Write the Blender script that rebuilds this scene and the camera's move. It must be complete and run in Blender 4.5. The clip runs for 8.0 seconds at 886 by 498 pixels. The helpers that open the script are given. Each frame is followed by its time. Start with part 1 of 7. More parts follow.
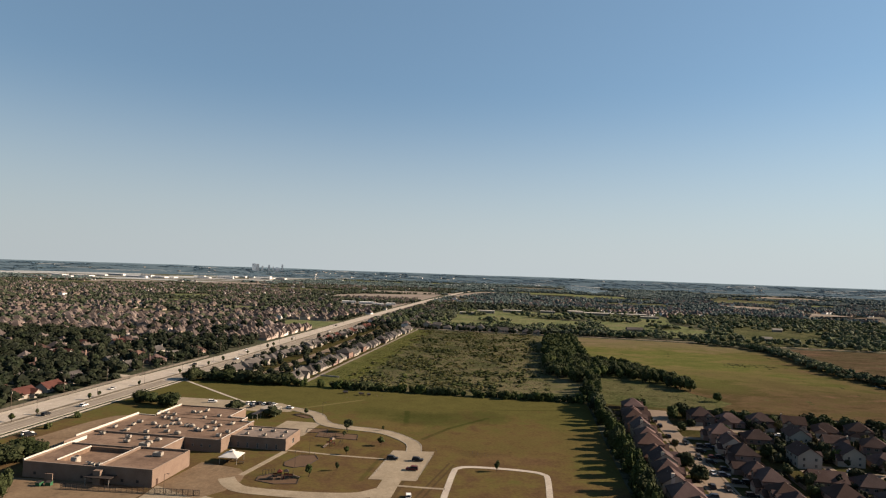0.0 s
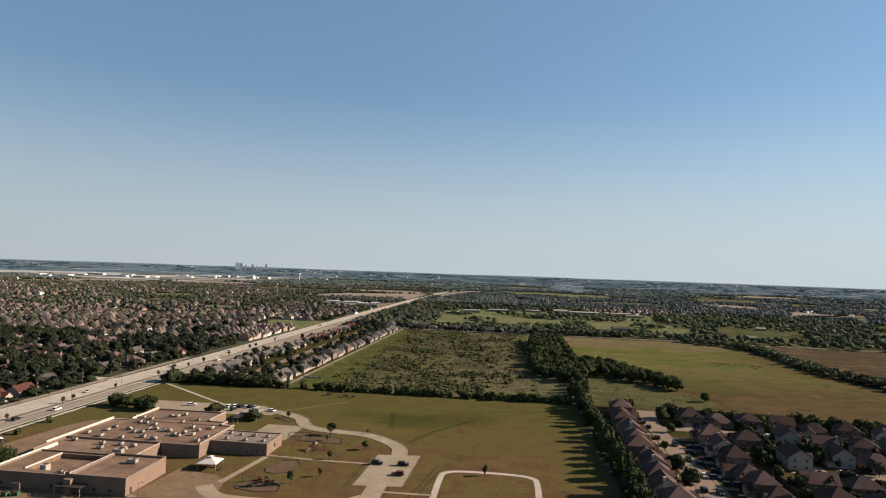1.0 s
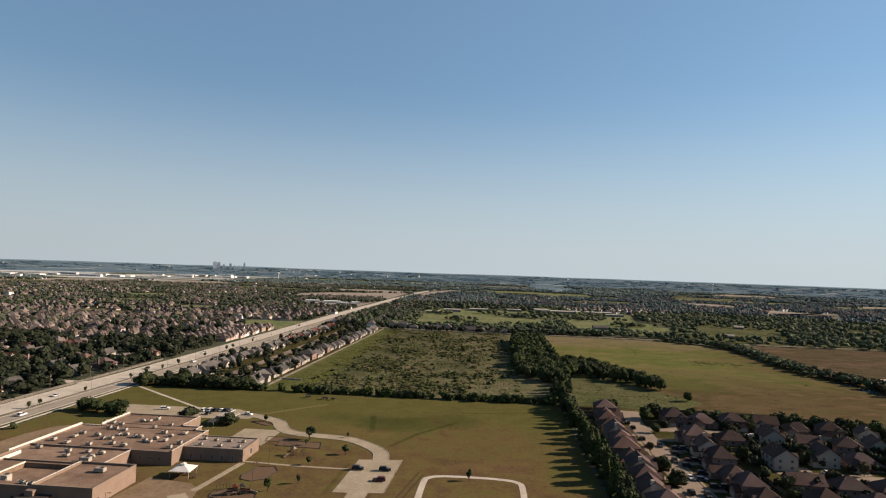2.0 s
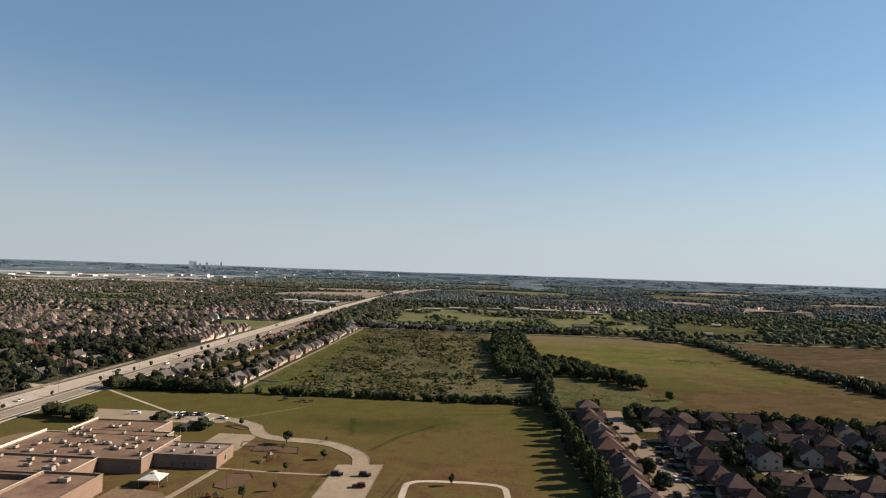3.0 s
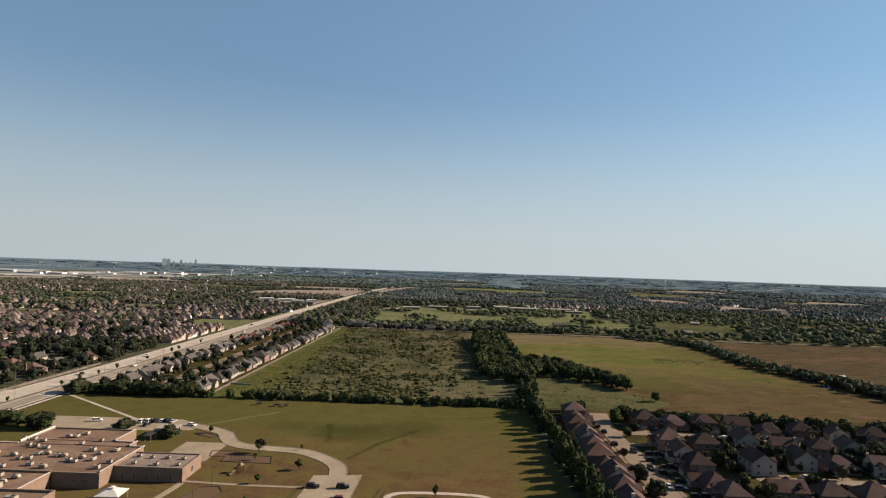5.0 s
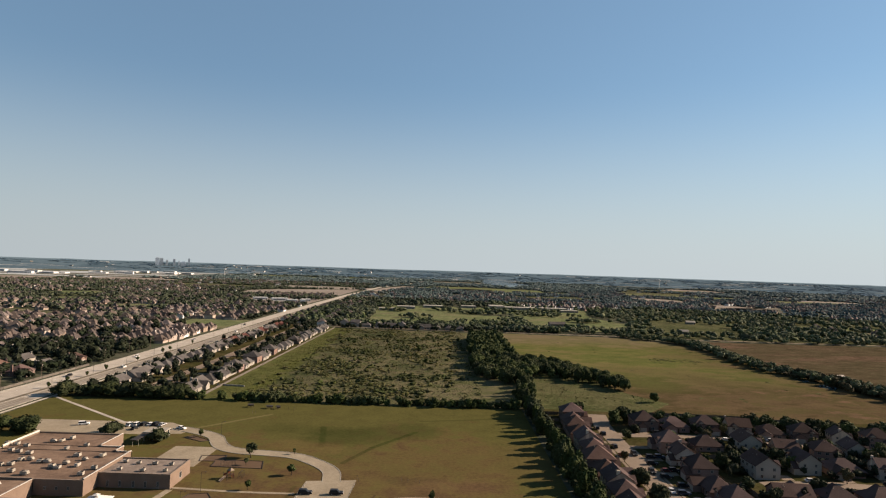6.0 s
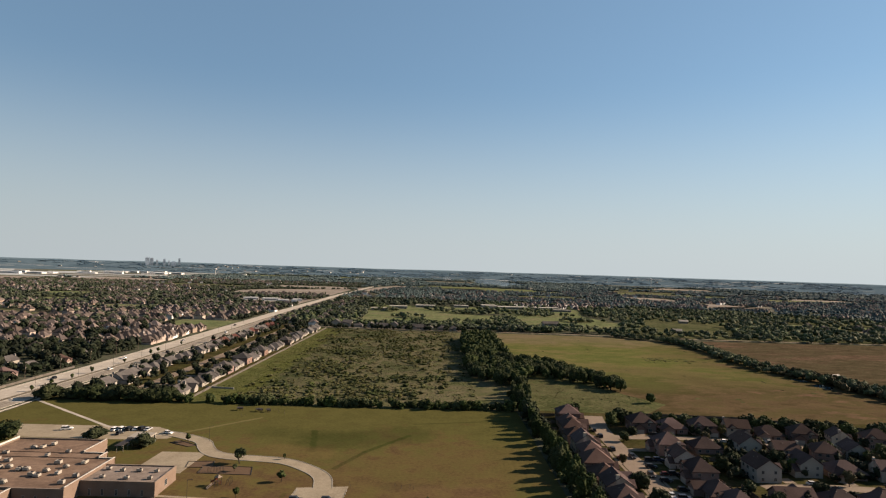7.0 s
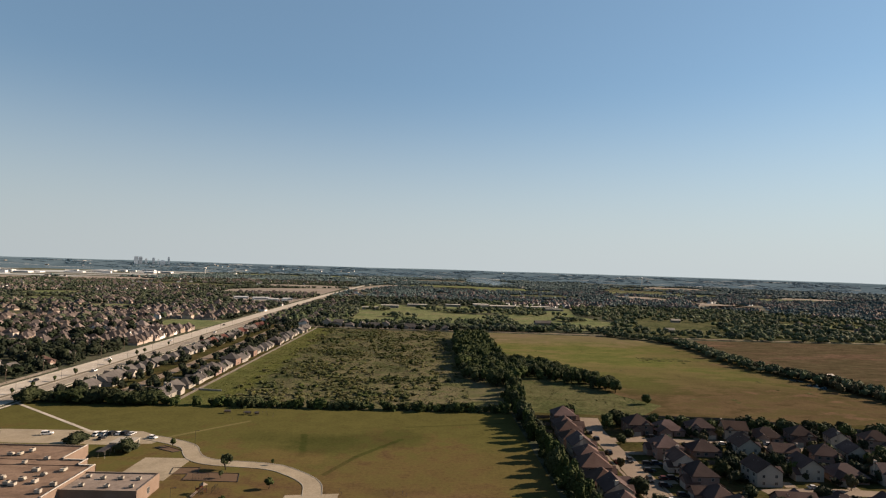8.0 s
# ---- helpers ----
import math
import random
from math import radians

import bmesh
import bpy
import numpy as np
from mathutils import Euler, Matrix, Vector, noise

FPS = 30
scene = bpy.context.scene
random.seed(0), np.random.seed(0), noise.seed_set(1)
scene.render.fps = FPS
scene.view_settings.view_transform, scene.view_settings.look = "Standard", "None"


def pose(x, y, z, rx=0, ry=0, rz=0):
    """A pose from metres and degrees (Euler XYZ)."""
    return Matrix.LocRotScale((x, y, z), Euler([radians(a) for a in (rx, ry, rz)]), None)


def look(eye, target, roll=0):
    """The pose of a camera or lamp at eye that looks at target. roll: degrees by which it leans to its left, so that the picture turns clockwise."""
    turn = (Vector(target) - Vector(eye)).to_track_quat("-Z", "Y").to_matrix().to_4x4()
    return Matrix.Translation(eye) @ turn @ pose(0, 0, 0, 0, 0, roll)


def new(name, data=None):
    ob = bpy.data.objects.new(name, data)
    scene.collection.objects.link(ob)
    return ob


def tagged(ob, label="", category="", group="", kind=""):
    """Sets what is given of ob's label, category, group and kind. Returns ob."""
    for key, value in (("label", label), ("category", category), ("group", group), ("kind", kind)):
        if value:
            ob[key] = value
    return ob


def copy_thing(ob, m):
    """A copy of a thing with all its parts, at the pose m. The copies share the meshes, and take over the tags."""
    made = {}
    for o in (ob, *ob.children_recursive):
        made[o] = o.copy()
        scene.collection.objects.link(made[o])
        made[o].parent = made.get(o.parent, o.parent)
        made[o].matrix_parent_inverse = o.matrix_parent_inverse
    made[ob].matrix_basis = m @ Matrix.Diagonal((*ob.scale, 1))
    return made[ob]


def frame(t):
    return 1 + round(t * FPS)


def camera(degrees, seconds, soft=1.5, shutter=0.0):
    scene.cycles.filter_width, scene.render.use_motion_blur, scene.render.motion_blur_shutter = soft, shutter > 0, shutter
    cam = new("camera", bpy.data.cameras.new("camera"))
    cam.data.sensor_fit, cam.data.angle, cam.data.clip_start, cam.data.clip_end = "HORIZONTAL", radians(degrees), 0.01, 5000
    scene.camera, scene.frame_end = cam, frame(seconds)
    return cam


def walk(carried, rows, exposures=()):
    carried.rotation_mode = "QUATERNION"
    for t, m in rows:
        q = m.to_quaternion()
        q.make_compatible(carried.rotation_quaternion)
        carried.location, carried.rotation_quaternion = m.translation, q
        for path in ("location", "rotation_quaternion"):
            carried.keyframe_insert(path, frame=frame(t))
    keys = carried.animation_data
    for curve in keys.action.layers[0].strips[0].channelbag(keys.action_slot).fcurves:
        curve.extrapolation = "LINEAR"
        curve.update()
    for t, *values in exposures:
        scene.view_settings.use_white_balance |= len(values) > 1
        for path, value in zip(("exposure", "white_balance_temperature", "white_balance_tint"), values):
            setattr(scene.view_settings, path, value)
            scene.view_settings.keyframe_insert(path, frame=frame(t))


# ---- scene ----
# ---- camera ----
cam = camera(71.9, 8.0, soft=1.2)
PATH = [
    (0, (1.974, -27.306, 81.431), (1.973, -25.307, 81.503), 2.0),
    (0.5, (1.786, -23.914, 81.355), (1.796, -21.915, 81.427), 2.0),
    (1, (1.326, -20.248, 81.417), (1.374, -18.25, 81.488), 2.0),
    (1.5, (0.815, -16.63, 81.398), (0.896, -14.633, 81.469), 2.0),
    (3, (-0.142, -6.245, 81.395), (0.038, -4.255, 81.464), 1.9),
    (3.5, (-0.306, -2.598, 81.401), (-0.095, -0.611, 81.47), 1.9),
    (4, (-0.381, 0.836, 81.44), (-0.152, 2.822, 81.507), 1.9),
    (4.5, (-0.651, 4.361, 81.438), (-0.409, 6.345, 81.504), 1.9),
    (6, (-0.658, 14.669, 81.477), (-0.389, 16.65, 81.539), 1.9),
    (6.5, (-0.692, 18.01, 81.442), (-0.409, 19.989, 81.504), 1.8),
    (7, (-0.659, 21.379, 81.477), (-0.364, 23.357, 81.538), 1.8),
    (7.5, (-0.492, 25.234, 81.549), (-0.183, 27.209, 81.609), 1.8),
    (8, (-0.453, 28.713, 81.696), (-0.13, 30.686, 81.754), 1.8),
]
GRID = pose(0, 0, 0, 0, 0, 7.5)  # the land's grid of roads and hedges, turned to the axes
walk(cam, [(t, GRID @ look(eye, target, roll)) for t, eye, target, roll in PATH], exposures=[(0.0, 1.25, 6620, 10), (1.0, 1.24, 6370, 10), (1.5, 1.24, 6370, 10), (4.0, 1.24, 6460, 10), (6.5, 1.24, 6580, 10), (8.0, 1.24, 6640, 10)])

# ---- world and sun ----
SUN_AZ, SUN_EL = 74.0, 25.5  # degrees clockwise from +y, and above the horizon
world = bpy.data.worlds.new("sky")
scene.world = world
world.use_nodes = True
wt = world.node_tree
sky = wt.nodes.new("ShaderNodeTexSky")
sky.sky_type = "NISHITA"
sky.sun_disc = False
sky.sun_elevation, sky.sun_rotation = radians(SUN_EL), radians(SUN_AZ)
sky.altitude, sky.air_density, sky.dust_density, sky.ozone_density = 200, 1.0, 0.15, 2.2
wt.nodes["Background"].inputs["Strength"].default_value = 0.05
# pale haze that thins with height over the horizon
coord = wt.nodes.new("ShaderNodeTexCoord")
split = wt.nodes.new("ShaderNodeSeparateXYZ")
wt.links.new(coord.outputs["Generated"], split.inputs[0])
thin = wt.nodes.new("ShaderNodeMapRange")
thin.interpolation_type = "SMOOTHSTEP"
for key, value in (("From Min", -0.02), ("From Max", 0.3), ("To Min", 0.97), ("To Max", 0.0)):
    thin.inputs[key].default_value = value
wt.links.new(split.outputs["Z"], thin.inputs["Value"])
blend = wt.nodes.new("ShaderNodeMix")
blend.data_type = "RGBA"
blend.inputs[7].default_value = (4.3, 4.8, 5.06, 1)
wt.links.new(thin.outputs[0], blend.inputs[0])
tint = wt.nodes.new("ShaderNodeMix")
tint.data_type, tint.blend_type = "RGBA", "MULTIPLY"
tint.inputs[0].default_value = 1.0
tint.inputs[7].default_value = (1.04, 1.08, 1.0, 1)
wt.links.new(sky.outputs[0], tint.inputs[6])
even = wt.nodes.new("ShaderNodeMix")  # fine dust that evens the blue all round
even.data_type = "RGBA"
even.inputs[7].default_value = (1.7, 2.88, 4.42, 1)
low = wt.nodes.new("ShaderNodeMapRange")
for key, value in (("From Min", 0.45), ("From Max", 0.8), ("To Min", 0.5), ("To Max", 0.0)):
    low.inputs[key].default_value = value
wt.links.new(split.outputs["Z"], low.inputs["Value"])
wt.links.new(low.outputs[0], even.inputs[0])
wt.links.new(tint.outputs[2], even.inputs[6])
wt.links.new(even.outputs[2], blend.inputs[6])
# haze and dust glow a little more towards the sun
toward = wt.nodes.new("ShaderNodeVectorMath")
toward.operation = "DOT_PRODUCT"
toward.inputs[1].default_value = (math.sin(radians(SUN_AZ)), math.cos(radians(SUN_AZ)), 0.0)
wt.links.new(coord.outputs["Generated"], toward.inputs[0])
glow = wt.nodes.new("ShaderNodeMath")
glow.operation = "MULTIPLY_ADD"
glow.inputs[1].default_value, glow.inputs[2].default_value = 0.16, 0.985
wt.links.new(toward.outputs["Value"], glow.inputs[0])
lit = wt.nodes.new("ShaderNodeVectorMath")
lit.operation = "SCALE"
wt.links.new(blend.outputs[2], lit.inputs[0])
wt.links.new(glow.outputs[0], lit.inputs["Scale"])
wt.links.new(lit.outputs[0], wt.nodes["Background"].inputs["Color"])
lamp = bpy.data.lights.new("sun", "SUN")
lamp.energy, lamp.angle, lamp.color = 5.0, radians(0.6), (1.0, 0.795, 0.615)
sun = new("sun", lamp)
to_sun = Vector((math.sin(radians(SUN_AZ)) * math.cos(radians(SUN_EL)), math.cos(radians(SUN_AZ)) * math.cos(radians(SUN_EL)), math.sin(radians(SUN_EL))))
sun.matrix_world = look(to_sun * 300, (0, 0, 0))

rng = np.random.default_rng(7)


# ---- materials ----
def nodes_of(name, rough=0.9, metal=0.0, spec=0.3):
    m = bpy.data.materials.new(name)
    m.use_nodes = True
    nt = m.node_tree
    b = nt.nodes["Principled BSDF"]
    b.inputs["Roughness"].default_value = rough
    b.inputs["Metallic"].default_value = metal
    b.inputs["Specular IOR Level"].default_value = spec
    return m, nt, b


def noise_node(nt, pos, scale, detail=4.0, rough=0.6):
    n = nt.nodes.new("ShaderNodeTexNoise")
    n.inputs["Scale"].default_value = scale
    n.inputs["Detail"].default_value = detail
    n.inputs["Roughness"].default_value = rough
    nt.links.new(pos, n.inputs["Vector"])
    return n.outputs["Fac"]


def calc(nt, op, a, b=None, c=None, clamp=False):
    n = nt.nodes.new("ShaderNodeMath")
    n.operation = op
    n.use_clamp = clamp
    for i, v in enumerate((a, b, c)):
        if v is None:
            continue
        if isinstance(v, (int, float)):
            n.inputs[i].default_value = v
        else:
            nt.links.new(v, n.inputs[i])
    return n.outputs[0]


def ramp_node(nt, fac, cols, lo=0.3, hi=0.7):
    r = nt.nodes.new("ShaderNodeValToRGB")
    els = r.color_ramp.elements
    while len(els) < len(cols):
        els.new(0.5)
    for i, c in enumerate(cols):
        els[i].position = lo + (hi - lo) * i / max(1, len(cols) - 1)
        els[i].color = (*c, 1)
    nt.links.new(fac, r.inputs["Fac"])
    return r.outputs["Color"]


def mix_col(nt, fac, a, b, kind="MIX"):
    n = nt.nodes.new("ShaderNodeMix")
    n.data_type, n.blend_type = "RGBA", kind
    for sock, v in ((n.inputs[0], fac), (n.inputs[6], a), (n.inputs[7], b)):
        if isinstance(v, (int, float)):
            sock.default_value = v
        elif isinstance(v, tuple):
            sock.default_value = (*v, 1)
        else:
            nt.links.new(v, sock)
    return n.outputs[2]


def mat(name, cols, big=0.05, small=1.5, weight=0.5, rough=0.9, bump=0.3, dist=0.05, vary=0.0, island=False, metal=0.0, spec=0.08, lo=0.36, hi=0.64, stretch=(1, 1, 1), grit=0.0):
    """Two scales of noise over a ramp of base colours; vary: brightness that differs from piece to piece."""
    m, nt, b = nodes_of(name, rough, metal, spec)
    g = nt.nodes.new("ShaderNodeNewGeometry")
    pos = g.outputs["Position"]
    if stretch != (1, 1, 1):
        vm = nt.nodes.new("ShaderNodeVectorMath")
        vm.operation = "MULTIPLY"
        vm.inputs[1].default_value = stretch
        nt.links.new(pos, vm.inputs[0])
        pos = vm.outputs[0]
    cols = [tuple(0.9 * k for k in c) for c in cols]
    f1, f2 = noise_node(nt, pos, big, 5), noise_node(nt, pos, small, 4, 0.7)
    fac = calc(nt, "ADD", calc(nt, "MULTIPLY", f1, 1 - weight), calc(nt, "MULTIPLY", f2, weight))
    col = ramp_node(nt, fac, cols, lo, hi)
    if grit:
        tone = calc(nt, "ADD", calc(nt, "MULTIPLY", noise_node(nt, pos, 0.55, 6, 0.75), 0.5), calc(nt, "MULTIPLY", noise_node(nt, pos, 0.09, 6, 0.7), 0.5))
        hs = nt.nodes.new("ShaderNodeHueSaturation")
        nt.links.new(calc(nt, "MULTIPLY_ADD", tone, 10 * grit, 1 - 5 * grit), hs.inputs["Value"])
        nt.links.new(col, hs.inputs["Color"])
        col = hs.outputs["Color"]
    if vary:
        if island:
            rnd = g.outputs["Random Per Island"]
        else:
            rnd = nt.nodes.new("ShaderNodeObjectInfo").outputs["Random"]
        hs = nt.nodes.new("ShaderNodeHueSaturation")
        nt.links.new(calc(nt, "MULTIPLY_ADD", rnd, 2 * vary, 1 - vary), hs.inputs["Value"])
        rnd2 = calc(nt, "FRACT", calc(nt, "MULTIPLY", rnd, 7.31))
        nt.links.new(calc(nt, "MULTIPLY_ADD", rnd2, 0.05 * vary, 0.5 - 0.025 * vary), hs.inputs["Hue"])
        nt.links.new(calc(nt, "MULTIPLY_ADD", rnd2, vary, 1 - vary * 0.5), hs.inputs["Saturation"])
        nt.links.new(col, hs.inputs["Color"])
        col = hs.outputs["Color"]
    nt.links.new(col, b.inputs["Base Color"])
    if bump:
        bp = nt.nodes.new("ShaderNodeBump")
        bp.inputs["Strength"].default_value = bump
        bp.inputs["Distance"].default_value = dist
        nt.links.new(f2, bp.inputs["Height"])
        nt.links.new(bp.outputs[0], b.inputs["Normal"])
    return m


def pasture_material():
    """Dry pasture: green and yellow grass in the west, brown earth showing through in the east, with lens falloff
    darkened into that brown.
    """
    m, nt, b = nodes_of("dry_pasture", 0.95, spec=0.0)
    pos = nt.nodes.new("ShaderNodeNewGeometry").outputs["Position"]
    vm = nt.nodes.new("ShaderNodeVectorMath")
    vm.operation = "MULTIPLY"
    vm.inputs[1].default_value = (0.75, 1.15, 1.0)
    nt.links.new(pos, vm.inputs[0])
    sx = nt.nodes.new("ShaderNodeSeparateXYZ")
    nt.links.new(pos, sx.inputs[0])
    n1, n2, n3 = noise_node(nt, vm.outputs[0], 0.014, 6, 0.6), noise_node(nt, vm.outputs[0], 0.06, 7, 0.7), noise_node(nt, pos, 0.5, 6, 0.75)
    fac = calc(nt, "ADD", calc(nt, "MULTIPLY", n1, 2.2), calc(nt, "MULTIPLY", n2, 1.2))
    fac = calc(nt, "SUBTRACT", fac, 1.28)
    drift = calc(nt, "ADD", calc(nt, "MULTIPLY_ADD", n1, 2.4, -1.2), calc(nt, "MULTIPLY_ADD", n2, 1.2, -0.6))
    south = calc(nt, "DIVIDE", calc(nt, "SUBTRACT", 545.0, sx.outputs[1]), 90.0)
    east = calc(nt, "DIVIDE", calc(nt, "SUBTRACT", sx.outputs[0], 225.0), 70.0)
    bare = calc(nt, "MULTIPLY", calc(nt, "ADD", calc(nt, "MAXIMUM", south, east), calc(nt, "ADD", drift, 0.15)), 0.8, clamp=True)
    north = calc(nt, "ADD", calc(nt, "DIVIDE", calc(nt, "SUBTRACT", sx.outputs[1], 690.0), 60.0), drift, clamp=True)
    green = ramp_node(nt, fac, [(0.0805, 0.0899, 0.0284), (0.0947, 0.0961, 0.0331), (0.116, 0.0998, 0.0426), (0.0877, 0.0936, 0.0307)], 0.2, 0.8)
    dim_soil = ramp_node(nt, fac, [(0.0593, 0.0475, 0.023), (0.089, 0.0632, 0.0358), (0.0662, 0.0565, 0.0256), (0.1049, 0.0679, 0.0434)], 0.2, 0.8)
    straw = ramp_node(nt, fac, [(0.1325, 0.1045, 0.0635), (0.1094, 0.0974, 0.0469), (0.1498, 0.1129, 0.0745)], 0.2, 0.8)
    tone = calc(nt, "ADD", calc(nt, "MULTIPLY", n3, 0.5), calc(nt, "MULTIPLY", n2, 0.5))
    col = mix_col(nt, north, mix_col(nt, bare, green, dim_soil), straw)
    col = mix_col(nt, 1.0, col, ramp_node(nt, tone, [(0.62, 0.63, 0.62), (0.9, 0.9, 0.9), (1.12, 1.1, 1.07)], 0.35, 0.65), "MULTIPLY")
    nt.links.new(col, b.inputs["Base Color"])
    bp = nt.nodes.new("ShaderNodeBump")
    bp.inputs["Strength"].default_value, bp.inputs["Distance"].default_value = 0.6, 0.3
    nt.links.new(n3, bp.inputs["Height"])
    nt.links.new(bp.outputs[0], b.inputs["Normal"])
    return m


def scrub_material():
    """Abandoned field: dark thickets, grey straw and fresh grass in drifts."""
    m, nt, b = nodes_of("scrub_grass", 0.95, spec=0.0)
    pos = nt.nodes.new("ShaderNodeNewGeometry").outputs["Position"]
    vm = nt.nodes.new("ShaderNodeVectorMath")
    vm.operation = "MULTIPLY"
    vm.inputs[1].default_value = (1.0, 0.6, 1.0)
    nt.links.new(pos, vm.inputs[0])
    sx = nt.nodes.new("ShaderNodeSeparateXYZ")
    nt.links.new(pos, sx.inputs[0])
    n1, n2, n3 = noise_node(nt, vm.outputs[0], 0.022, 6, 0.6), noise_node(nt, vm.outputs[0], 0.09, 6, 0.65), noise_node(nt, pos, 0.5, 6, 0.75)
    grass = ramp_node(nt, n2, [(0.0541, 0.061, 0.0271), (0.0843, 0.0856, 0.0407), (0.1081, 0.0938, 0.057), (0.0713, 0.0798, 0.0353)], 0.32, 0.68)
    thicket = ramp_node(nt, n2, [(0.0296, 0.0391, 0.0167), (0.0487, 0.0552, 0.0258), (0.0719, 0.0644, 0.0386)], 0.35, 0.65)
    west = calc(nt, "DIVIDE", calc(nt, "SUBTRACT", 15.0, sx.outputs[0]), 120.0)
    dark = calc(nt, "ADD", calc(nt, "MULTIPLY_ADD", n1, 5.0, -2.5), calc(nt, "ADD", calc(nt, "MULTIPLY_ADD", n2, 3.0, -1.7), calc(nt, "MULTIPLY", west, 0.8)), clamp=True)
    col = mix_col(nt, dark, grass, thicket)
    edge = calc(nt, "DIVIDE", calc(nt, "SUBTRACT", -108.0, calc(nt, "ADD", sx.outputs[0], calc(nt, "MULTIPLY_ADD", n2, 30.0, -15.0))), 8.0, clamp=True)
    col = mix_col(nt, edge, col, (0.07, 0.075, 0.024))
    tone = calc(nt, "ADD", calc(nt, "MULTIPLY", n3, 0.6), calc(nt, "MULTIPLY", n2, 0.4))
    col = mix_col(nt, 1.0, col, ramp_node(nt, tone, [(0.6, 0.62, 0.6), (0.92, 0.92, 0.92), (1.2, 1.17, 1.12)], 0.35, 0.65), "MULTIPLY")
    nt.links.new(col, b.inputs["Base Color"])
    bp = nt.nodes.new("ShaderNodeBump")
    bp.inputs["Strength"].default_value, bp.inputs["Distance"].default_value = 0.6, 0.25
    nt.links.new(n3, bp.inputs["Height"])
    nt.links.new(bp.outputs[0], b.inputs["Normal"])
    return m


def strip_mask(nt, pos, a, c, half, soft):
    """1 along the line from a to c, on the ground, falling to 0 past half its width."""
    def vec(op, u, v):
        n = nt.nodes.new("ShaderNodeVectorMath")
        n.operation = op
        for i, w in enumerate((u, v)):
            if isinstance(w, tuple):
                n.inputs[i].default_value = w
            else:
                nt.links.new(w, n.inputs[i])
        return n
    ax, d = (a[0], a[1], 0.0), (c[0] - a[0], c[1] - a[1], 0.0)
    rel = vec("SUBTRACT", pos, ax).outputs[0]
    h = calc(nt, "DIVIDE", vec("DOT_PRODUCT", rel, d).outputs["Value"], d[0] ** 2 + d[1] ** 2, clamp=True)
    sc = nt.nodes.new("ShaderNodeVectorMath")
    sc.operation = "SCALE"
    sc.inputs[0].default_value = d
    nt.links.new(h, sc.inputs["Scale"])
    flat = vec("MULTIPLY", vec("SUBTRACT", rel, sc.outputs[0]).outputs[0], (1.0, 1.0, 0.0)).outputs[0]
    ln = nt.nodes.new("ShaderNodeVectorMath")
    ln.operation = "LENGTH"
    nt.links.new(flat, ln.inputs[0])
    wob = calc(nt, "MULTIPLY_ADD", noise_node(nt, pos, 0.25, 3), soft * 2.0, -soft)
    return calc(nt, "DIVIDE", calc(nt, "SUBTRACT", half + soft, calc(nt, "ADD", ln.outputs["Value"], wob)), soft, clamp=True)


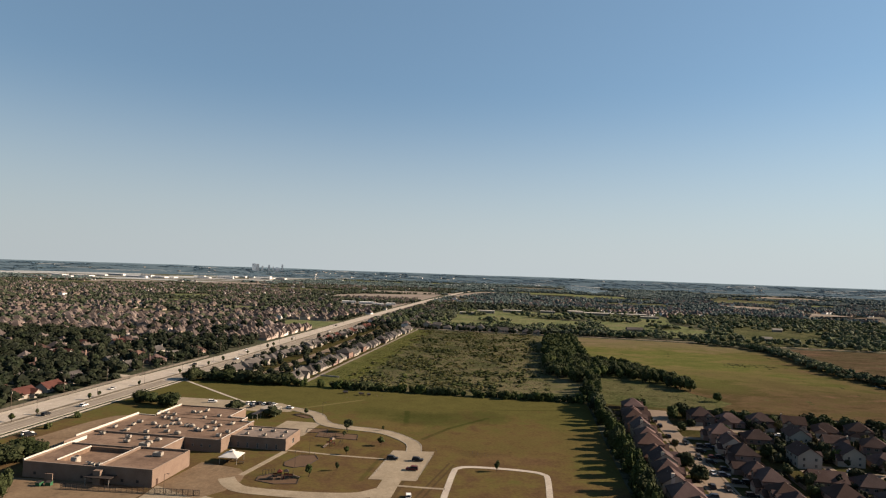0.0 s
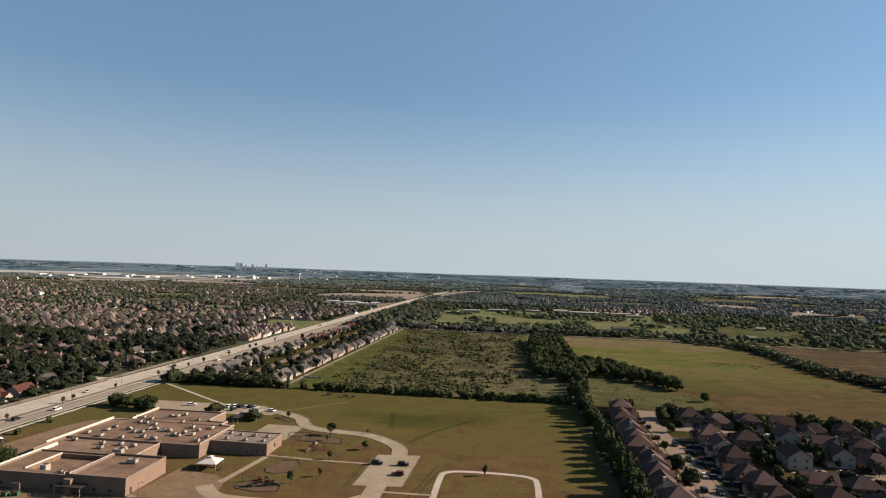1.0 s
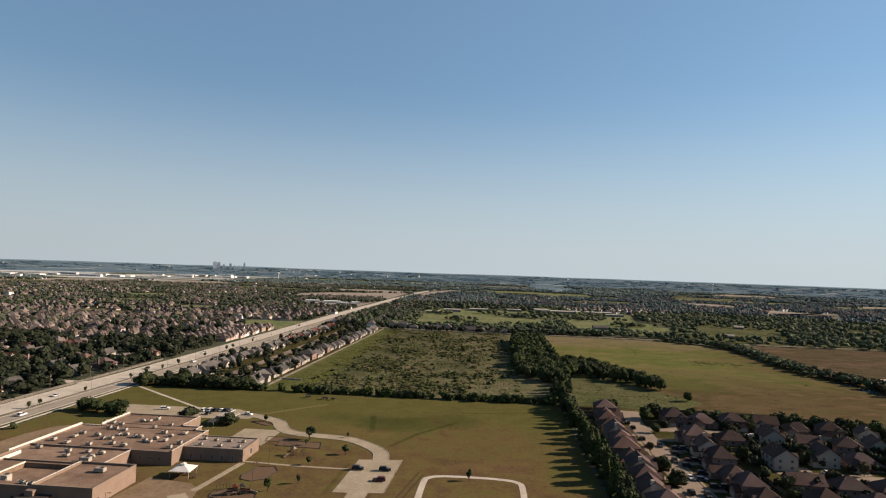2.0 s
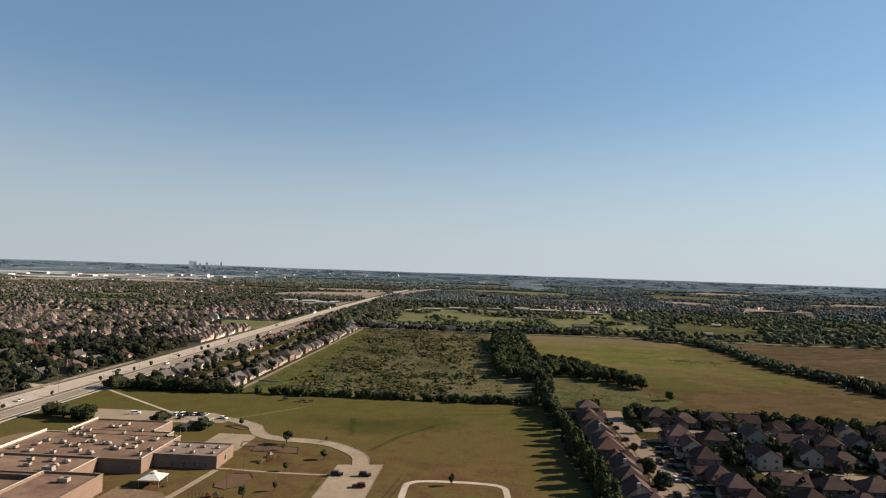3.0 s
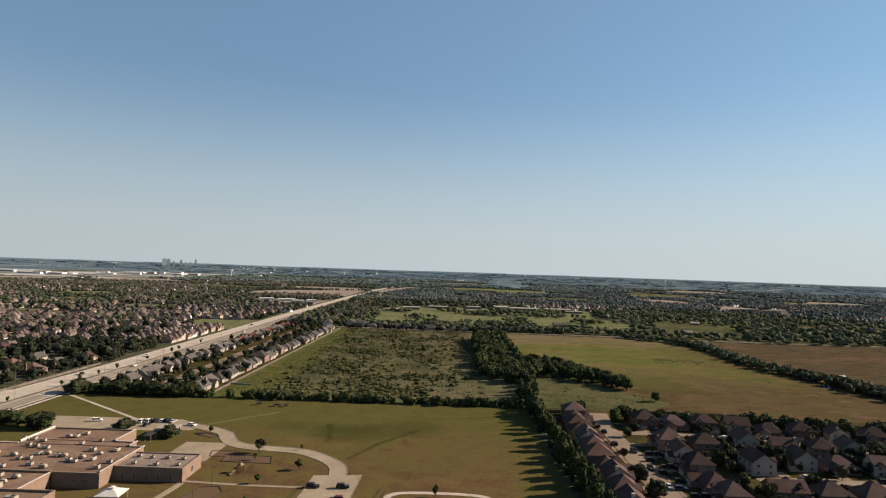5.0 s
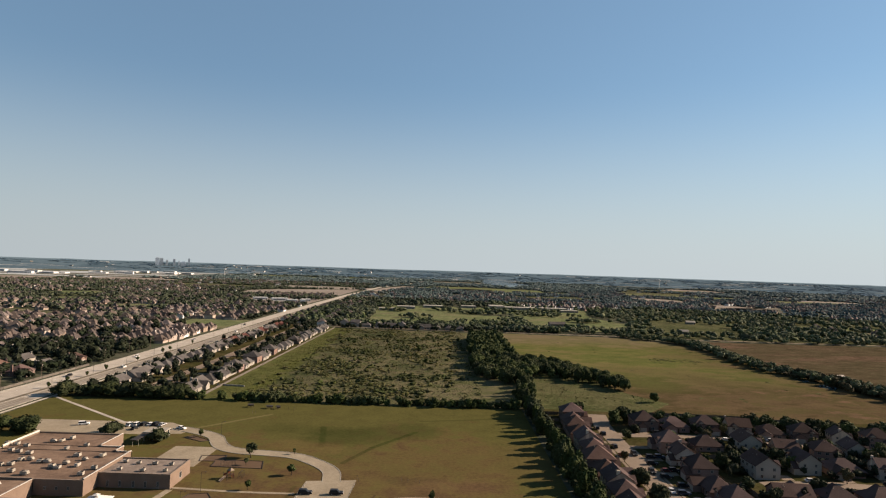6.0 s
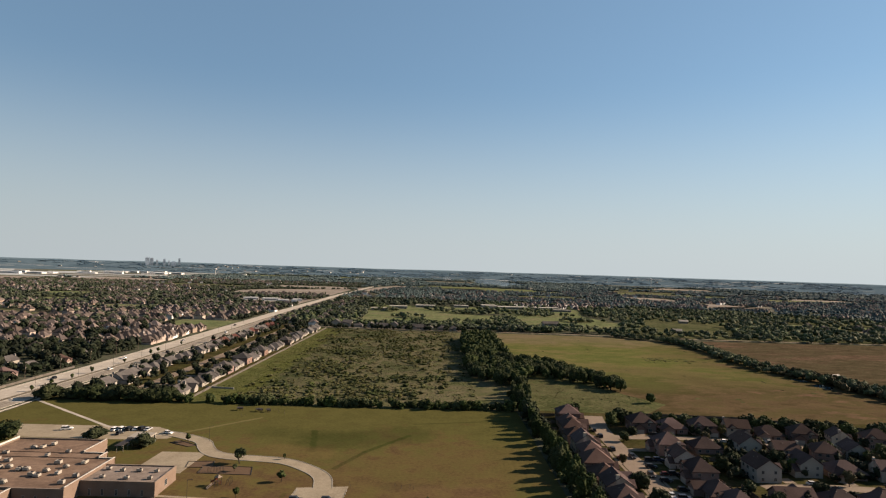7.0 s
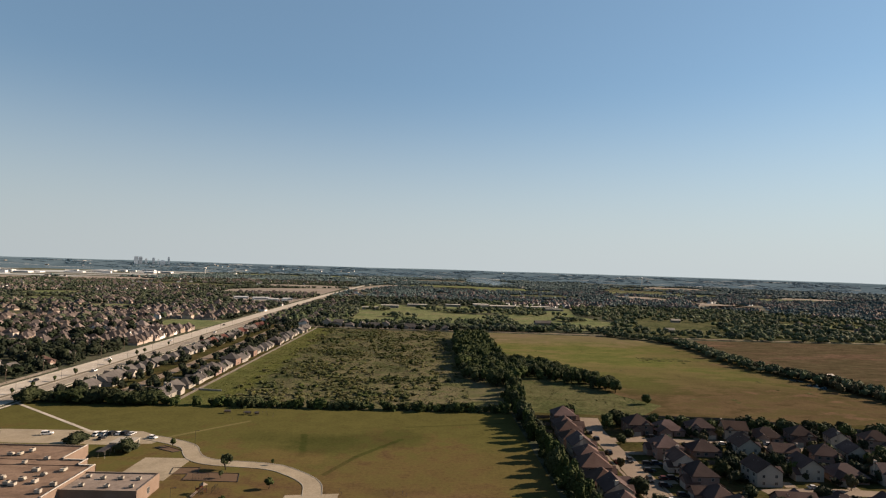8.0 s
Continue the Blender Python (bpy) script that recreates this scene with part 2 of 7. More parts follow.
def lawn_material():
    """The school field: green towards the hedge, dry and brown towards the drive, with mown and trodden strips."""
    m, nt, b = nodes_of("school_lawn", 0.95, spec=0.0)
    pos = nt.nodes.new("ShaderNodeNewGeometry").outputs["Position"]
    sx = nt.nodes.new("ShaderNodeSeparateXYZ")
    nt.links.new(pos, sx.inputs[0])
    n1, n2, n3 = noise_node(nt, pos, 0.018, 5), noise_node(nt, pos, 0.1, 7, 0.65), noise_node(nt, pos, 0.7, 6, 0.75)
    green = calc(nt, "DIVIDE", calc(nt, "SUBTRACT", sx.outputs[1], 222), 80)
    green = calc(nt, "SUBTRACT", green, calc(nt, "MULTIPLY", calc(nt, "ADD", sx.outputs[0], 60), 0.0006))
    damp = calc(nt, "DIVIDE", calc(nt, "SUBTRACT", sx.outputs[0], 20.0), 12.0, clamp=True)
    green = calc(nt, "ADD", green, calc(nt, "MULTIPLY", damp, 0.7))
    fac = calc(nt, "ADD", calc(nt, "MULTIPLY", green, 0.5), calc(nt, "MULTIPLY_ADD", n1, 2.2, -0.75))
    fac = calc(nt, "ADD", fac, calc(nt, "MULTIPLY", calc(nt, "SUBTRACT", n2, 0.5), 2.4))
    fac = calc(nt, "ADD", fac, calc(nt, "MULTIPLY", calc(nt, "SUBTRACT", n3, 0.5), 0.5), clamp=True)
    col = ramp_node(nt, fac, [(0.083, 0.0537, 0.0289), (0.0852, 0.0608, 0.0274), (0.0855, 0.0674, 0.0264), (0.0704, 0.0654, 0.0223)], 0.05, 0.88)
    dark = (0.03, 0.036, 0.011)
    dirt = (0.055, 0.04, 0.022)
    for a, c, half, soft, tone, amount in (
            ((-53, 291), (-58, 323), 0.9, 1.2, dark, 0.7),
            ((-40, 268), (-30, 291), 0.8, 0.7, dark, 0.8), ((-30, 291), (-12, 318), 0.9, 0.8, dark, 0.7),
            ((-50, 306), (-14, 320), 9, 9, dark, 0.5), ((-80, 318), (-40, 314), 5, 6, dark, 0.3), ((-70, 292), (-48, 286), 5, 5, (0.1, 0.07, 0.03), 0.5), ((-20, 262), (38, 280), 16, 18, (0.088, 0.062, 0.028), 0.45), ((-38, 190), (-37, 250), 0.5, 0.5, dirt, 0.7),
            ((-31, 188), (-23, 234), 0.25, 0.35, dirt, 0.9), ((-28.6, 188), (-21, 232), 0.25, 0.35, dirt, 0.9),
            ((-17, 249), (-4, 250), 1.6, 4.0, dirt, 0.4), ((-4, 244), (12, 246), 3.0, 6.0, (0.1, 0.062, 0.035), 0.4),
            ((-130, 300), (-90, 345), 0.7, 0.7, (0.15, 0.125, 0.06), 0.5), ((-10, 340), (40, 352), 0.6, 0.7, dark, 0.5),
            ((-53, 240), (-54, 205), 0.5, 0.7, dark, 0.4)):
        k = calc(nt, "MULTIPLY", strip_mask(nt, pos, a, c, half, soft), amount)
        col = mix_col(nt, k, col, tone)
    tone = calc(nt, "ADD", calc(nt, "MULTIPLY", n3, 0.6), calc(nt, "MULTIPLY", n2, 0.4))
    col = mix_col(nt, 1.0, col, ramp_node(nt, tone, [(0.6, 0.62, 0.6), (0.95, 0.95, 0.95), (1.2, 1.17, 1.14)], 0.33, 0.67), "MULTIPLY")
    nt.links.new(col, b.inputs["Base Color"])
    bp = nt.nodes.new("ShaderNodeBump")
    bp.inputs["Strength"].default_value, bp.inputs["Distance"].default_value = 0.5, 0.12
    nt.links.new(n3, bp.inputs["Height"])
    nt.links.new(bp.outputs[0], b.inputs["Normal"])
    return m


M_LAWN = lawn_material()
# haze is put into both ridge colours as a blue-grey tint
M_RIDGE = mat("hazed_ridge_fields", [(0.0552, 0.087, 0.1094), (0.0707, 0.1058, 0.1297), (0.0994, 0.1411, 0.1679), (0.0662, 0.1, 0.1247)], 0.006, 0.03, 0.5, bump=0.0, lo=0.4, hi=0.6, stretch=(0.5, 1.5, 1), spec=0.0)
M_RIDGEWOODS = mat("hazed_ridge_leaves", [(0.0732, 0.1231, 0.1642), (0.0941, 0.152, 0.197), (0.1202, 0.1855, 0.2334)], 0.006, 0.12, 0.5, bump=0.0, vary=0.3, island=True, spec=0.05, rough=0.8)
M_LAND = mat("wooded_land", [(0.027, 0.035, 0.021), (0.046, 0.052, 0.033), (0.076, 0.074, 0.052), (0.043, 0.052, 0.031)], 0.006, 0.09, 0.5, bump=0.6, dist=0.6, lo=0.4, hi=0.6, grit=0.4, spec=0.0)
M_SCRUB = scrub_material()
M_MEADOW = mat("meadow_grass", [(0.0428, 0.0529, 0.0221), (0.0663, 0.0713, 0.0304), (0.091, 0.0839, 0.043), (0.0556, 0.0667, 0.0266)], 0.02, 0.4, 0.5, bump=0.5, dist=0.2, lo=0.4, hi=0.6, grit=0.3, spec=0.0)
M_MOWN = mat("mown_verge", [(0.052, 0.06, 0.02), (0.073, 0.077, 0.028), (0.09, 0.08, 0.035)], 0.05, 0.8, 0.4, bump=0.4, grit=0.35, spec=0.0)
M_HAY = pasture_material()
M_BROWNFIELD = mat("brown_pasture", [(0.0777, 0.0561, 0.0356), (0.0578, 0.05, 0.0281), (0.0987, 0.0643, 0.0443)], 0.015, 0.3, 0.4, bump=0.5, dist=0.2, stretch=(0.5, 1.3, 1), lo=0.4, hi=0.6, grit=0.45, spec=0.0)
M_GREENFIELD = mat("green_pasture", [(0.0851, 0.103, 0.0482), (0.112, 0.1254, 0.0594), (0.1344, 0.1254, 0.0717)], 0.02, 0.4, 0.4, bump=0.5, dist=0.2, lo=0.4, hi=0.6, grit=0.4, spec=0.0)
M_FARFIELD = mat("far_dry_field", [(0.0765, 0.0744, 0.0549), (0.108, 0.1023, 0.0804), (0.135, 0.1283, 0.1058)], 0.01, 0.1, 0.5, bump=0.0, lo=0.4, hi=0.6, spec=0.0)
M_RANGE = mat("rough_rangeland", [(0.0397, 0.0462, 0.0228), (0.0627, 0.0682, 0.0329), (0.0857, 0.0836, 0.0443), (0.0522, 0.0594, 0.0278)], 0.012, 0.12, 0.5, bump=0.5, dist=0.2, lo=0.4, hi=0.6, grit=0.4, spec=0.0)
M_YARD = mat("yard_grass", [(0.0303, 0.0312, 0.011), (0.0455, 0.0422, 0.0166), (0.0657, 0.0478, 0.0258)], 0.08, 1.0, 0.5, bump=0.4, lo=0.4, hi=0.6, grit=0.4, spec=0.0)
M_CONCRETE = mat("road_concrete", [(0.285, 0.252, 0.206), (0.36, 0.32, 0.265), (0.41, 0.366, 0.306)], 0.08, 1.2, 0.45, bump=0.15, dist=0.02, grit=0.12)
M_DRIVE = mat("drive_concrete", [(0.1905, 0.1563, 0.1075), (0.247, 0.2062, 0.1463), (0.2823, 0.2394, 0.1732)], 0.1, 1.4, 0.5, bump=0.15, dist=0.02, grit=0.12)
M_OLDPAVE = mat("worn_paving", [(0.1255, 0.08644, 0.05256), (0.1569, 0.1114, 0.06856), (0.182, 0.1337, 0.08452)], 0.06, 0.9, 0.5, bump=0.15, dist=0.02, grit=0.2)
M_ASPHALT = mat("street_surface", [(0.1395, 0.1071, 0.0801), (0.1836, 0.1431, 0.1062), (0.2187, 0.1719, 0.1287)], 0.08, 1.2, 0.5, bump=0.15, dist=0.02)
M_OLDROAD = mat("weathered_concrete", [(0.158, 0.134, 0.104), (0.205, 0.174, 0.136), (0.25, 0.213, 0.168)], 0.08, 1.2, 0.45, bump=0.15, dist=0.02, grit=0.15, stretch=(2.5, 0.25, 1))
M_GRADED = mat("graded_ground", [(0.165, 0.14, 0.116), (0.21, 0.18, 0.152), (0.25, 0.22, 0.188)], 0.012, 0.12, 0.5, bump=0.2, dist=0.1, lo=0.4, hi=0.6, grit=0.2, spec=0.0)
M_KERB = mat("kerb_concrete", [(0.2506, 0.2297, 0.1949), (0.3132, 0.2923, 0.2506)], 0.2, 2.0, 0.5, bump=0.1, dist=0.02)
M_DIRT = mat("bare_earth", [(0.1044, 0.087, 0.06525), (0.1479, 0.1261, 0.0957), (0.1914, 0.1653, 0.1305)], 0.01, 0.12, 0.5, bump=0.3, dist=0.1, lo=0.4, hi=0.6, grit=0.3, spec=0.0)
M_MULCH = mat("wood_mulch", [(0.0842, 0.0542, 0.0347), (0.1104, 0.073, 0.0449)], 0.3, 3.0, 0.6, bump=0.5)
M_PAINT = mat("line_paint", [(0.522, 0.5046, 0.4524), (0.6525, 0.6351, 0.5916)], 0.5, 4.0, 0.5, bump=0.0)
# distance haze is put into these leaves: greens paled and shifted to blue
M_FARWOODS = mat("haze_tinted_leaves", [(0.0414, 0.0617, 0.0594), (0.0702, 0.0941, 0.088), (0.1116, 0.1352, 0.121)], 0.006, 0.12, 0.5, bump=0.0, vary=0.35, island=True, spec=0.05, rough=0.8)
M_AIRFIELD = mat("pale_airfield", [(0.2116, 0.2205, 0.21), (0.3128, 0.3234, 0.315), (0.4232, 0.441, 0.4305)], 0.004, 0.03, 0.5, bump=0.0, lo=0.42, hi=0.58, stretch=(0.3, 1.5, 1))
M_GREYSHINGLE = mat("grey_shingle", [(0.0435, 0.03915, 0.03654), (0.07395, 0.06699, 0.06264), (0.1087, 0.1001, 0.09396)], 0.12, 3.5, 0.5, bump=0.3, dist=0.03, vary=0.25)
M_TANSIDING = mat("tan_siding", [(0.2701, 0.2229, 0.1756), (0.3647, 0.3039, 0.2431), (0.4457, 0.3782, 0.3106)], 0.08, 3.0, 0.4, bump=0.1, dist=0.02, vary=0.25)
M_WATER, _nt, _b = nodes_of("lake_water", 0.08, spec=0.5)
_b.inputs["Base Color"].default_value = (0.06, 0.085, 0.095, 1)
M_BRICK = mat("tan_brick", [(0.142, 0.099, 0.075), (0.174, 0.126, 0.096), (0.197, 0.146, 0.114)], 0.25, 5.0, 0.5, bump=0.25, dist=0.02)
M_ROOFGRAVEL = mat("roof_gravel", [(0.1238, 0.08221, 0.05768), (0.1592, 0.1077, 0.07604), (0.1887, 0.1332, 0.09439)], 0.09, 1.6, 0.45, bump=0.3, dist=0.04, grit=0.22)
M_WINGROOF = mat("pale_roof_gravel", [(0.155, 0.122, 0.1), (0.195, 0.157, 0.13), (0.225, 0.185, 0.155)], 0.09, 1.6, 0.45, bump=0.3, dist=0.04, grit=0.2)
M_CAP = mat("white_coping", [(0.4437, 0.4067, 0.355), (0.5324, 0.5029, 0.4437)], 0.3, 3.0, 0.5, bump=0.05)
M_TANCAP = mat("tan_coping", [(0.174, 0.1348, 0.1044), (0.2349, 0.187, 0.1479)], 0.3, 3.0, 0.5, bump=0.05)
M_METAL = mat("unit_metal", [(0.2493, 0.2238, 0.1849), (0.3324, 0.2964, 0.2466)], 0.8, 5.0, 0.5, rough=0.6, bump=0.05, vary=0.12)
M_DARKMETAL = mat("dark_metal", [(0.03045, 0.0261, 0.02436), (0.0522, 0.0435, 0.03915)], 1.0, 6.0, 0.5, rough=0.55, bump=0.0)
M_CANVAS = mat("white_canvas", [(0.4594, 0.4385, 0.4037), (0.5429, 0.529, 0.4942)], 0.4, 3.0, 0.4, rough=0.7, bump=0.05)
M_WALL = mat("house_brick", [(0.1404, 0.0921, 0.0764), (0.1872, 0.13, 0.1098), (0.2392, 0.1746, 0.1509)], 0.06, 3.0, 0.4, bump=0.2, dist=0.02, vary=0.25)
M_SIDING = mat("pale_siding", [(0.2385, 0.2147, 0.1812), (0.2957, 0.2719, 0.2385)], 0.1, 3.0, 0.4, bump=0.1, dist=0.02, vary=0.15)
M_SHINGLE = mat("brown_shingle", [(0.0484, 0.03, 0.0258), (0.0715, 0.0456, 0.0393), (0.099, 0.0647, 0.0564)], 0.12, 3.5, 0.5, bump=0.35, dist=0.03, vary=0.38)
M_REDROOF = mat("red_roof", [(0.0575, 0.0241, 0.0195), (0.084, 0.0372, 0.0302)], 0.2, 3.0, 0.5, bump=0.2, dist=0.03, vary=0.15)
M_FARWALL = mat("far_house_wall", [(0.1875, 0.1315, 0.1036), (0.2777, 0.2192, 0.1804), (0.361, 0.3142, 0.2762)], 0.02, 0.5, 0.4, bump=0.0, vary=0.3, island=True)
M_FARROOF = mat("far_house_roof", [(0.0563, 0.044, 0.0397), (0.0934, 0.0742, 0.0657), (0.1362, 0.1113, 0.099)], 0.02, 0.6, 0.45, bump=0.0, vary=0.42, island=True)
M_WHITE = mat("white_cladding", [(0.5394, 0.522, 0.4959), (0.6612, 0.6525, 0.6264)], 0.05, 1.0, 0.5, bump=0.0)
# paler and bluer than plain cladding, standing in for haze before the skyline
M_TOWER = mat("hazed_tower_cladding", [(0.319, 0.3625, 0.3987), (0.4495, 0.5002, 0.5365)], 0.02, 0.3, 0.5, rough=0.5, bump=0.0, vary=0.3)
M_TRIM = mat("pale_trim", [(0.2393, 0.2262, 0.2001), (0.2871, 0.2741, 0.2479)], 0.3, 3.0, 0.5, bump=0.0)
M_DOOR = mat("dark_door", [(0.0522, 0.03045, 0.02175), (0.087, 0.0522, 0.0348)], 0.5, 5.0, 0.5, rough=0.6, bump=0.0, vary=0.3)
M_FENCE = mat("weathered_fence", [(0.075, 0.065, 0.054), (0.105, 0.092, 0.078), (0.13, 0.116, 0.1)], 0.3, 3.0, 0.5, bump=0.2, dist=0.02, vary=0.15)
M_BARK = mat("bark", [(0.0435, 0.03306, 0.02436), (0.0783, 0.0609, 0.04524)], 0.8, 6.0, 0.5, bump=0.5)
M_LEAF = mat("tree_leaves", [(0.02, 0.03, 0.0108), (0.041, 0.052, 0.0195), (0.073, 0.079, 0.0325)], 0.25, 1.6, 0.55, bump=0.0, vary=0.28, spec=0.05, rough=0.75)
M_OAK = mat("oak_leaves", [(0.0118, 0.0174, 0.0076), (0.0252, 0.0314, 0.014), (0.0493, 0.0526, 0.0246)], 0.25, 1.6, 0.55, bump=0.0, vary=0.22, spec=0.05, rough=0.8)
M_LEAFDRY = mat("olive_leaves", [(0.038, 0.036, 0.016), (0.064, 0.057, 0.025), (0.09, 0.074, 0.036)], 0.25, 1.6, 0.55, bump=0.0, vary=0.25, spec=0.05, rough=0.8)
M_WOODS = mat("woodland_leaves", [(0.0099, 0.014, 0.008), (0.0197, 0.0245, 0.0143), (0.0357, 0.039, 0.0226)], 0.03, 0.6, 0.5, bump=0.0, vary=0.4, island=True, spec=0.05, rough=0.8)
# both leaf tones are lifted and cooled a little for mid-distance haze
M_PARKWOODS = mat("park_leaves", [(0.0328, 0.0459, 0.0231), (0.0667, 0.0808, 0.0408), (0.1228, 0.1248, 0.0682)], 0.012, 0.4, 0.5, bump=0.0, vary=0.4, island=True, spec=0.05, rough=0.8)
M_GARDENWOODS = mat("garden_leaves", [(0.0208, 0.0286, 0.0182), (0.0427, 0.0514, 0.0323), (0.0783, 0.0834, 0.05)], 0.012, 0.4, 0.5, bump=0.0, vary=0.45, island=True, spec=0.05, rough=0.8)
M_BUSH = mat("scrub_leaves", [(0.038, 0.046, 0.017), (0.078, 0.078, 0.03), (0.135, 0.112, 0.052)], 0.05, 0.9, 0.5, bump=0.0, vary=0.35, island=True, spec=0.05, rough=0.8)
M_THICKET = mat("thicket_leaves", [(0.026, 0.035, 0.013), (0.055, 0.062, 0.023), (0.095, 0.088, 0.037)], 0.05, 0.9, 0.5, bump=0.0, vary=0.35, island=True, spec=0.05, rough=0.8)
M_TYRE = mat("tyre_rubber", [(0.01305, 0.01305, 0.01305), (0.0261, 0.0261, 0.0261)], 1.0, 8.0, 0.5, rough=0.8, bump=0.0)
M_GREENBIN = mat("green_steel", [(0.0261, 0.087, 0.0435), (0.0435, 0.1218, 0.0609)], 0.6, 5.0, 0.5, rough=0.6, bump=0.0)
M_PLAYRED = mat("red_plastic", [(0.0783, 0.01879, 0.01253), (0.09918, 0.02819, 0.01879)], 0.6, 5.0, 0.5, rough=0.5, bump=0.0)
M_WOODPOLE = mat("pole_wood", [(0.087, 0.06525, 0.04785), (0.1392, 0.1087, 0.08265)], 0.6, 5.0, 0.5, bump=0.2)


def glass(name, tint):
    m, nt, b = nodes_of(name, 0.08, spec=0.6)
    b.inputs["Base Color"].default_value = (*tint, 1)
    return m


M_GLASS = glass("window_glass", (0.03, 0.035, 0.04))
M_CARGLASS, _nt, _b = nodes_of("tinted_car_glass", 0.2, spec=0.15)
_b.inputs["Base Color"].default_value = (0.012, 0.013, 0.014, 1)
CAR_PAINTS = [mat(n + "_car_paint", [c, tuple(v * 1.15 for v in c)], 0.5, 6.0, 0.3, rough=0.5, bump=0.0, spec=0.2) for n, c in
              (("black", (0.015, 0.015, 0.017)), ("white", (0.7, 0.69, 0.66)), ("silver", (0.4, 0.4, 0.4)), ("dark_red", (0.075, 0.014, 0.012)), ("blue", (0.025, 0.036, 0.06)))]
# the backdrop emits its hazy colours itself; its base is black
M_BACKDROP, _nt, _b = nodes_of("glowing_hazy_distance", 1.0, spec=0.0)
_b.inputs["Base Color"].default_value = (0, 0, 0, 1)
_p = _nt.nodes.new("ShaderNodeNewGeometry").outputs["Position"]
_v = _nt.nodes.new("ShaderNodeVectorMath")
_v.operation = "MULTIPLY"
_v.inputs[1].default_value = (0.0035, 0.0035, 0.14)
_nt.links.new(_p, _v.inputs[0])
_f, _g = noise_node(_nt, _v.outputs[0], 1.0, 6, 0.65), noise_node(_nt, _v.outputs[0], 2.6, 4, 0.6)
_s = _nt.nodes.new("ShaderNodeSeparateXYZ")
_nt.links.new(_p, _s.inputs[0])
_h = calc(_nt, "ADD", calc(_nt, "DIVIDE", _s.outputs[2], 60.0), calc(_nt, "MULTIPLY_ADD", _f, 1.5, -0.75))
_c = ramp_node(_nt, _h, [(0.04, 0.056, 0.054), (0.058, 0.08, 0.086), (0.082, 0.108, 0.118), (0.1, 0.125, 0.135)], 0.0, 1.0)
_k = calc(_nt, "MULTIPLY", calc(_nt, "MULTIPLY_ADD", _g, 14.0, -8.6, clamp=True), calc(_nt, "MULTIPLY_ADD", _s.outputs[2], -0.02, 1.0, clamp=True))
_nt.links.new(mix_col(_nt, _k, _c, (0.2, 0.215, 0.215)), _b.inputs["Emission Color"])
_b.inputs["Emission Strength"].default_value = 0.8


# ---- mesh helpers ----
class Geo:
    """Gathers vertices and faces for one mesh."""

    def __init__(self):
        self.v, self.f = [], []

    def add(self, vs, fs):
        k = len(self.v)
        self.v.extend(tuple(map(float, p)) for p in vs)
        self.f.extend(tuple(i + k for i in q) for q in fs)
        return self

    def prism(self, poly, z0, z1):
        n = len(poly)
        vs = [(x, y, z0) for x, y in poly] + [(x, y, z1) for x, y in poly]
        return self.add(vs, [tuple(range(n))[::-1], tuple(range(n, 2 * n))] + [(i, (i + 1) % n, n + (i + 1) % n, n + i) for i in range(n)])

    def box(self, x0, x1, y0, y1, z0, z1):
        return self.prism([(x0, y0), (x1, y0), (x1, y1), (x0, y1)], z0, z1)

    def tube(self, a, b, r0, r1, n=8):
        a, b = Vector(a), Vector(b)
        q = (b - a).to_track_quat("Z", "Y")
        ring = [q @ Vector((math.cos(2 * math.pi * i / n), math.sin(2 * math.pi * i / n), 0)) for i in range(n)]
        vs = [a + r0 * p for p in ring] + [b + r1 * p for p in ring]
        return self.add(vs, [tuple(range(n))[::-1], tuple(range(n, 2 * n))] + [(i, (i + 1) % n, n + (i + 1) % n, n + i) for i in range(n)])

    def hip(self, x0, x1, y0, y1, z, rise, thick=0.22):
        """A hipped roof with thick eaves over a rectangle, the ridge along its longer side."""
        w, d = x1 - x0, y1 - y0
        k = min(w, d) / 2
        if w >= d:
            ridge = [(x0 + k, (y0 + y1) / 2, z + rise), (x1 - k + 0.01, (y0 + y1) / 2, z + rise)]
            fs = [(4, 5, 9, 8), (6, 7, 8, 9), (5, 6, 9), (7, 4, 8)]
        else:
            ridge = [((x0 + x1) / 2, y0 + k, z + rise), ((x0 + x1) / 2, y1 - k + 0.01, z + rise)]
            fs = [(4, 5, 8), (5, 6, 9, 8), (6, 7, 9), (7, 4, 8, 9)]
        c = [(x0, y0), (x1, y0), (x1, y1), (x0, y1)]
        vs = [(x, y, z - thick) for x, y in c] + [(x, y, z) for x, y in c] + ridge
        return self.add(vs, fs + [(3, 2, 1, 0)] + [(i, (i + 1) % 4, 4 + (i + 1) % 4, 4 + i) for i in range(4)])

    def gable(self, x0, x1, y0, y1, z, rise, along="y", thick=0.22):
        """A gabled roof slab, its ridge along one axis."""
        if along == "y":
            xm = (x0 + x1) / 2
            sec = [(x0, z - thick), (x0, z), (xm, z + rise), (x1, z), (x1, z - thick), (xm, z + rise - thick)]
            vs = [(x, y0, h) for x, h in sec] + [(x, y1, h) for x, h in sec]
        else:
            ym = (y0 + y1) / 2
            sec = [(y0, z - thick), (y0, z), (ym, z + rise), (y1, z), (y1, z - thick), (ym, z + rise - thick)]
            vs = [(x0, y, h) for y, h in sec] + [(x1, y, h) for y, h in sec]
        fs = [(i, (i + 1) % 6, 6 + (i + 1) % 6, 6 + i) for i in range(6)] + [(0, 5, 2, 1), (5, 4, 3, 2), (6, 7, 8, 11), (11, 8, 9, 10)]
        return self.add(vs, fs)

    def mesh(self, name):
        me = bpy.data.meshes.new(name)
        me.from_pydata(self.v, [], self.f)
        bm = bmesh.new()
        bm.from_mesh(me)
        bmesh.ops.recalc_face_normals(bm, faces=bm.faces)
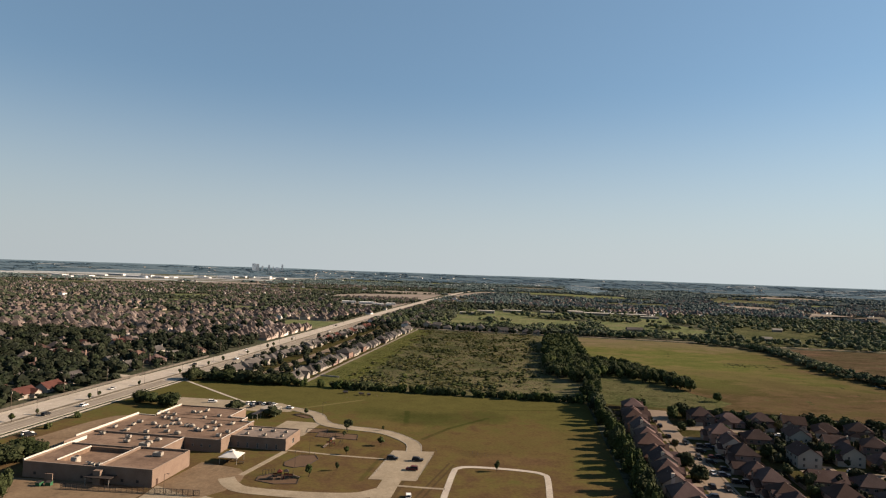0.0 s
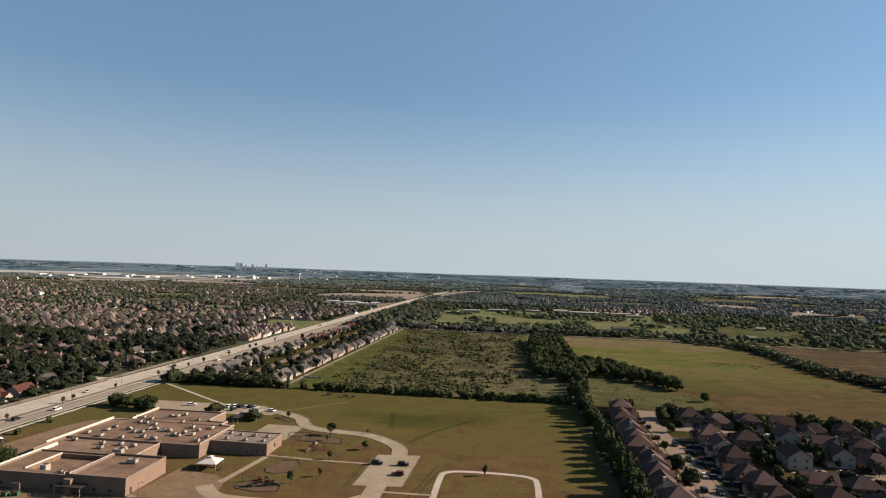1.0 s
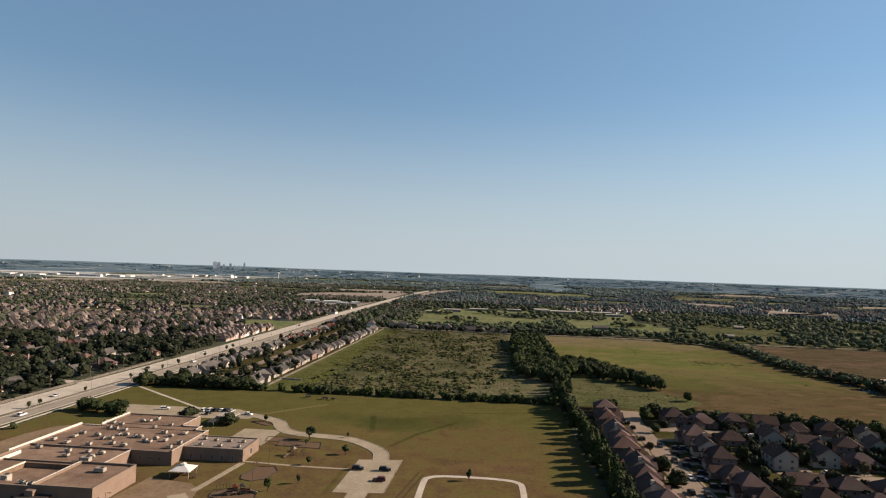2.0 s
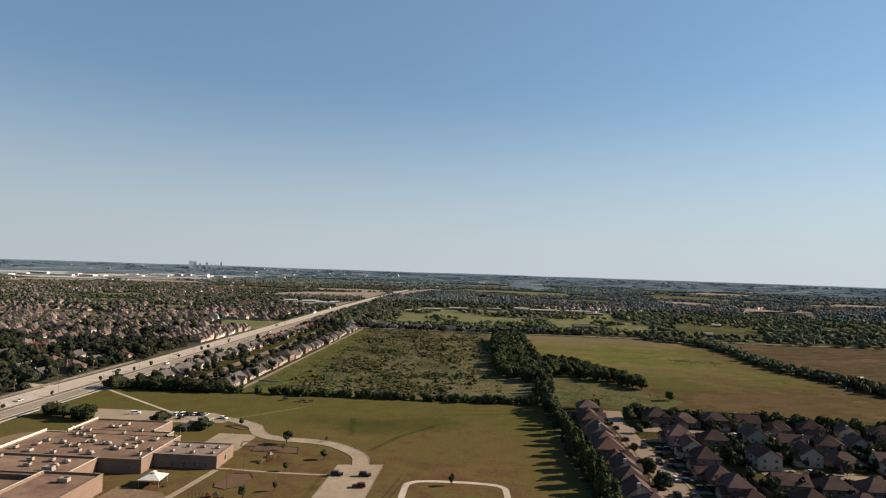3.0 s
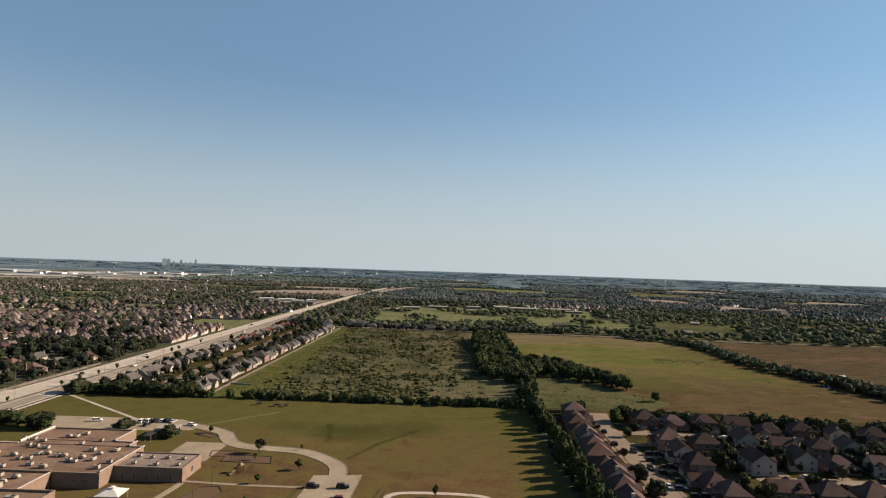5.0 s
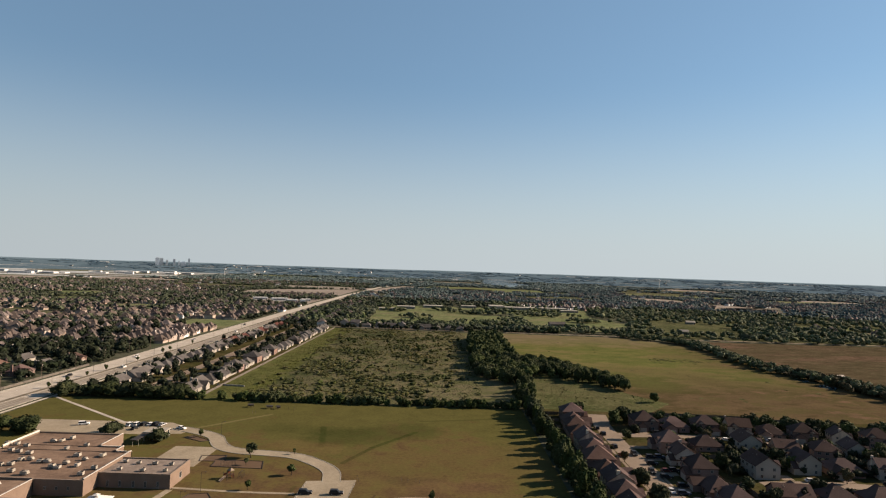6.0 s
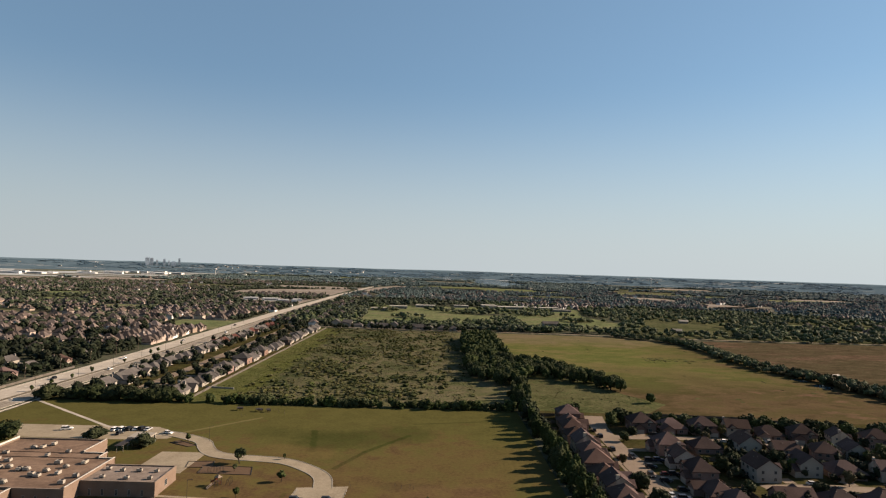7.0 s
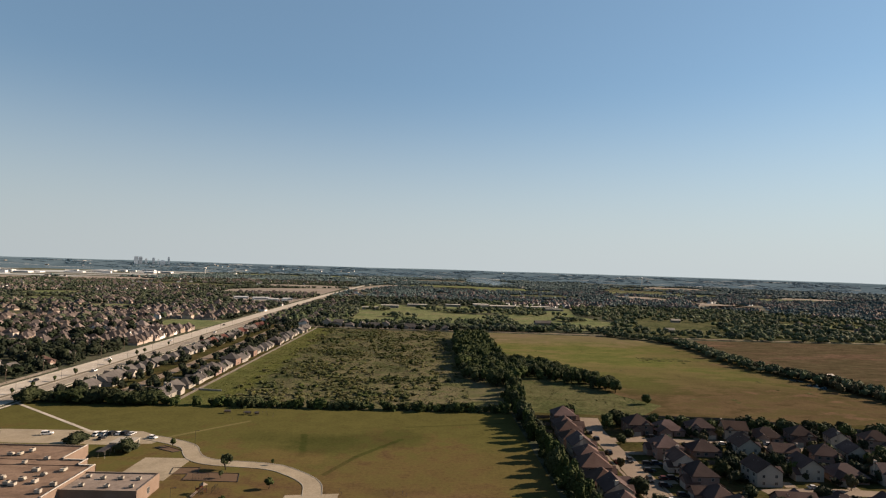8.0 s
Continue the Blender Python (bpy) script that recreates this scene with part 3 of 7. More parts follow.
        bm.to_mesh(me)
        bm.free()
        return me


def part(name, geo, material, parent=None, label="", at=None):
    """Links what geo gathered as one mesh object, under a thing or a part."""
    me = geo.mesh(name) if isinstance(geo, Geo) else geo
    if not me.materials:
        me.materials.append(material)
    ob = new(name, me)
    if parent:
        ob.parent = parent
    if at is not None:
        ob.matrix_basis = at
    if label:
        tagged(ob, label)
    return ob


def thing(name, m, label, category, group="", kind=""):
    ob = new(name)
    ob.matrix_basis = m
    ob.empty_display_size = 0.5
    return tagged(ob, label, category, group, kind)


def slab(name, poly, z0, z1, material, label="", category="ground"):
    ob = part(name, Geo().prism(poly, z0, z1), material)
    return tagged(ob, label or name.replace("_", " "), category, kind="structure")


def smooth_line(pts, step=6):
    out = []
    p = [np.array(q, float) for q in pts]
    p = [2 * p[0] - p[1]] + p + [2 * p[-1] - p[-2]]
    for i in range(1, len(p) - 2):
        for k in range(step):
            t = k / step
            out.append(0.5 * (2 * p[i] + (p[i + 1] - p[i - 1]) * t + (2 * p[i - 1] - 5 * p[i] + 4 * p[i + 1] - p[i + 2]) * t ** 2 + (3 * p[i] - p[i - 1] - 3 * p[i + 1] + p[i + 2]) * t ** 3))
    out.append(p[-2])
    return out


def ribbon(name, pts, width, z0, z1, material, label="", category="road", step=6, offset=0.0):
    """A paved band of even width along a line."""
    c = smooth_line(pts, step)
    g = Geo()
    vs, n = [], len(c)
    for i, q in enumerate(c):
        d = c[min(i + 1, n - 1)] - c[max(i - 1, 0)]
        d = d / np.linalg.norm(d)
        side = np.array((d[1], -d[0]))
        for s, z in ((-1, z0), (-1, z1), (1, z1), (1, z0)):
            w = q + side * (s * width / 2 + offset)
            vs.append((w[0], w[1], z))
    fs = [(3, 2, 1, 0), (4 * n - 4, 4 * n - 3, 4 * n - 2, 4 * n - 1)]
    for i in range(n - 1):
        a, b = 4 * i, 4 * i + 4
        fs += [(a + k, a + (k + 1) % 4, b + (k + 1) % 4, b + k) for k in range(4)]
    g.add(vs, fs)
    ob = part(name, g, material)
    return tagged(ob, label or name.replace("_", " "), category, kind="structure")


def fast_mesh(name, verts, tris, material):
    """A mesh of many triangles, from arrays."""
    me = bpy.data.meshes.new(name)
    nv, nf = len(verts), len(tris)
    me.vertices.add(nv)
    me.vertices.foreach_set("co", np.ascontiguousarray(verts, dtype=np.float32).ravel())
    me.loops.add(3 * nf)
    me.loops.foreach_set("vertex_index", np.ascontiguousarray(tris, dtype=np.int32).ravel())
    me.polygons.add(nf)
    me.polygons.foreach_set("loop_start", np.arange(0, 3 * nf, 3, dtype=np.int32))
    me.update(calc_edges=True)
    me.validate()
    me.shade_flat()
    me.materials.append(material)
    return me


def scatter(protos, which, xy, z, scale, turn, flat=None):
    """Arrays of many turned and scaled copies of triangle arrays, joined."""
    vs, fs, k = [], [], 0
    for p, (v, f) in enumerate(protos):
        idx = np.nonzero(which == p)[0]
        if not len(idx):
            continue
        c, s = np.cos(turn[idx])[:, None], np.sin(turn[idx])[:, None]
        sc = scale[idx][:, None]
        hz = sc if flat is None else flat[idx][:, None]
        x = (v[None, :, 0] * c - v[None, :, 1] * s) * sc + xy[idx, 0][:, None]
        y = (v[None, :, 0] * s + v[None, :, 1] * c) * sc + xy[idx, 1][:, None]
        h = v[None, :, 2] * hz + (z[idx][:, None] if isinstance(z, np.ndarray) else z)
        vs.append(np.stack((x, y, h), -1).reshape(-1, 3))
        fs.append((f[None] + (np.arange(len(idx)) * len(v))[:, None, None]).reshape(-1, 3) + k)
        k += len(idx) * len(v)
    return np.concatenate(vs), np.concatenate(fs)


def inside(poly, xy):
    x, y = xy[:, 0], xy[:, 1]
    r = np.zeros(len(xy), bool)
    n = len(poly)
    for i in range(n):
        (x0, y0), (x1, y1) = poly[i], poly[(i + 1) % n]
        hit = ((y0 > y) != (y1 > y)) & (x < (x1 - x0) * (y - y0) / ((y1 - y0) or 1e-9) + x0)
        r ^= hit
    return r


# ---- ground ----
def rise(xy):
    """The height of the land, which climbs to a low ridge at the horizon."""
    return 54.0 * np.clip((np.hypot(xy[..., 0], xy[..., 1]) - 4250.0) / 620.0, 0, 1.02) ** 1.15


N_GR = 180
turns = [(math.cos(2 * math.pi * i / N_GR), math.sin(2 * math.pi * i / N_GR)) for i in range(N_GR)]
radii = [4240.0, 4330.0, 4420.0, 4510.0, 4600.0, 4690.0, 4780.0, 4860.0]
ground = Geo().prism([(4250 * c, 4250 * d) for c, d in turns], -2.0, 0.0)
ridge = Geo().add([(q * c, q * d, float(rise(np.array((q, 0.0)))) - (0.5 if q < 4250 else 0.0)) for q in radii for c, d in turns],
                  [(k * N_GR + i, (k + 1) * N_GR + i, (k + 1) * N_GR + (i + 1) % N_GR, k * N_GR + (i + 1) % N_GR) for k in range(len(radii) - 1) for i in range(N_GR)])
tagged(part("ground", ground, M_LAND), "flat wooded land reaching to the horizon", "ground", kind="structure")
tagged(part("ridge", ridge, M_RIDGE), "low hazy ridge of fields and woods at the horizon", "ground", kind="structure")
bd = Geo()
N_BD = 360
tops = [59 + 5 * noise.noise(Vector((i * 0.11, 3.1, 0))) + 3 * noise.noise(Vector((i * 0.5, 9.1, 0))) for i in range(N_BD)]
ring = [(math.cos(2 * math.pi * i / N_BD), math.sin(2 * math.pi * i / N_BD)) for i in range(N_BD)]
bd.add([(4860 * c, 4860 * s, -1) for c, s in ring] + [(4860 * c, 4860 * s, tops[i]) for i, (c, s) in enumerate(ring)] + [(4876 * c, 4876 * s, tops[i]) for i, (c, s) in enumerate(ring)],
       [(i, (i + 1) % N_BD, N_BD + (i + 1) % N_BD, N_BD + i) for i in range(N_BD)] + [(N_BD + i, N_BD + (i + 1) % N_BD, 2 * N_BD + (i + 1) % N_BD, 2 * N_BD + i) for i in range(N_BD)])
tagged(part("backdrop", bd, M_BACKDROP), "glowing backdrop of hazy blue-grey low hills on the horizon", "backdrop", kind="structure")

slab("school_lawn", [(-222, 120), (48, 120), (48, 374), (-222, 374)], -0.5, 0.03, M_LAWN, "wide dry school lawn, green near the hedge", "lawn")
slab("verge", [(-140, 376), (-124, 378), (-116, 800), (-141, 806)], -0.5, 0.05, M_MOWN, "mown green verge beside the scrub field", "grass")
slab("scrub_field", [(-143, 374), (60, 374), (66, 790), (-133, 802)], -0.5, 0.03, M_SCRUB, "rough olive field dotted with scrub bushes", "field")
slab("meadow", [(52, 374), (124, 374), (146, 404), (138, 430), (80, 640), (60, 640)], -0.5, 0.035, M_MEADOW, "dull green meadow beside the grove", "field")
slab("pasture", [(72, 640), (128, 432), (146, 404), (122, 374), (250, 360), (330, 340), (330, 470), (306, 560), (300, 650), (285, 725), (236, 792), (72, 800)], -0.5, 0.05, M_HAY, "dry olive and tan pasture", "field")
slab("brown_field", [(312, 470), (420, 470), (700, 640), (700, 790), (330, 775), (318, 640)], -0.5, 0.04, M_BROWNFIELD, "brown ploughed pasture behind a hedge", "field")
slab("green_field", [(-112, 868), (96, 862), (120, 905), (118, 1090), (30, 1110), (-110, 1060)], -0.5, 0.03, M_GREENFIELD, "green playing field before a distant school", "field")
slab("green_field", [(-112, 1062), (30, 1112), (128, 1152), (275, 1142), (310, 1330), (-130, 1290)], -0.5, 0.025, M_GREENFIELD, "green grounds of a distant school", "field")
slab("green_field", [(130, 868), (262, 862), (300, 1000), (270, 1140), (128, 1150)], -0.5, 0.03, M_GREENFIELD, "green pasture round a farm shed", "field")
slab("green_field", [(300, 850), (420, 860), (470, 1020), (350, 1060)], -0.5, 0.03, M_RANGE, "green paddock among trees", "field")
slab("green_field", [(480, 1380), (760, 1330), (800, 1390), (500, 1440)], -0.5, 0.03, M_FARFIELD, "tan field among far woods", "field")
slab("green_field", [(-340, 752), (-262, 752), (-262, 868), (-340, 868)], -0.5, 0.03, M_GREENFIELD, "vacant green lot beside the road", "field")
slab("rangeland", [(262, 800), (700, 792), (1000, 1300), (420, 1420), (330, 1100)], -0.5, 0.02, M_RANGE, "rough grass among scattered trees", "field")
slab("pond", [(289, 517), (295, 513), (299, 503), (292, 502)], -0.5, 0.1, M_WATER, "small pale pond beside a hedge", "water")
slab("pond", [(289, 486), (299, 492), (303, 480), (294, 470)], -0.5, 0.1, M_WATER, "small pale pond beside a hedge", "water")
slab("bare_lot", [(-470, 1480), (-380, 1240), (-268, 1225), (-264, 2030), (-300, 2030), (-500, 1883), (-557, 1765)], -0.5, 0.04, M_GRADED, "graded bare earth building site", "earth")
for k, (y0, y1, shift) in enumerate(((2420, 2540, 0), (2700, 2760, 90), (2930, 3120, 40), (3350, 3420, 150), (3640, 3860, 60))):
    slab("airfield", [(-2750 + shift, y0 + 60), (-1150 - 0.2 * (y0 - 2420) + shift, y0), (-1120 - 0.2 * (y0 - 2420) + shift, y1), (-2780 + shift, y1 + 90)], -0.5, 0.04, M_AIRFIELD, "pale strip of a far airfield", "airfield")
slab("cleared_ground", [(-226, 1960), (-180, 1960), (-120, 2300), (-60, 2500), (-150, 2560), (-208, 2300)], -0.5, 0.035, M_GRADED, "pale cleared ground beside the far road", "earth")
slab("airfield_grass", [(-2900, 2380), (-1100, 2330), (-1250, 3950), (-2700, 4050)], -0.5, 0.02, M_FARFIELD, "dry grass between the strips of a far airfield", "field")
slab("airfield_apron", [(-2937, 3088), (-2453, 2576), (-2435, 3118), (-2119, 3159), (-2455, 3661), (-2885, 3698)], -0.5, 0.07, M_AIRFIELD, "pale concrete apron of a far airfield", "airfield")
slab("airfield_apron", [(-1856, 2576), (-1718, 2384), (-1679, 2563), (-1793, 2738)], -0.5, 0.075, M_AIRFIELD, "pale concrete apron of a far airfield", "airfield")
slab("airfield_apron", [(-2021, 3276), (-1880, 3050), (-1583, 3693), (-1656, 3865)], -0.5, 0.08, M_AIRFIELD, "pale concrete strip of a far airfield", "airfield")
slab("tan_field", [(644, 1477), (812, 1459), (942, 1698), (736, 1630)], -0.5, 0.05, M_FARFIELD, "tan field among far woods", "field")
slab("clearing", [(-760, 1130), (-640, 1120), (-620, 1230), (-750, 1240)], -0.5, 0.03, M_GREENFIELD, "grassy clearing among houses", "field")
slab("lake", [(262, 3250), (291, 2860), (375, 2980), (470, 3155), (520, 3350), (540, 3700), (440, 4300), (300, 4300), (236, 3900)], -0.5, 0.12, M_WATER, "pale blue lake far away", "water")
slab("neighbourhood_yards", [(58, 120), (420, 120), (420, 330), (248, 366), (58, 379)], -0.5, 0.06, M_YARD, "patchy lawns of a housing estate", "lawn")
slab("estate_yards", [(-222, 378), (-143, 376), (-136, 806), (-222, 860)], -0.5, 0.04, M_YARD, "lawns of a narrow housing estate", "lawn")

# ---- roads ----
ROAD_W = [(-257, 120), (-256, 330), (-253, 520), (-255, 800), (-256, 1200), (-252, 1700), (-243, 1900), (-237, 2250), (-200, 2650), (-120, 3100), (-60, 3250)]
off = lambda pts, dx: [(x + dx, y) for x, y in pts]
ribbon("road", off(ROAD_W, 5.7), 15.5, -0.4, 0.10, M_CONCRETE, "pale concrete carriageway of a divided road")
ribbon("road", off(ROAD_W[:6], 22.5), 11.0, -0.4, 0.10, M_OLDROAD, "weathered grey carriageway of a divided road")
for dx in (18.4, 21.2, 23.9, 26.6):
    ribbon("road_joint", off(ROAD_W[:4], dx), 0.5, -0.3, 0.106, M_KERB, "pale worn band along the carriageway", "road marking")
ribbon("median", off(ROAD_W[:6], 15.2), 3.2, -0.4, 0.22, M_DIRT, "dry grass median with kerbs", "median")
for dx, w in ((13.5, 0.3), (16.9, 0.3), (28.2, 0.3), (-2.2, 0.3)):
    ribbon("kerb", off(ROAD_W[:6], dx), w, -0.4, 0.25, M_KERB, "concrete kerb along the road", "kerb")
ribbon("pavement", off(ROAD_W[:6], 31.5), 1.6, -0.4, 0.14, M_CONCRETE, "narrow concrete pavement beside the road", "pavement")
ribbon("pavement", off(ROAD_W[:6], -3.5), 1.8, -0.4, 0.14, M_CONCRETE, "narrow concrete pavement beside the road", "pavement")
for dx in (3.0, 8.2):
    c = off(ROAD_W[:4], dx)
    g = Geo()
    for y in range(200, 780, 12):
        x = np.interp(y, [q[1] for q in c], [q[0] for q in c])
        g.box(x - 0.08, x + 0.08, y, y + 3.0, 0.1, 0.108)
    tagged(part("lane_marking", g, M_PAINT), "dashed white lane marking", "road marking", kind="structure")
ribbon("footpath", [(-224, 372), (-190, 346), (-155, 319)], 1.8, -0.4, 0.10, M_CONCRETE, "narrow concrete footpath across the lawn", "path")
ribbon("side_street", [(-228, 368), (-246, 371), (-300, 374)], 9, -0.4, 0.108, M_CONCRETE, "concrete side street meeting the road")

DRIVE = [(-128, 313), (-118, 309), (-109, 304), (-103, 299), (-99, 291), (-94, 284), (-85, 279.5), (-63, 276), (-51, 268), (-43, 258), (-40.5, 246)]
ribbon("drive", DRIVE, 6.6, -0.4, 0.10, M_DRIVE, "curving concrete school drive", "drive")
for o in (-3.4, 3.4):
    ribbon("kerb", DRIVE, 0.25, -0.4, 0.2, M_KERB, "concrete kerb along the school drive", "kerb", offset=o)
slab("parking_lot", [(-51.5, 207), (-33, 209), (-31.5, 248.5), (-50, 246)], -0.4, 0.11, M_DRIVE, "concrete parking lot with faint bays", "parking lot")
for side in (0, 1):
    for i in range(13):
        y = 211.4 + i * 2.7
        x = (-50.9 if side == 0 else -33.0) + 0.04 * (y - 207)
        ws = thing("wheel_stop", pose(x, y, 0.11), "pale concrete wheel stop on the parking lot", "wheel stop", "wheel stops of the parking lot")
        part("block", Geo().prism([(-0.1, -0.85), (0.1, -0.85), (0.06, 0.85), (-0.06, 0.85)], 0, 0.14), M_KERB, ws)
ribbon("drive", [(-42.3, 209), (-42.4, 190), (-42.5, 120)], 7.2, -0.4, 0.095, M_DRIVE, "concrete entry drive of the parking lot", "drive")
ribbon("drive", [(-44, 196), (-50, 190), (-60, 187), (-75, 185.5), (-92, 186), (-99, 190), (-104, 196)], 6.2, -0.4, 0.10, M_DRIVE, "concrete service drive behind the school", "drive")
slab("plaza", [(-124, 183), (-104, 174), (-98, 184), (-97, 194), (-99, 202), (-104, 207), (-122, 211)], -0.4, 0.085, M_OLDPAVE, "worn tan paving beside the school", "paving")
slab("plaza", [(-122, 160), (-100, 160), (-98, 176), (-124, 184)], -0.4, 0.07, M_DRIVE, "concrete yard behind the school", "paving")
ribbon("footpath", [(-100, 200), (-98, 214), (-95.5, 233)], 2.4, -0.4, 0.11, M_DRIVE, "concrete footpath beside the school", "path")
ribbon("footpath", [(-95.5, 235), (-72, 233.2), (-51.5, 233)], 1.6, -0.4, 0.105, M_DRIVE, "concrete footpath to the parking lot", "path")
ribbon("footpath", [(-39, 202.5), (-30, 202.6), (-21, 203)], 1.5, -0.4, 0.1, M_DRIVE, "short concrete footpath", "path")
TRACK = [(-20.5, 120), (-20.3, 190), (-20, 222), (-18.6, 228.5), (-13, 231.2), (0, 231.8), (11, 231), (16.3, 228.5), (17.8, 222), (17.6, 190), (17.4, 120)]
ribbon("walking_track", TRACK, 2.4, -0.4, 0.1, M_CONCRETE, "pale concrete walking track on the lawn", "path")
slab("car_park", [(-212, 206), (-186, 206), (-184, 266), (-191, 277), (-203, 270), (-207, 256)], -0.4, 0.07, M_OLDPAVE, "worn tan car park beside the school", "parking lot")
slab("car_park", [(-198, 300), (-136, 300), (-121, 303), (-118, 311), (-133, 322), (-198, 321)], -0.4, 0.075, M_DRIVE, "worn tan car park behind the school", "parking lot")
slab("court", [(-116, 258), (-97, 258), (-96, 284), (-115, 284)], -0.4, 0.08, M_DRIVE, "bare paved play court", "paving")
slab("service_yard", [(-185, 150), (-124, 150), (-124, 176), (-156, 181), (-185, 178)], -0.4, 0.06, M_OLDPAVE, "worn service yard beside the school", "paving")
ribbon("street", [(84.5, 120), (84.5, 215), (84.8, 260), (85.6, 300), (86.6, 335), (88.0, 352), (89, 368)], 9.0, -0.4, 0.12, M_ASPHALT, "pale concrete residential street", "street")
slab("cul_de_sac", [(83.6, 352), (93.0, 350), (95.5, 368), (84.5, 369)], -0.4, 0.127, M_ASPHALT, "paved square end of a residential street", "street")
ribbon("street", [(84, 325), (118, 327), (152, 323), (188, 314), (230, 302), (300, 285)], 7.5, -0.4, 0.115, M_ASPHALT, "pale concrete residential street", "street")
ribbon("street", [(128, 258), (155, 260), (190, 256), (300, 240)], 7.0, -0.4, 0.115, M_ASPHALT, "pale concrete residential street", "street")
for o in (-5.4, 5.4):
    ribbon("pavement", [(84.5, 120), (84.5, 215), (84.8, 260), (85, 300)], 1.2, -0.4, 0.13, M_ASPHALT, "concrete pavement along the street", "pavement", offset=o)
ribbon("street", [(-184, 384), (-182, 520), (-181, 700), (-182, 860)], 7.5, -0.4, 0.1, M_ASPHALT, "residential street between two rows of houses", "street")
ribbon("lane", [(-225, 838), (-120, 822), (40, 815), (190, 812), (330, 797), (700, 800)], 6.0, -0.4, 0.1, M_ASPHALT, "narrow country road beyond the fields", "street")


# ---- trees ----
def ico(sub):
    bm = bmesh.new()
    bmesh.ops.create_icosphere(bm, subdivisions=sub, radius=1.0)
    v = np.array([p.co[:] for p in bm.verts])
    f = np.array([[q.index for q in p.verts] for p in bm.faces])
    bm.free()
    return v, f


ICO1, ICO2 = ico(1), ico(2)
OCT = (np.array([(1, 0, 0), (-1, 0, 0), (0, 1, 0), (0, -1, 0), (0, 0, 1), (0, 0, -1)], float), np.array([(0, 2, 4), (2, 1, 4), (1, 3, 4), (3, 0, 4), (2, 0, 5), (1, 2, 5), (3, 1, 5), (0, 3, 5)]))


def crown(r, lobes, leaves, size, core, shrink=0.84, rough=0.16):
    """Triangles of a leafy crown: uneven cores inside, tufts of leaves over and beyond them."""
    vs, fs, k = [], [], 0
    for cx, cy, cz, rx, ry, rz in lobes:
        v, f = core
        q = v * (1 + r.normal(0, rough, len(v)))[:, None] * np.array((rx, ry, rz)) * shrink + np.array((cx, cy, cz))
        vs.append(q)
        fs.append(f + k)
        k += len(v)
    if leaves:
        wts = np.array([l[3] * l[4] for l in lobes])
        pick = r.choice(len(lobes), leaves, p=wts / wts.sum())
        L = np.array(lobes)[pick]
        d = r.normal(0, 1, (leaves, 3))
        d[:, 2] = np.abs(d[:, 2]) * np.where(r.random(leaves) < 0.72, 1, -1)
        d /= np.linalg.norm(d, axis=1)[:, None]
        c = L[:, :3] + d * L[:, 3:] * r.uniform(0.78, 1.14, leaves)[:, None]
        nrm = d + r.normal(0, 0.55, (leaves, 3))
        nrm /= np.linalg.norm(nrm, axis=1)[:, None]
        a = np.cross(nrm, r.normal(0, 1, (leaves, 3)))
        a /= np.linalg.norm(a, axis=1)[:, None]
        b = np.cross(nrm, a)
        s = size * r.uniform(0.55, 1.35, leaves)[:, None]
        bend = nrm * s * 0.35
        quad = np.stack((c - a * s - bend, c - b * s * 0.8, c + a * s - bend, c + b * s * 0.8), 1)
        vs.append(quad.reshape(-1, 3))
        i = np.arange(leaves)[:, None] * 4 + k
        fs.append(np.concatenate((i + np.array([0, 1, 3]), i + np.array([1, 2, 3]))))
    return np.concatenate(vs), np.concatenate(fs)


def tree_lobes(r, high, wide, base, count):
    mid = (high + base) / 2
    out = [(0, 0, mid, wide * 0.33, wide * 0.33, (high - base) * 0.46)]
    for i in range(count):
        a = 2 * math.pi * i / count + r.uniform(-0.5, 0.5)
        q = wide * r.uniform(0.2, 0.31)
        w = wide * r.uniform(0.17, 0.26)
        out.append((q * math.cos(a), q * math.sin(a), base + (high - base) * r.uniform(0.25, 0.78), w, w * r.uniform(0.8, 1.2), (high - base) * r.uniform(0.2, 0.32)))
    return out


def trunk_geo(r, high, base, wide, thick):
    g = Geo()
    top = base + (high - base) * 0.45
    lean = r.normal(0, 0.25, 2)
    g.tube((0, 0, -0.2), (lean[0] * 0.5, lean[1] * 0.5, base), thick, thick * 0.75, 8)
    g.tube((lean[0] * 0.5, lean[1] * 0.5, base), (lean[0], lean[1], top), thick * 0.75, thick * 0.35, 7)
    for i in range(5):
        a = 2 * math.pi * i / 5 + r.uniform(-0.4, 0.4)
        z = base + r.uniform(-0.2, 0.9)
        g.tube((lean[0] * 0.6, lean[1] * 0.6, z), (wide * 0.26 * math.cos(a), wide * 0.26 * math.sin(a), z + (high - base) * r.uniform(0.2, 0.45)), thick * 0.42, thick * 0.14, 6)
    return g


r = np.random.default_rng(21)
TREE_KINDS = {}


def make_tree(kind, high, wide, base, lobes, leaves, size, leaf_mat, label, category="tree"):
    """One tree with its trunk and crown; further ones are copies of it, turned and scaled."""
    TREE_KINDS.setdefault(kind, [])
    for _ in range(4 if kind == "broad" else 3):
        v, f = crown(r, tree_lobes(r, high, wide, base, lobes), leaves, size, ICO2)
        me = fast_mesh("crown", v, f, leaf_mat)
        tk = trunk_geo(r, high, base, wide, 0.035 * high).mesh("trunk")
        tk.materials.append(M_BARK)
        TREE_KINDS[kind].append((me, tk, high, label, category))


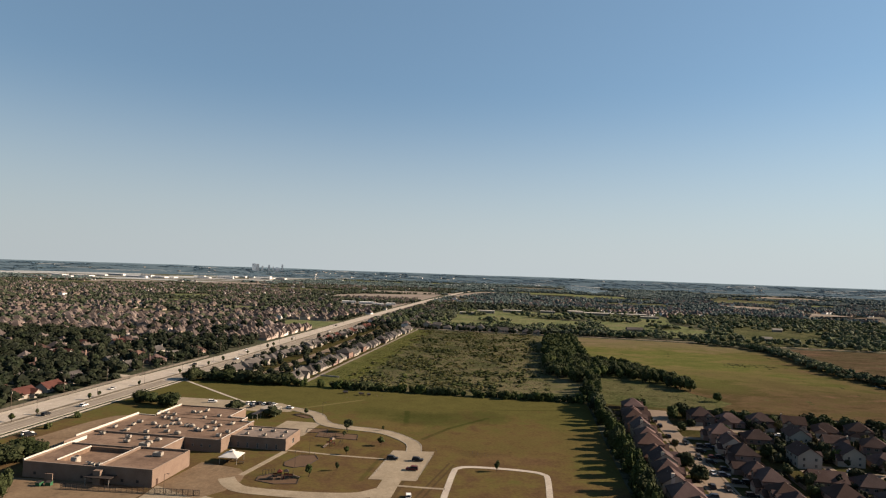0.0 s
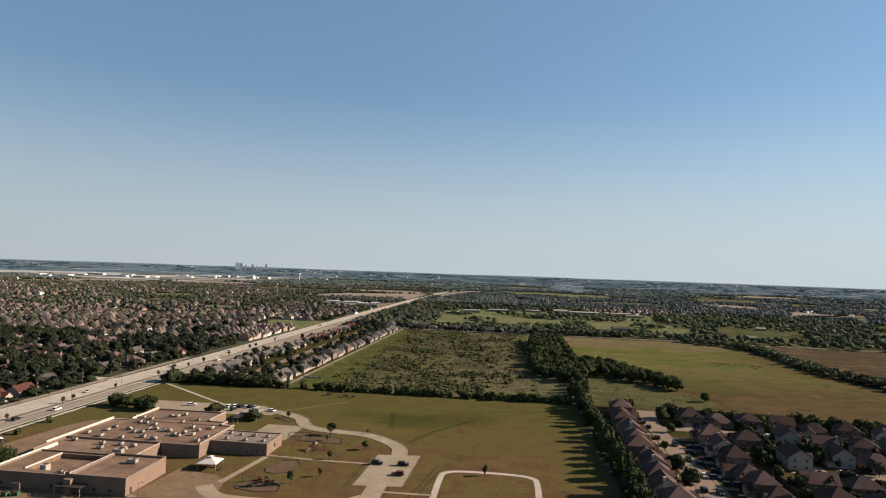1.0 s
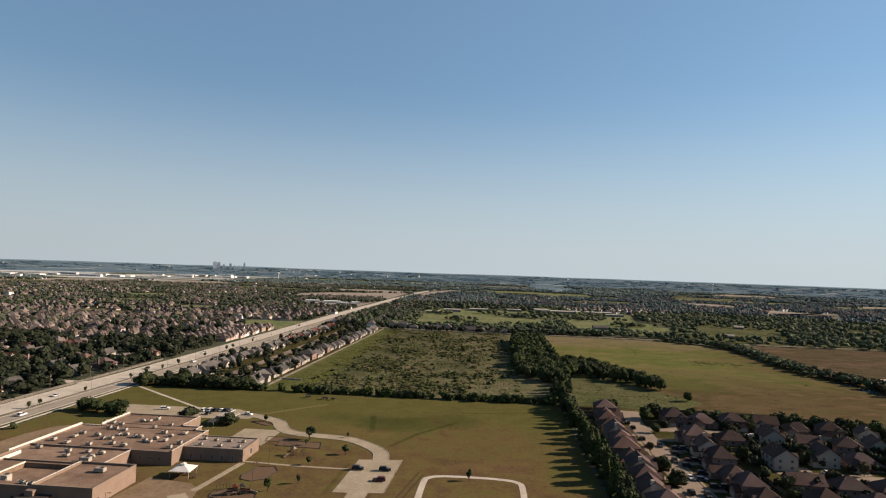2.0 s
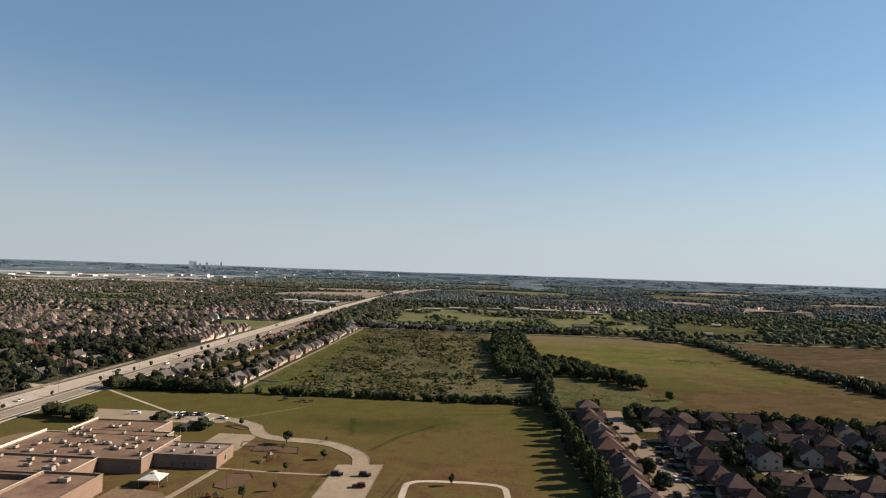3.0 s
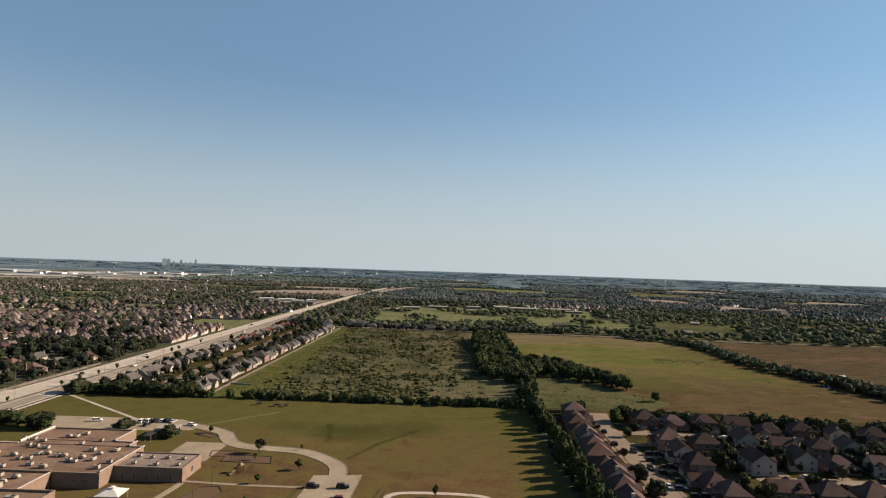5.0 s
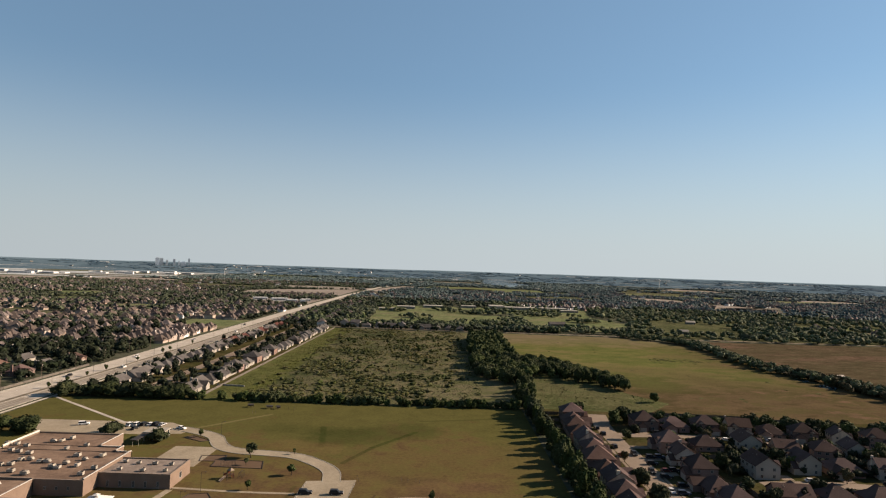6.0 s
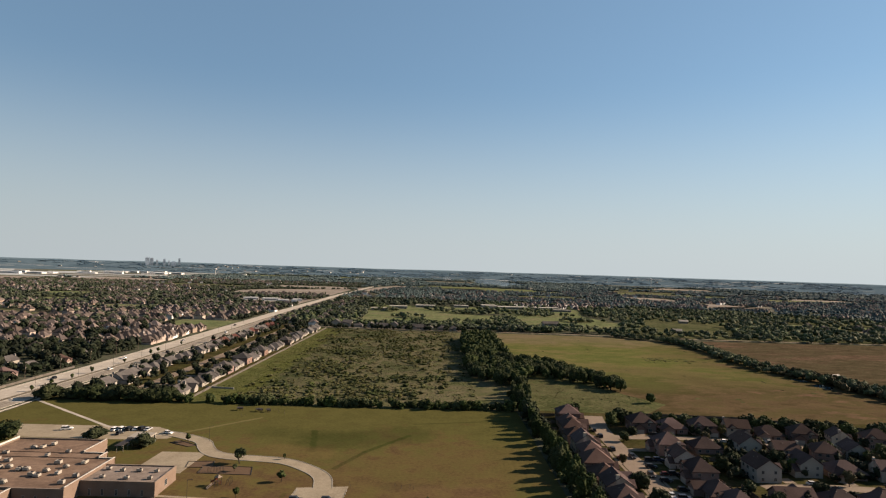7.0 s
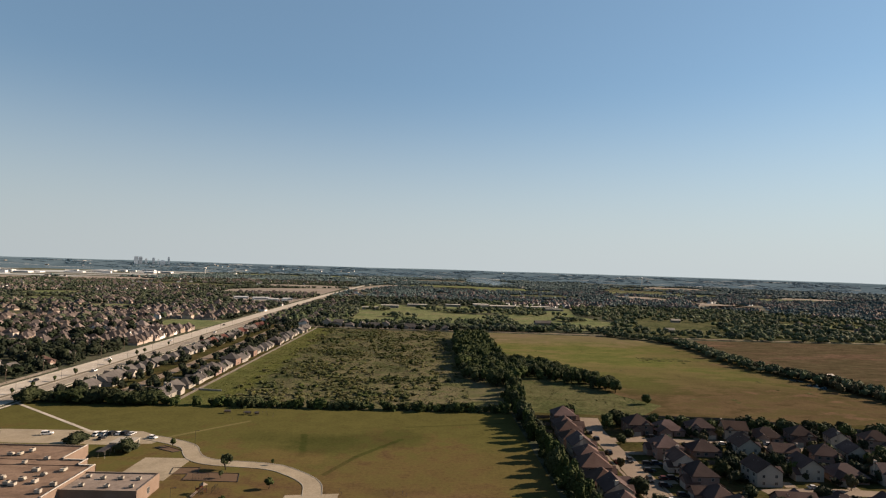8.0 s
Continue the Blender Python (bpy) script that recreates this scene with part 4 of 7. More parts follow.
make_tree("broad", 10, 9.4, 1.0, 8, 620, 0.55, M_LEAF, "dark green broadleaf tree with a rounded uneven crown")
make_tree("tall", 12, 8.6, 0.5, 8, 620, 0.55, M_LEAF, "tall dark green tree in a dense row")
make_tree("shrub", 6, 7.0, -0.6, 7, 420, 0.5, M_LEAF, "low dark green bush in a hedgerow", "bush")
make_tree("dry", 7, 6.0, 1.2, 6, 480, 0.45, M_LEAFDRY, "olive-green tree with thin dry foliage")
make_tree("young", 5, 3.4, 1.3, 4, 260, 0.32, M_LEAF, "young green tree on a thin trunk")
make_tree("oak", 8, 10.5, 0.4, 10, 760, 0.5, M_OAK, "dark spreading live oak with a dense low crown")
tree_rng = np.random.default_rng(5)


def plant(kind, x, y, high, group="", label="", name="tree", wide=1.0):
    name = "bush" if kind == "shrub" else name
    protos = TREE_KINDS[kind]
    me, tk, h0, text, cat = protos[int(tree_rng.integers(len(protos)))]
    s = high / h0
    t = thing(name, pose(x, y, 0, 0, 0, tree_rng.uniform(0, 360)) @ Matrix.Diagonal((s * wide, s * wide, s, 1)), label or text, cat, group)
    part("trunk", tk, M_BARK, t)
    part("crown", me, M_LEAF, t)
    return t


# the dense row east of the lawn
y = 150.0
while y < 420:
    k = 0.86 + 0.28 * tree_rng.random()
    plant("tall", 52.4 + tree_rng.normal(0, 1.0), y, 10.4 * k, "tree row beside the lawn", wide=0.9)
    if tree_rng.random() < 0.75:
        plant("shrub", 51 + tree_rng.normal(0, 0.8), y + 3, 3.8 * k, "tree row beside the lawn")
    plant("shrub", 54.0 + tree_rng.normal(0, 0.8), y + 3.4, 4.4 * k, "tree row beside the lawn")
    if y < 330:
        plant("shrub", 52.4 + tree_rng.normal(0, 0.8), y + 5.4, 4.6 * k, "tree row beside the lawn")
        y += tree_rng.uniform(8.0, 11.0)
    else:
        y += tree_rng.uniform(5.6, 7.6)
# the hedgerow between lawn and scrub field
x = -219.0
while x < 46:
    west = x < -146
    h = tree_rng.uniform(6.0, 9.4) if west else tree_rng.uniform(3.2, 6.0)
    if not (-142 < x < -122 and tree_rng.random() < 0.7) and tree_rng.random() < (0.92 if -192 < x < -146 else 0.96):
        plant("oak" if west else "shrub", x, 376 + tree_rng.normal(0, 0.9), h, "hedgerow along the lawn", wide=1.25 if west else 1.1)
        if west and tree_rng.random() < 0.5:
            plant("shrub", x + 2.5, 374.5 + tree_rng.normal(0, 0.6), h * 0.55, "hedgerow along the lawn", wide=1.1)
    x += tree_rng.uniform(6.0, 9.6) if west else tree_rng.uniform(3.0, 4.8)
# the grove and its arm, nearest part
GROVE = [(28, 468), (43, 468), (53, 440), (56, 404), (62, 404), (64, 440), (66, 482), (87, 484), (105, 464), (118, 450), (129, 438), (140, 432), (132, 450), (122, 478), (112, 508), (99, 535), (82, 548), (66, 556), (66, 640), (68, 752), (36, 720), (33, 690), (27, 557)]
cand = np.array([(gx + tree_rng.uniform(-2.6, 2.6), gy + tree_rng.uniform(-2.6, 2.6)) for gx in np.arange(20, 145, 7.4) for gy in np.arange(395, 782, 7.4)])
cand = cand[inside(GROVE, cand)]
for gx, gy in cand:
    if gy < 560:
        plant("broad" if tree_rng.random() < 0.7 else "tall", gx, gy, tree_rng.uniform(7.5, 11.0), "trees of the grove")
GROVE_FAR = cand[cand[:, 1] >= 560]
plant("broad", 137, 407, 6.6, label="lone round dark tree at the edge of a meadow")
# trees round the school
for kind, tx, ty, h, w in (("broad", -210, 303, 7.2, 1.45), ("broad", -202, 300, 6.6, 1.3), ("broad", -189.5, 297, 8.0, 1.55), ("broad", -152, 300.5, 5.4, 1.75), ("broad", -125.5, 289.5, 6.4, 1.3),
                           ("broad", -187, 200, 7.6, 1.4), ("broad", -193, 192, 8.0, 1.35), ("broad", -197, 204, 7.0, 1.3), ("broad", -194, 181, 8.0, 1.0), ("tall", -166, 161, 9.0, 0.9),
                           ("young", -78.5, 271.5, 6.4, 1.25), ("young", -77.5, 262, 3.0, 1.1), ("young", -74.5, 204.5, 5.0, 1.0), ("young", -68.5, 235.5, 3.6, 1.1), ("young", -66, 214, 3.4, 0.8),
                           ("young", -110, 299, 4.0, 1.0), ("young", -57, 252, 4.2, 1.3), ("young", -2.8, 228, 4.2, 0.9), ("young", -62, 278, 2.6, 0.9),
                           ("shrub", -218, 262, 3.0, 1.0), ("shrub", -216, 240, 3.0, 1.0)):
    plant("oak" if kind == "broad" else kind, tx, ty, h, "trees of the school grounds", wide=0.82 * w if kind == "broad" else w)
# street trees and garden trees of the estate beside the row
for tx, ty, h, kind in ((80.4, 282, 4.6, "dry"), (78.4, 254, 6.4, "oak"), (78.8, 236.5, 6.8, "oak"), (101, 331.5, 4.2, "oak"), (84.6, 386, 3.6, "dry"), (92, 318, 5.5, "broad"), (94, 346, 8.0, "broad"), (101, 352, 9.0, "broad"), (78, 372, 6.0, "shrub"),
                        (84, 381, 4.0, "shrub"), (116, 322, 4.5, "broad"), (132, 318, 6.0, "dry"), (152, 306, 7.0, "dry"), (176, 304, 7.5, "dry"), (130, 286, 6.0, "broad"), (150, 276, 6.5, "broad"),
                        (164, 262, 6.0, "dry"), (118, 250, 6.0, "broad"), (116, 222, 6.0, "broad"), (140, 218, 6.5, "dry"), (168, 236, 6.5, "broad"), (190, 285, 7.0, "dry"), (205, 300, 7.5, "broad")):
    plant(kind, tx, ty, h, "garden trees of the estate")
for i in range(40):
    plant("broad" if i % 3 else "shrub", 106 + i * 4.1 + tree_rng.normal(0, 2), 359 - 0.78 * i + tree_rng.normal(0, 3.0), tree_rng.uniform(4.6, 8.2), "trees along the pasture fence")


# ---- houses ----
def window(parent, x, y, z, w, h, face):
    """A window set proud of a wall; face: the wall's outward side."""
    g, p = Geo(), Geo()
    t = 0.09
    for a0, a1, b0, b1 in ((-w / 2, w / 2, -h / 2, -h / 2 + t), (-w / 2, w / 2, h / 2 - t, h / 2), (-w / 2, -w / 2 + t, -h / 2 + t, h / 2 - t), (w / 2 - t, w / 2, -h / 2 + t, h / 2 - t), (-t / 3, t / 3, -h / 2 + t, h / 2 - t)):
        g.box(a0, a1, -0.08, 0.02, b0, b1)
    p.box(-w / 2 + t, w / 2 - t, -0.03, 0.0, -h / 2 + t, h / 2 - t)
    turn = {"s": 0, "e": 90, "n": 180, "w": -90}[face]
    ob = part("window", g, M_TRIM, parent, at=pose(x, y, z, 0, 0, turn))
    part("pane", p, M_GLASS, ob)
    return ob


def build_house(w, d, h, wing, style, seed, label, brick=M_WALL, lite=False, tiles=M_SHINGLE):
    """A brick house: body, garage wing to the front, roofs, windows, doors and a chimney. The front looks to -y."""
    q = np.random.default_rng(seed)
    t = thing("house", pose(0, 0, -50), label, "house", "houses of the estates")
    pitch = 0.7
    two = h > 4
    walls = Geo().box(-w / 2, w / 2, -d / 2, d / 2, -0.3, h)
    ww, wd = wing
    wx0 = w / 2 - ww if seed % 2 else -w / 2
    wh = 2.9
    walls.box(wx0, wx0 + ww, -d / 2 - wd, -d / 2 + 0.5, -0.3, wh)
    rise_w = pitch * ww / 2
    walls.add([(wx0, -d / 2 - wd, wh), (wx0 + ww, -d / 2 - wd, wh), (wx0 + ww / 2, -d / 2 - wd, wh + rise_w - 0.1), (wx0, -d / 2 - wd + 0.3, wh), (wx0 + ww, -d / 2 - wd + 0.3, wh), (wx0 + ww / 2, -d / 2 - wd + 0.3, wh + rise_w - 0.1)],
              [(0, 1, 2), (5, 4, 3), (0, 2, 5, 3), (2, 1, 4, 5), (0, 3, 4, 1)])
    roof = Geo()
    o = 0.5
    if style == "hip":
        roof.hip(-w / 2 - o, w / 2 + o, -d / 2 - o, d / 2 + o, h, pitch * (min(w, d) / 2 + o))
    else:
        roof.gable(-w / 2 - o, w / 2 + o, -d / 2 - o, d / 2 + o, h, pitch * (d / 2 + o), "x")
        for s in (-1, 1):
            x = s * w / 2
            walls.add([(x - 0.15 * s, -d / 2, h), (x - 0.15 * s, d / 2, h), (x - 0.15 * s, 0, h + pitch * d / 2), (x, -d / 2, h), (x, d / 2, h), (x, 0, h + pitch * d / 2)], [(0, 1, 2), (5, 4, 3), (0, 2, 5, 3), (2, 1, 4, 5)])
    part("wall", walls, brick, t)
    rf = part("roof", roof, tiles, t)
    part("porch_roof", Geo().gable(wx0 - 0.4, wx0 + ww + 0.4, -d / 2 - wd - 0.4, -d / 2 + min(3.0, d / 3), wh, rise_w + pitch * 0.4, "y"), tiles, t)
    if two:
        gx = -wx0 - ww / 2
        part("dormer_roof", Geo().gable(gx - 2.2, gx + 2.2, -d / 2 - 0.7, 0.0, h, pitch * 2.4, "y"), tiles, t)
        part("dormer_wall", Geo().add([(gx - 2.0, -d / 2 - 0.35, h - 0.2), (gx + 2.0, -d / 2 - 0.35, h - 0.2), (gx, -d / 2 - 0.35, h + pitch * 2.1), (gx - 2.0, -d / 2 + 0.3, h - 0.2), (gx + 2.0, -d / 2 + 0.3, h - 0.2), (gx, -d / 2 + 0.3, h + pitch * 2.1)],
                                      [(0, 1, 2), (5, 4, 3), (0, 2, 5, 3), (2, 1, 4, 5), (0, 3, 4, 1)]), M_SIDING, t, "pale gable wall")
    if seed in (3, 12, 14):
        part("chimney", Geo().box(-w / 2 - 0.3, -w / 2 + 0.5, 0.6, 1.9, -0.2, h + pitch * d / 2 + 0.9), brick, t)
    for k in range(0 if lite else 2):
        vx, vy = q.uniform(-w / 4, w / 4), q.uniform(1.0, 2.2)
        part("roof_vent", Geo().tube((vx, vy, h + pitch * (d / 2 - vy) - 0.1), (vx, vy, h + pitch * (d / 2 - vy) + 0.55), 0.12, 0.12, 8), M_METAL, rf)
    part("garage_door", Geo().box(wx0 + 0.7, wx0 + ww - 0.7, -d / 2 - wd - 0.06, -d / 2 - wd + 0.05, 0.0, 2.2), M_SIDING, t, "pale panelled garage door")
    dx = wx0 - 1.6 if wx0 > 0 else wx0 + ww + 1.6
    part("door", Geo().box(dx - 0.5, dx + 0.5, -d / 2 - 0.06, -d / 2 + 0.05, 0.05, 2.15), M_DOOR, t)
    rows = (1.5, 4.2) if two else (1.5,)
    for z in rows:
        if lite and z > 3:
            break
        for k in (0.05,) if lite else (-0.3, 0.05, 0.32):
            window(t, k * w, d / 2, z, 1.5, 1.4, "n")
        for k in (0.25,) if lite else (-0.25, 0.25):
            window(t, w / 2, k * d, z, 1.1, 1.3, "e")
            window(t, -w / 2, k * d, z, 1.1, 1.3, "w")
        if z > 3:
            for k in (-0.28, 0.2):
                window(t, k * w, -d / 2, z, 1.4, 1.4, "s")
    window(t, -wx0 - ww / 2, -d / 2, 1.5, 1.8, 1.5, "s")
    return t


HOUSES = [build_house(12.5, 10.5, 5.4, (6.0, 2.6), "hip", 1, "two-storey brick house with a brown hipped roof"), build_house(13.5, 11.0, 2.9, (6.2, 3.2), "hip", 2, "single-storey brick house with a brown hipped roof"),
          build_house(11.5, 10.0, 5.4, (5.8, 2.4), "gable", 3, "two-storey house with pale siding and a brown gabled roof", M_TANSIDING), build_house(14.0, 10.0, 2.9, (6.0, 3.0), "gable", 4, "single-storey brick house with a brown gabled roof"),
          build_house(12.0, 12.0, 5.4, (6.0, 2.0), "hip", 6, "two-storey brick house with a steep brown hipped roof"),
          build_house(12.0, 9.6, 5.6, (5.6, 2.2), "gable", 5, "two-storey house with pale siding and tall gable ends", M_SIDING)]
LITE = [build_house(12.5, 10.5, 2.9, (6.0, 2.6), "hip", 11, "single-storey pale house with a grey-brown hipped roof", M_SIDING, True, M_GREYSHINGLE), build_house(13.5, 11.0, 2.9, (6.2, 3.2), "hip", 12, "single-storey brick house with a brown hipped roof", M_WALL, True),
        build_house(11.5, 10.0, 5.4, (5.8, 2.4), "gable", 13, "two-storey pale house with a grey-brown gabled roof", M_SIDING, True, M_GREYSHINGLE), build_house(14.0, 10.0, 2.9, (6.0, 3.0), "gable", 14, "single-storey pale house with a gabled roof", M_SIDING, True, M_GREYSHINGLE),
        build_house(12.0, 11.0, 5.2, (6.0, 2.0), "hip", 16, "two-storey brick house with a steep hipped roof", M_WALL, True, M_GREYSHINGLE),
        build_house(15.0, 10.0, 2.9, (6.0, 3.0), "gable", 17, "single-storey house with a faded red roof", M_SIDING, True, M_REDROOF)]
used = set()
PLACED = []
house_rng = np.random.default_rng(11)


def put_house(k, x, y, turn, kinds=HOUSES):
    s = 0.9 + 0.15 * ((x * 0.37 + y * 0.61) % 1.0)
    m = pose(x, y, 0, 0, 0, turn) @ Matrix.Diagonal((s, s, s * (0.94 + 0.1 * ((x * 0.7 + y) % 1.0)), 1))
    PLACED.append((x, y))
    h = kinds[k]
    if h in used:
        return copy_thing(h, m)
    used.add(h)
    h.matrix_basis = m
    return h


def driveway(x0, x1, y0, y1):
    slab("driveway", [(x0, y0), (x1, y0), (x1, y1), (x0, y1)], -0.3, 0.11, M_ASPHALT, "worn concrete driveway of a house", "driveway")


def yard_fence(a, b, high=1.8):
    """A board fence: posts, rails and boards along a line."""
    a, b = Vector((*a, 0)), Vector((*b, 0))
    d = b - a
    n = max(1, int(d.length / 2.4))
    t = thing("fence", Matrix.Translation(a) @ pose(0, 0, 0, 0, 0, math.degrees(math.atan2(d.y, d.x))), "weathered wooden board fence between gardens", "fence", "garden fences")
    g = Geo()
    k = 0.0
    while k < d.length:
        g.box(k, min(k + 0.28, d.length), -0.012, 0.012, 0.05, high + 0.05 * (int(k * 7) % 3))
        k += 0.3
    part("panel", g, M_FENCE, t)
    p = Geo()
    for i in range(n + 1):
        p.box(i * d.length / n - 0.05, i * d.length / n + 0.05, 0.012, 0.11, -0.2, high)
    for z in (0.4, high - 0.35):
        p.box(0, d.length, 0.012, 0.06, z, z + 0.09)
    part("frame", p, M_FENCE, t)
    return t


ROW1 = [(66.5, 190), (66, 205), (64.5, 219), (65.5, 233), (67, 247.5), (66.5, 261), (66.5, 274), (68, 287.5), (68.5, 301), (68, 314.5), (69, 328), (71, 343), (73.5, 358)]
for i, (hx, hy) in enumerate(ROW1):
    put_house((0, 4, 2, 0, 2, 1, 4, 0, 2, 4, 0, 1, 4)[i], hx, hy, 90)
    driveway(hx + 7.5, 80.6, hy - 5.0, hy - 0.6)
    yard_fence((60.5, hy + 6.8), (hx - 6, hy + 6.8))
yard_fence((59.8, 180), (60.4, 366))
ROW2 = [(106, 186), (102, 202), (103.5, 216), (104, 231), (104.5, 247), (105.5, 265), (106, 284), (107, 302)]
for i, (hx, hy) in enumerate(ROW2):
    put_house((2, 0, 4, 0, 1, 0, 2, 4)[i], hx, hy, -90)
    driveway(88.8, hx - 7.5, hy + 0.5, hy + 5.0)
    yard_fence((112.5, hy - 7.5), (112.5, hy + 7.5))
for i, (hx, hy, turn, k) in enumerate([(108, 341, 0, 4), (123, 340, 0, 1), (139, 338, -4, 0), (155, 335, -8, 2), (170, 332, -12, 1), (185, 328, -14, 4), (201, 324, 75, 2), (217, 320, -16, 0), (234, 315, -16, 1), (251, 309, -16, 4), (267, 304, -16, 0)]):
    put_house(k, hx, hy, turn)
    a = math.radians(turn)
    cx, cy = hx - 3 * math.cos(a) + 8.6 * math.sin(a), hy - 3 * math.sin(a) - 8.6 * math.cos(a)
    driveway(cx - 2.3, cx + 2.3, cy - 2.6, cy + 2.8)
for hx, hy, turn, k in [(126, 306, 178, 1), (144, 304, 86, 5), (160, 300, 170, 2), (176, 296, 166, 4), (190.5, 298, 78, 5), (209, 287, 164, 1), (226, 281, 164, 2),
                        (133, 270, 90, 5), (155, 277, -92, 5), (170, 275, -4, 1), (187, 272, -6, 2), (205, 268, 82, 5), (224, 265, -8, 4),
                        (130, 243, 176, 3), (146, 241, 178, 1), (162, 240, 178, 1), (180, 238, 175, 4), (198, 235, 172, 0), (216, 232, 172, 2), (124, 216, 0, 4), (142, 216, 0, 0), (160, 214, 0, 2), (178, 212, 0, 1), (124, 196, 180, 2), (144, 195, 180, 0), (164, 193, 180, 4)]:
    put_house(k, hx, hy, turn)
    a = math.radians(turn)
    cx, cy = hx - 3 * math.cos(a) + 9.0 * math.sin(a), hy - 3 * math.sin(a) - 9.0 * math.cos(a)
    driveway(cx - 2.4, cx + 2.4, cy - 3.0, cy + 3.0)
for a, b in (((118, 291), (118, 315)), ((118, 291), (205, 282)), ((135, 297), (135, 291)), ((152, 297), (152, 288)), ((168, 293), (168, 286)), ((118, 228), (118, 256)), ((118, 228), (210, 222)), ((136, 232), (136, 226)), ((154, 232), (154, 224)), ((171, 231), (171, 223)), ((102, 372), (170, 368)), ((170, 368), (250, 345))):
    yard_fence(a, b)
# the two rows between road and scrub field
for i in range(27):
    hy = 394 + i * 15.2 + house_rng.uniform(-1.2, 1.2)
    ex = -154 + 0.022 * (hy - 394)
    put_house((0, 0, 3, 0, 3, 4)[int(house_rng.integers(6))], ex + house_rng.uniform(-1.5, 1.0), hy, -90 + house_rng.choice((0, 0, 180)) + house_rng.normal(0, 2), LITE)
    if i % 2 == 0:
        driveway(-177.5, ex - 7, hy - 2.5, hy + 2.5)
    if hy > 398:
        put_house((0, 5, 3, 0, 3, 3)[int(house_rng.integers(6))], -205 + house_rng.normal(0, 1.2), hy + 3, 90 + house_rng.choice((0, 0, 180)), LITE)
estate_rng = np.random.default_rng(19)
STREET_LINES = (((84, 325), (118, 327), (152, 323), (188, 314), (230, 302), (300, 285)), ((128, 258), (155, 260), (190, 256), (300, 240)))
spots = []
for _ in range(1400):
    tx, ty = estate_rng.uniform(92, 268), estate_rng.uniform(190, 356)
    if min((tx - a) ** 2 + (ty - b) ** 2 for a, b in PLACED) < 8.6 ** 2 or any(abs(ty - np.interp(tx, [p[0] for p in line], [p[1] for p in line])) < 6.5 for line in STREET_LINES):
        continue
    if tx < 113 and (ty < 312 or tx < 97) or spots and min((tx - a) ** 2 + (ty - b) ** 2 for a, b in spots) < 6.5 ** 2 or len(spots) > 62:
        continue
    spots.append((tx, ty))
    plant(("oak", "broad", "oak", "dry", "shrub")[int(estate_rng.integers(5))], tx, ty, estate_rng.uniform(3.8, 7.4), "garden trees of the estate", wide=0.85)
yard_fence((-142.5, 384), (-134.5, 800), 1.5)
tagged(part("garden_wall", Geo().prism([(-146, 417.6), (-127, 414.6), (-127, 415.0), (-146, 418.0)], -0.3, 1.0), M_TRIM), "low pale boundary wall in the grass", "wall")
# the row beyond the scrub field
for i in range(11):
    put_house((0, 2, 3, 0, 4)[int(house_rng.integers(5))], -128 + i * 15.5, 836 - i * 1.6 + house_rng.normal(0, 0.8), (90, 0, -90)[i % 3], LITE)
# old houses west of the road
for hx, hy, turn, k in [(-392, 494, 0, 5), (-375, 513, 90, 5), (-369, 436, 0, 5), (-279, 294, 90, 5), (-280, 316, 90, 5), (-290, 346, 90, 3), (-286, 402, 90, 3), (-283, 430, 90, 1), (-287, 460, 90, 3), (-282, 490, 90, 1), (-284, 520, 90, 3), (-310, 305, -90, 1), (-312, 335, -90, 3), (-314, 420, -90, 3), (-312, 450, -90, 1), (-316, 482, -90, 3), (-340, 380, 0, 1), (-372, 384, 0, 3), (-350, 430, 180, 1), (-370, 470, 90, 3), (-402, 450, 0, 1), (-345, 520, 0, 3), (-380, 530, 0, 1)]:
    put_house(k, hx, hy, turn, LITE)


# ---- school ----
WALL_T = 0.4
school = thing("school", pose(0, 0, 0), "sprawling flat-roofed tan brick school", "school")


def block(name, x0, x1, y0, y1, roof_z, wall_z, sides="nesw", label="", roofing=M_ROOFGRAVEL):
    """A flat-roofed block: brick walls that rise past the roof as a parapet, pale coping on top."""
    g, c = Geo(), Geo()
    t = WALL_T
    for s, (a0, a1, b0, b1) in {"s": (x0, x1, y0, y0 + t), "n": (x0, x1, y1 - t, y1), "w": (x0, x0 + t, y0 + t, y1 - t), "e": (x1 - t, x1, y0 + t, y1 - t)}.items():
        if s in sides:
            g.box(a0, a1, b0, b1, -0.3, wall_z)
            e = 0.06
            c.box(a0 - (e if s != "e" else 0), a1 + (e if s != "w" else 0), b0 - e, b1 + e, wall_z, wall_z + 0.09)
    w = part("wall", g, M_BRICK, school, label)
    part("coping", c, M_TANCAP, w)
    part("roof", Geo().box(x0 + t, x1 - t, y0 + t, y1 - t, roof_z - 0.3, roof_z), roofing, school)
    return w


w_front = block("wall", -145.5, -124.4, 180.5, 205.5, 5.6, 6.3)
block("wall", -176, -145.5, 180.5, 205.5, 3.6, 5.8)
for a0, a1, b0, b1 in ((-175.6, -166, 180.9, 205.1), (-166, -145.9, 180.9, 185.2), (-166, -145.9, 203.6, 205.1)):
    part("roof", Geo().box(a0, a1, b0, b1, 3.0, 5.3), M_ROOFGRAVEL, school)
part("court_coping", Geo().box(-166.3, -165.9, 185.2, 203.6, 5.3, 5.75), M_CAP, school)
block("wall", -180.5, -138, 205.5, 224.5, 5.1, 5.8, "nw")
w_mid = block("wall", -181, -121, 224.5, 257, 5.15, 5.45, "sw")
block("wall", -172, -127, 257, 263, 5.15, 5.45, "w")
block("wall", -172, -136, 263, 280, 5.15, 5.6, "nw")
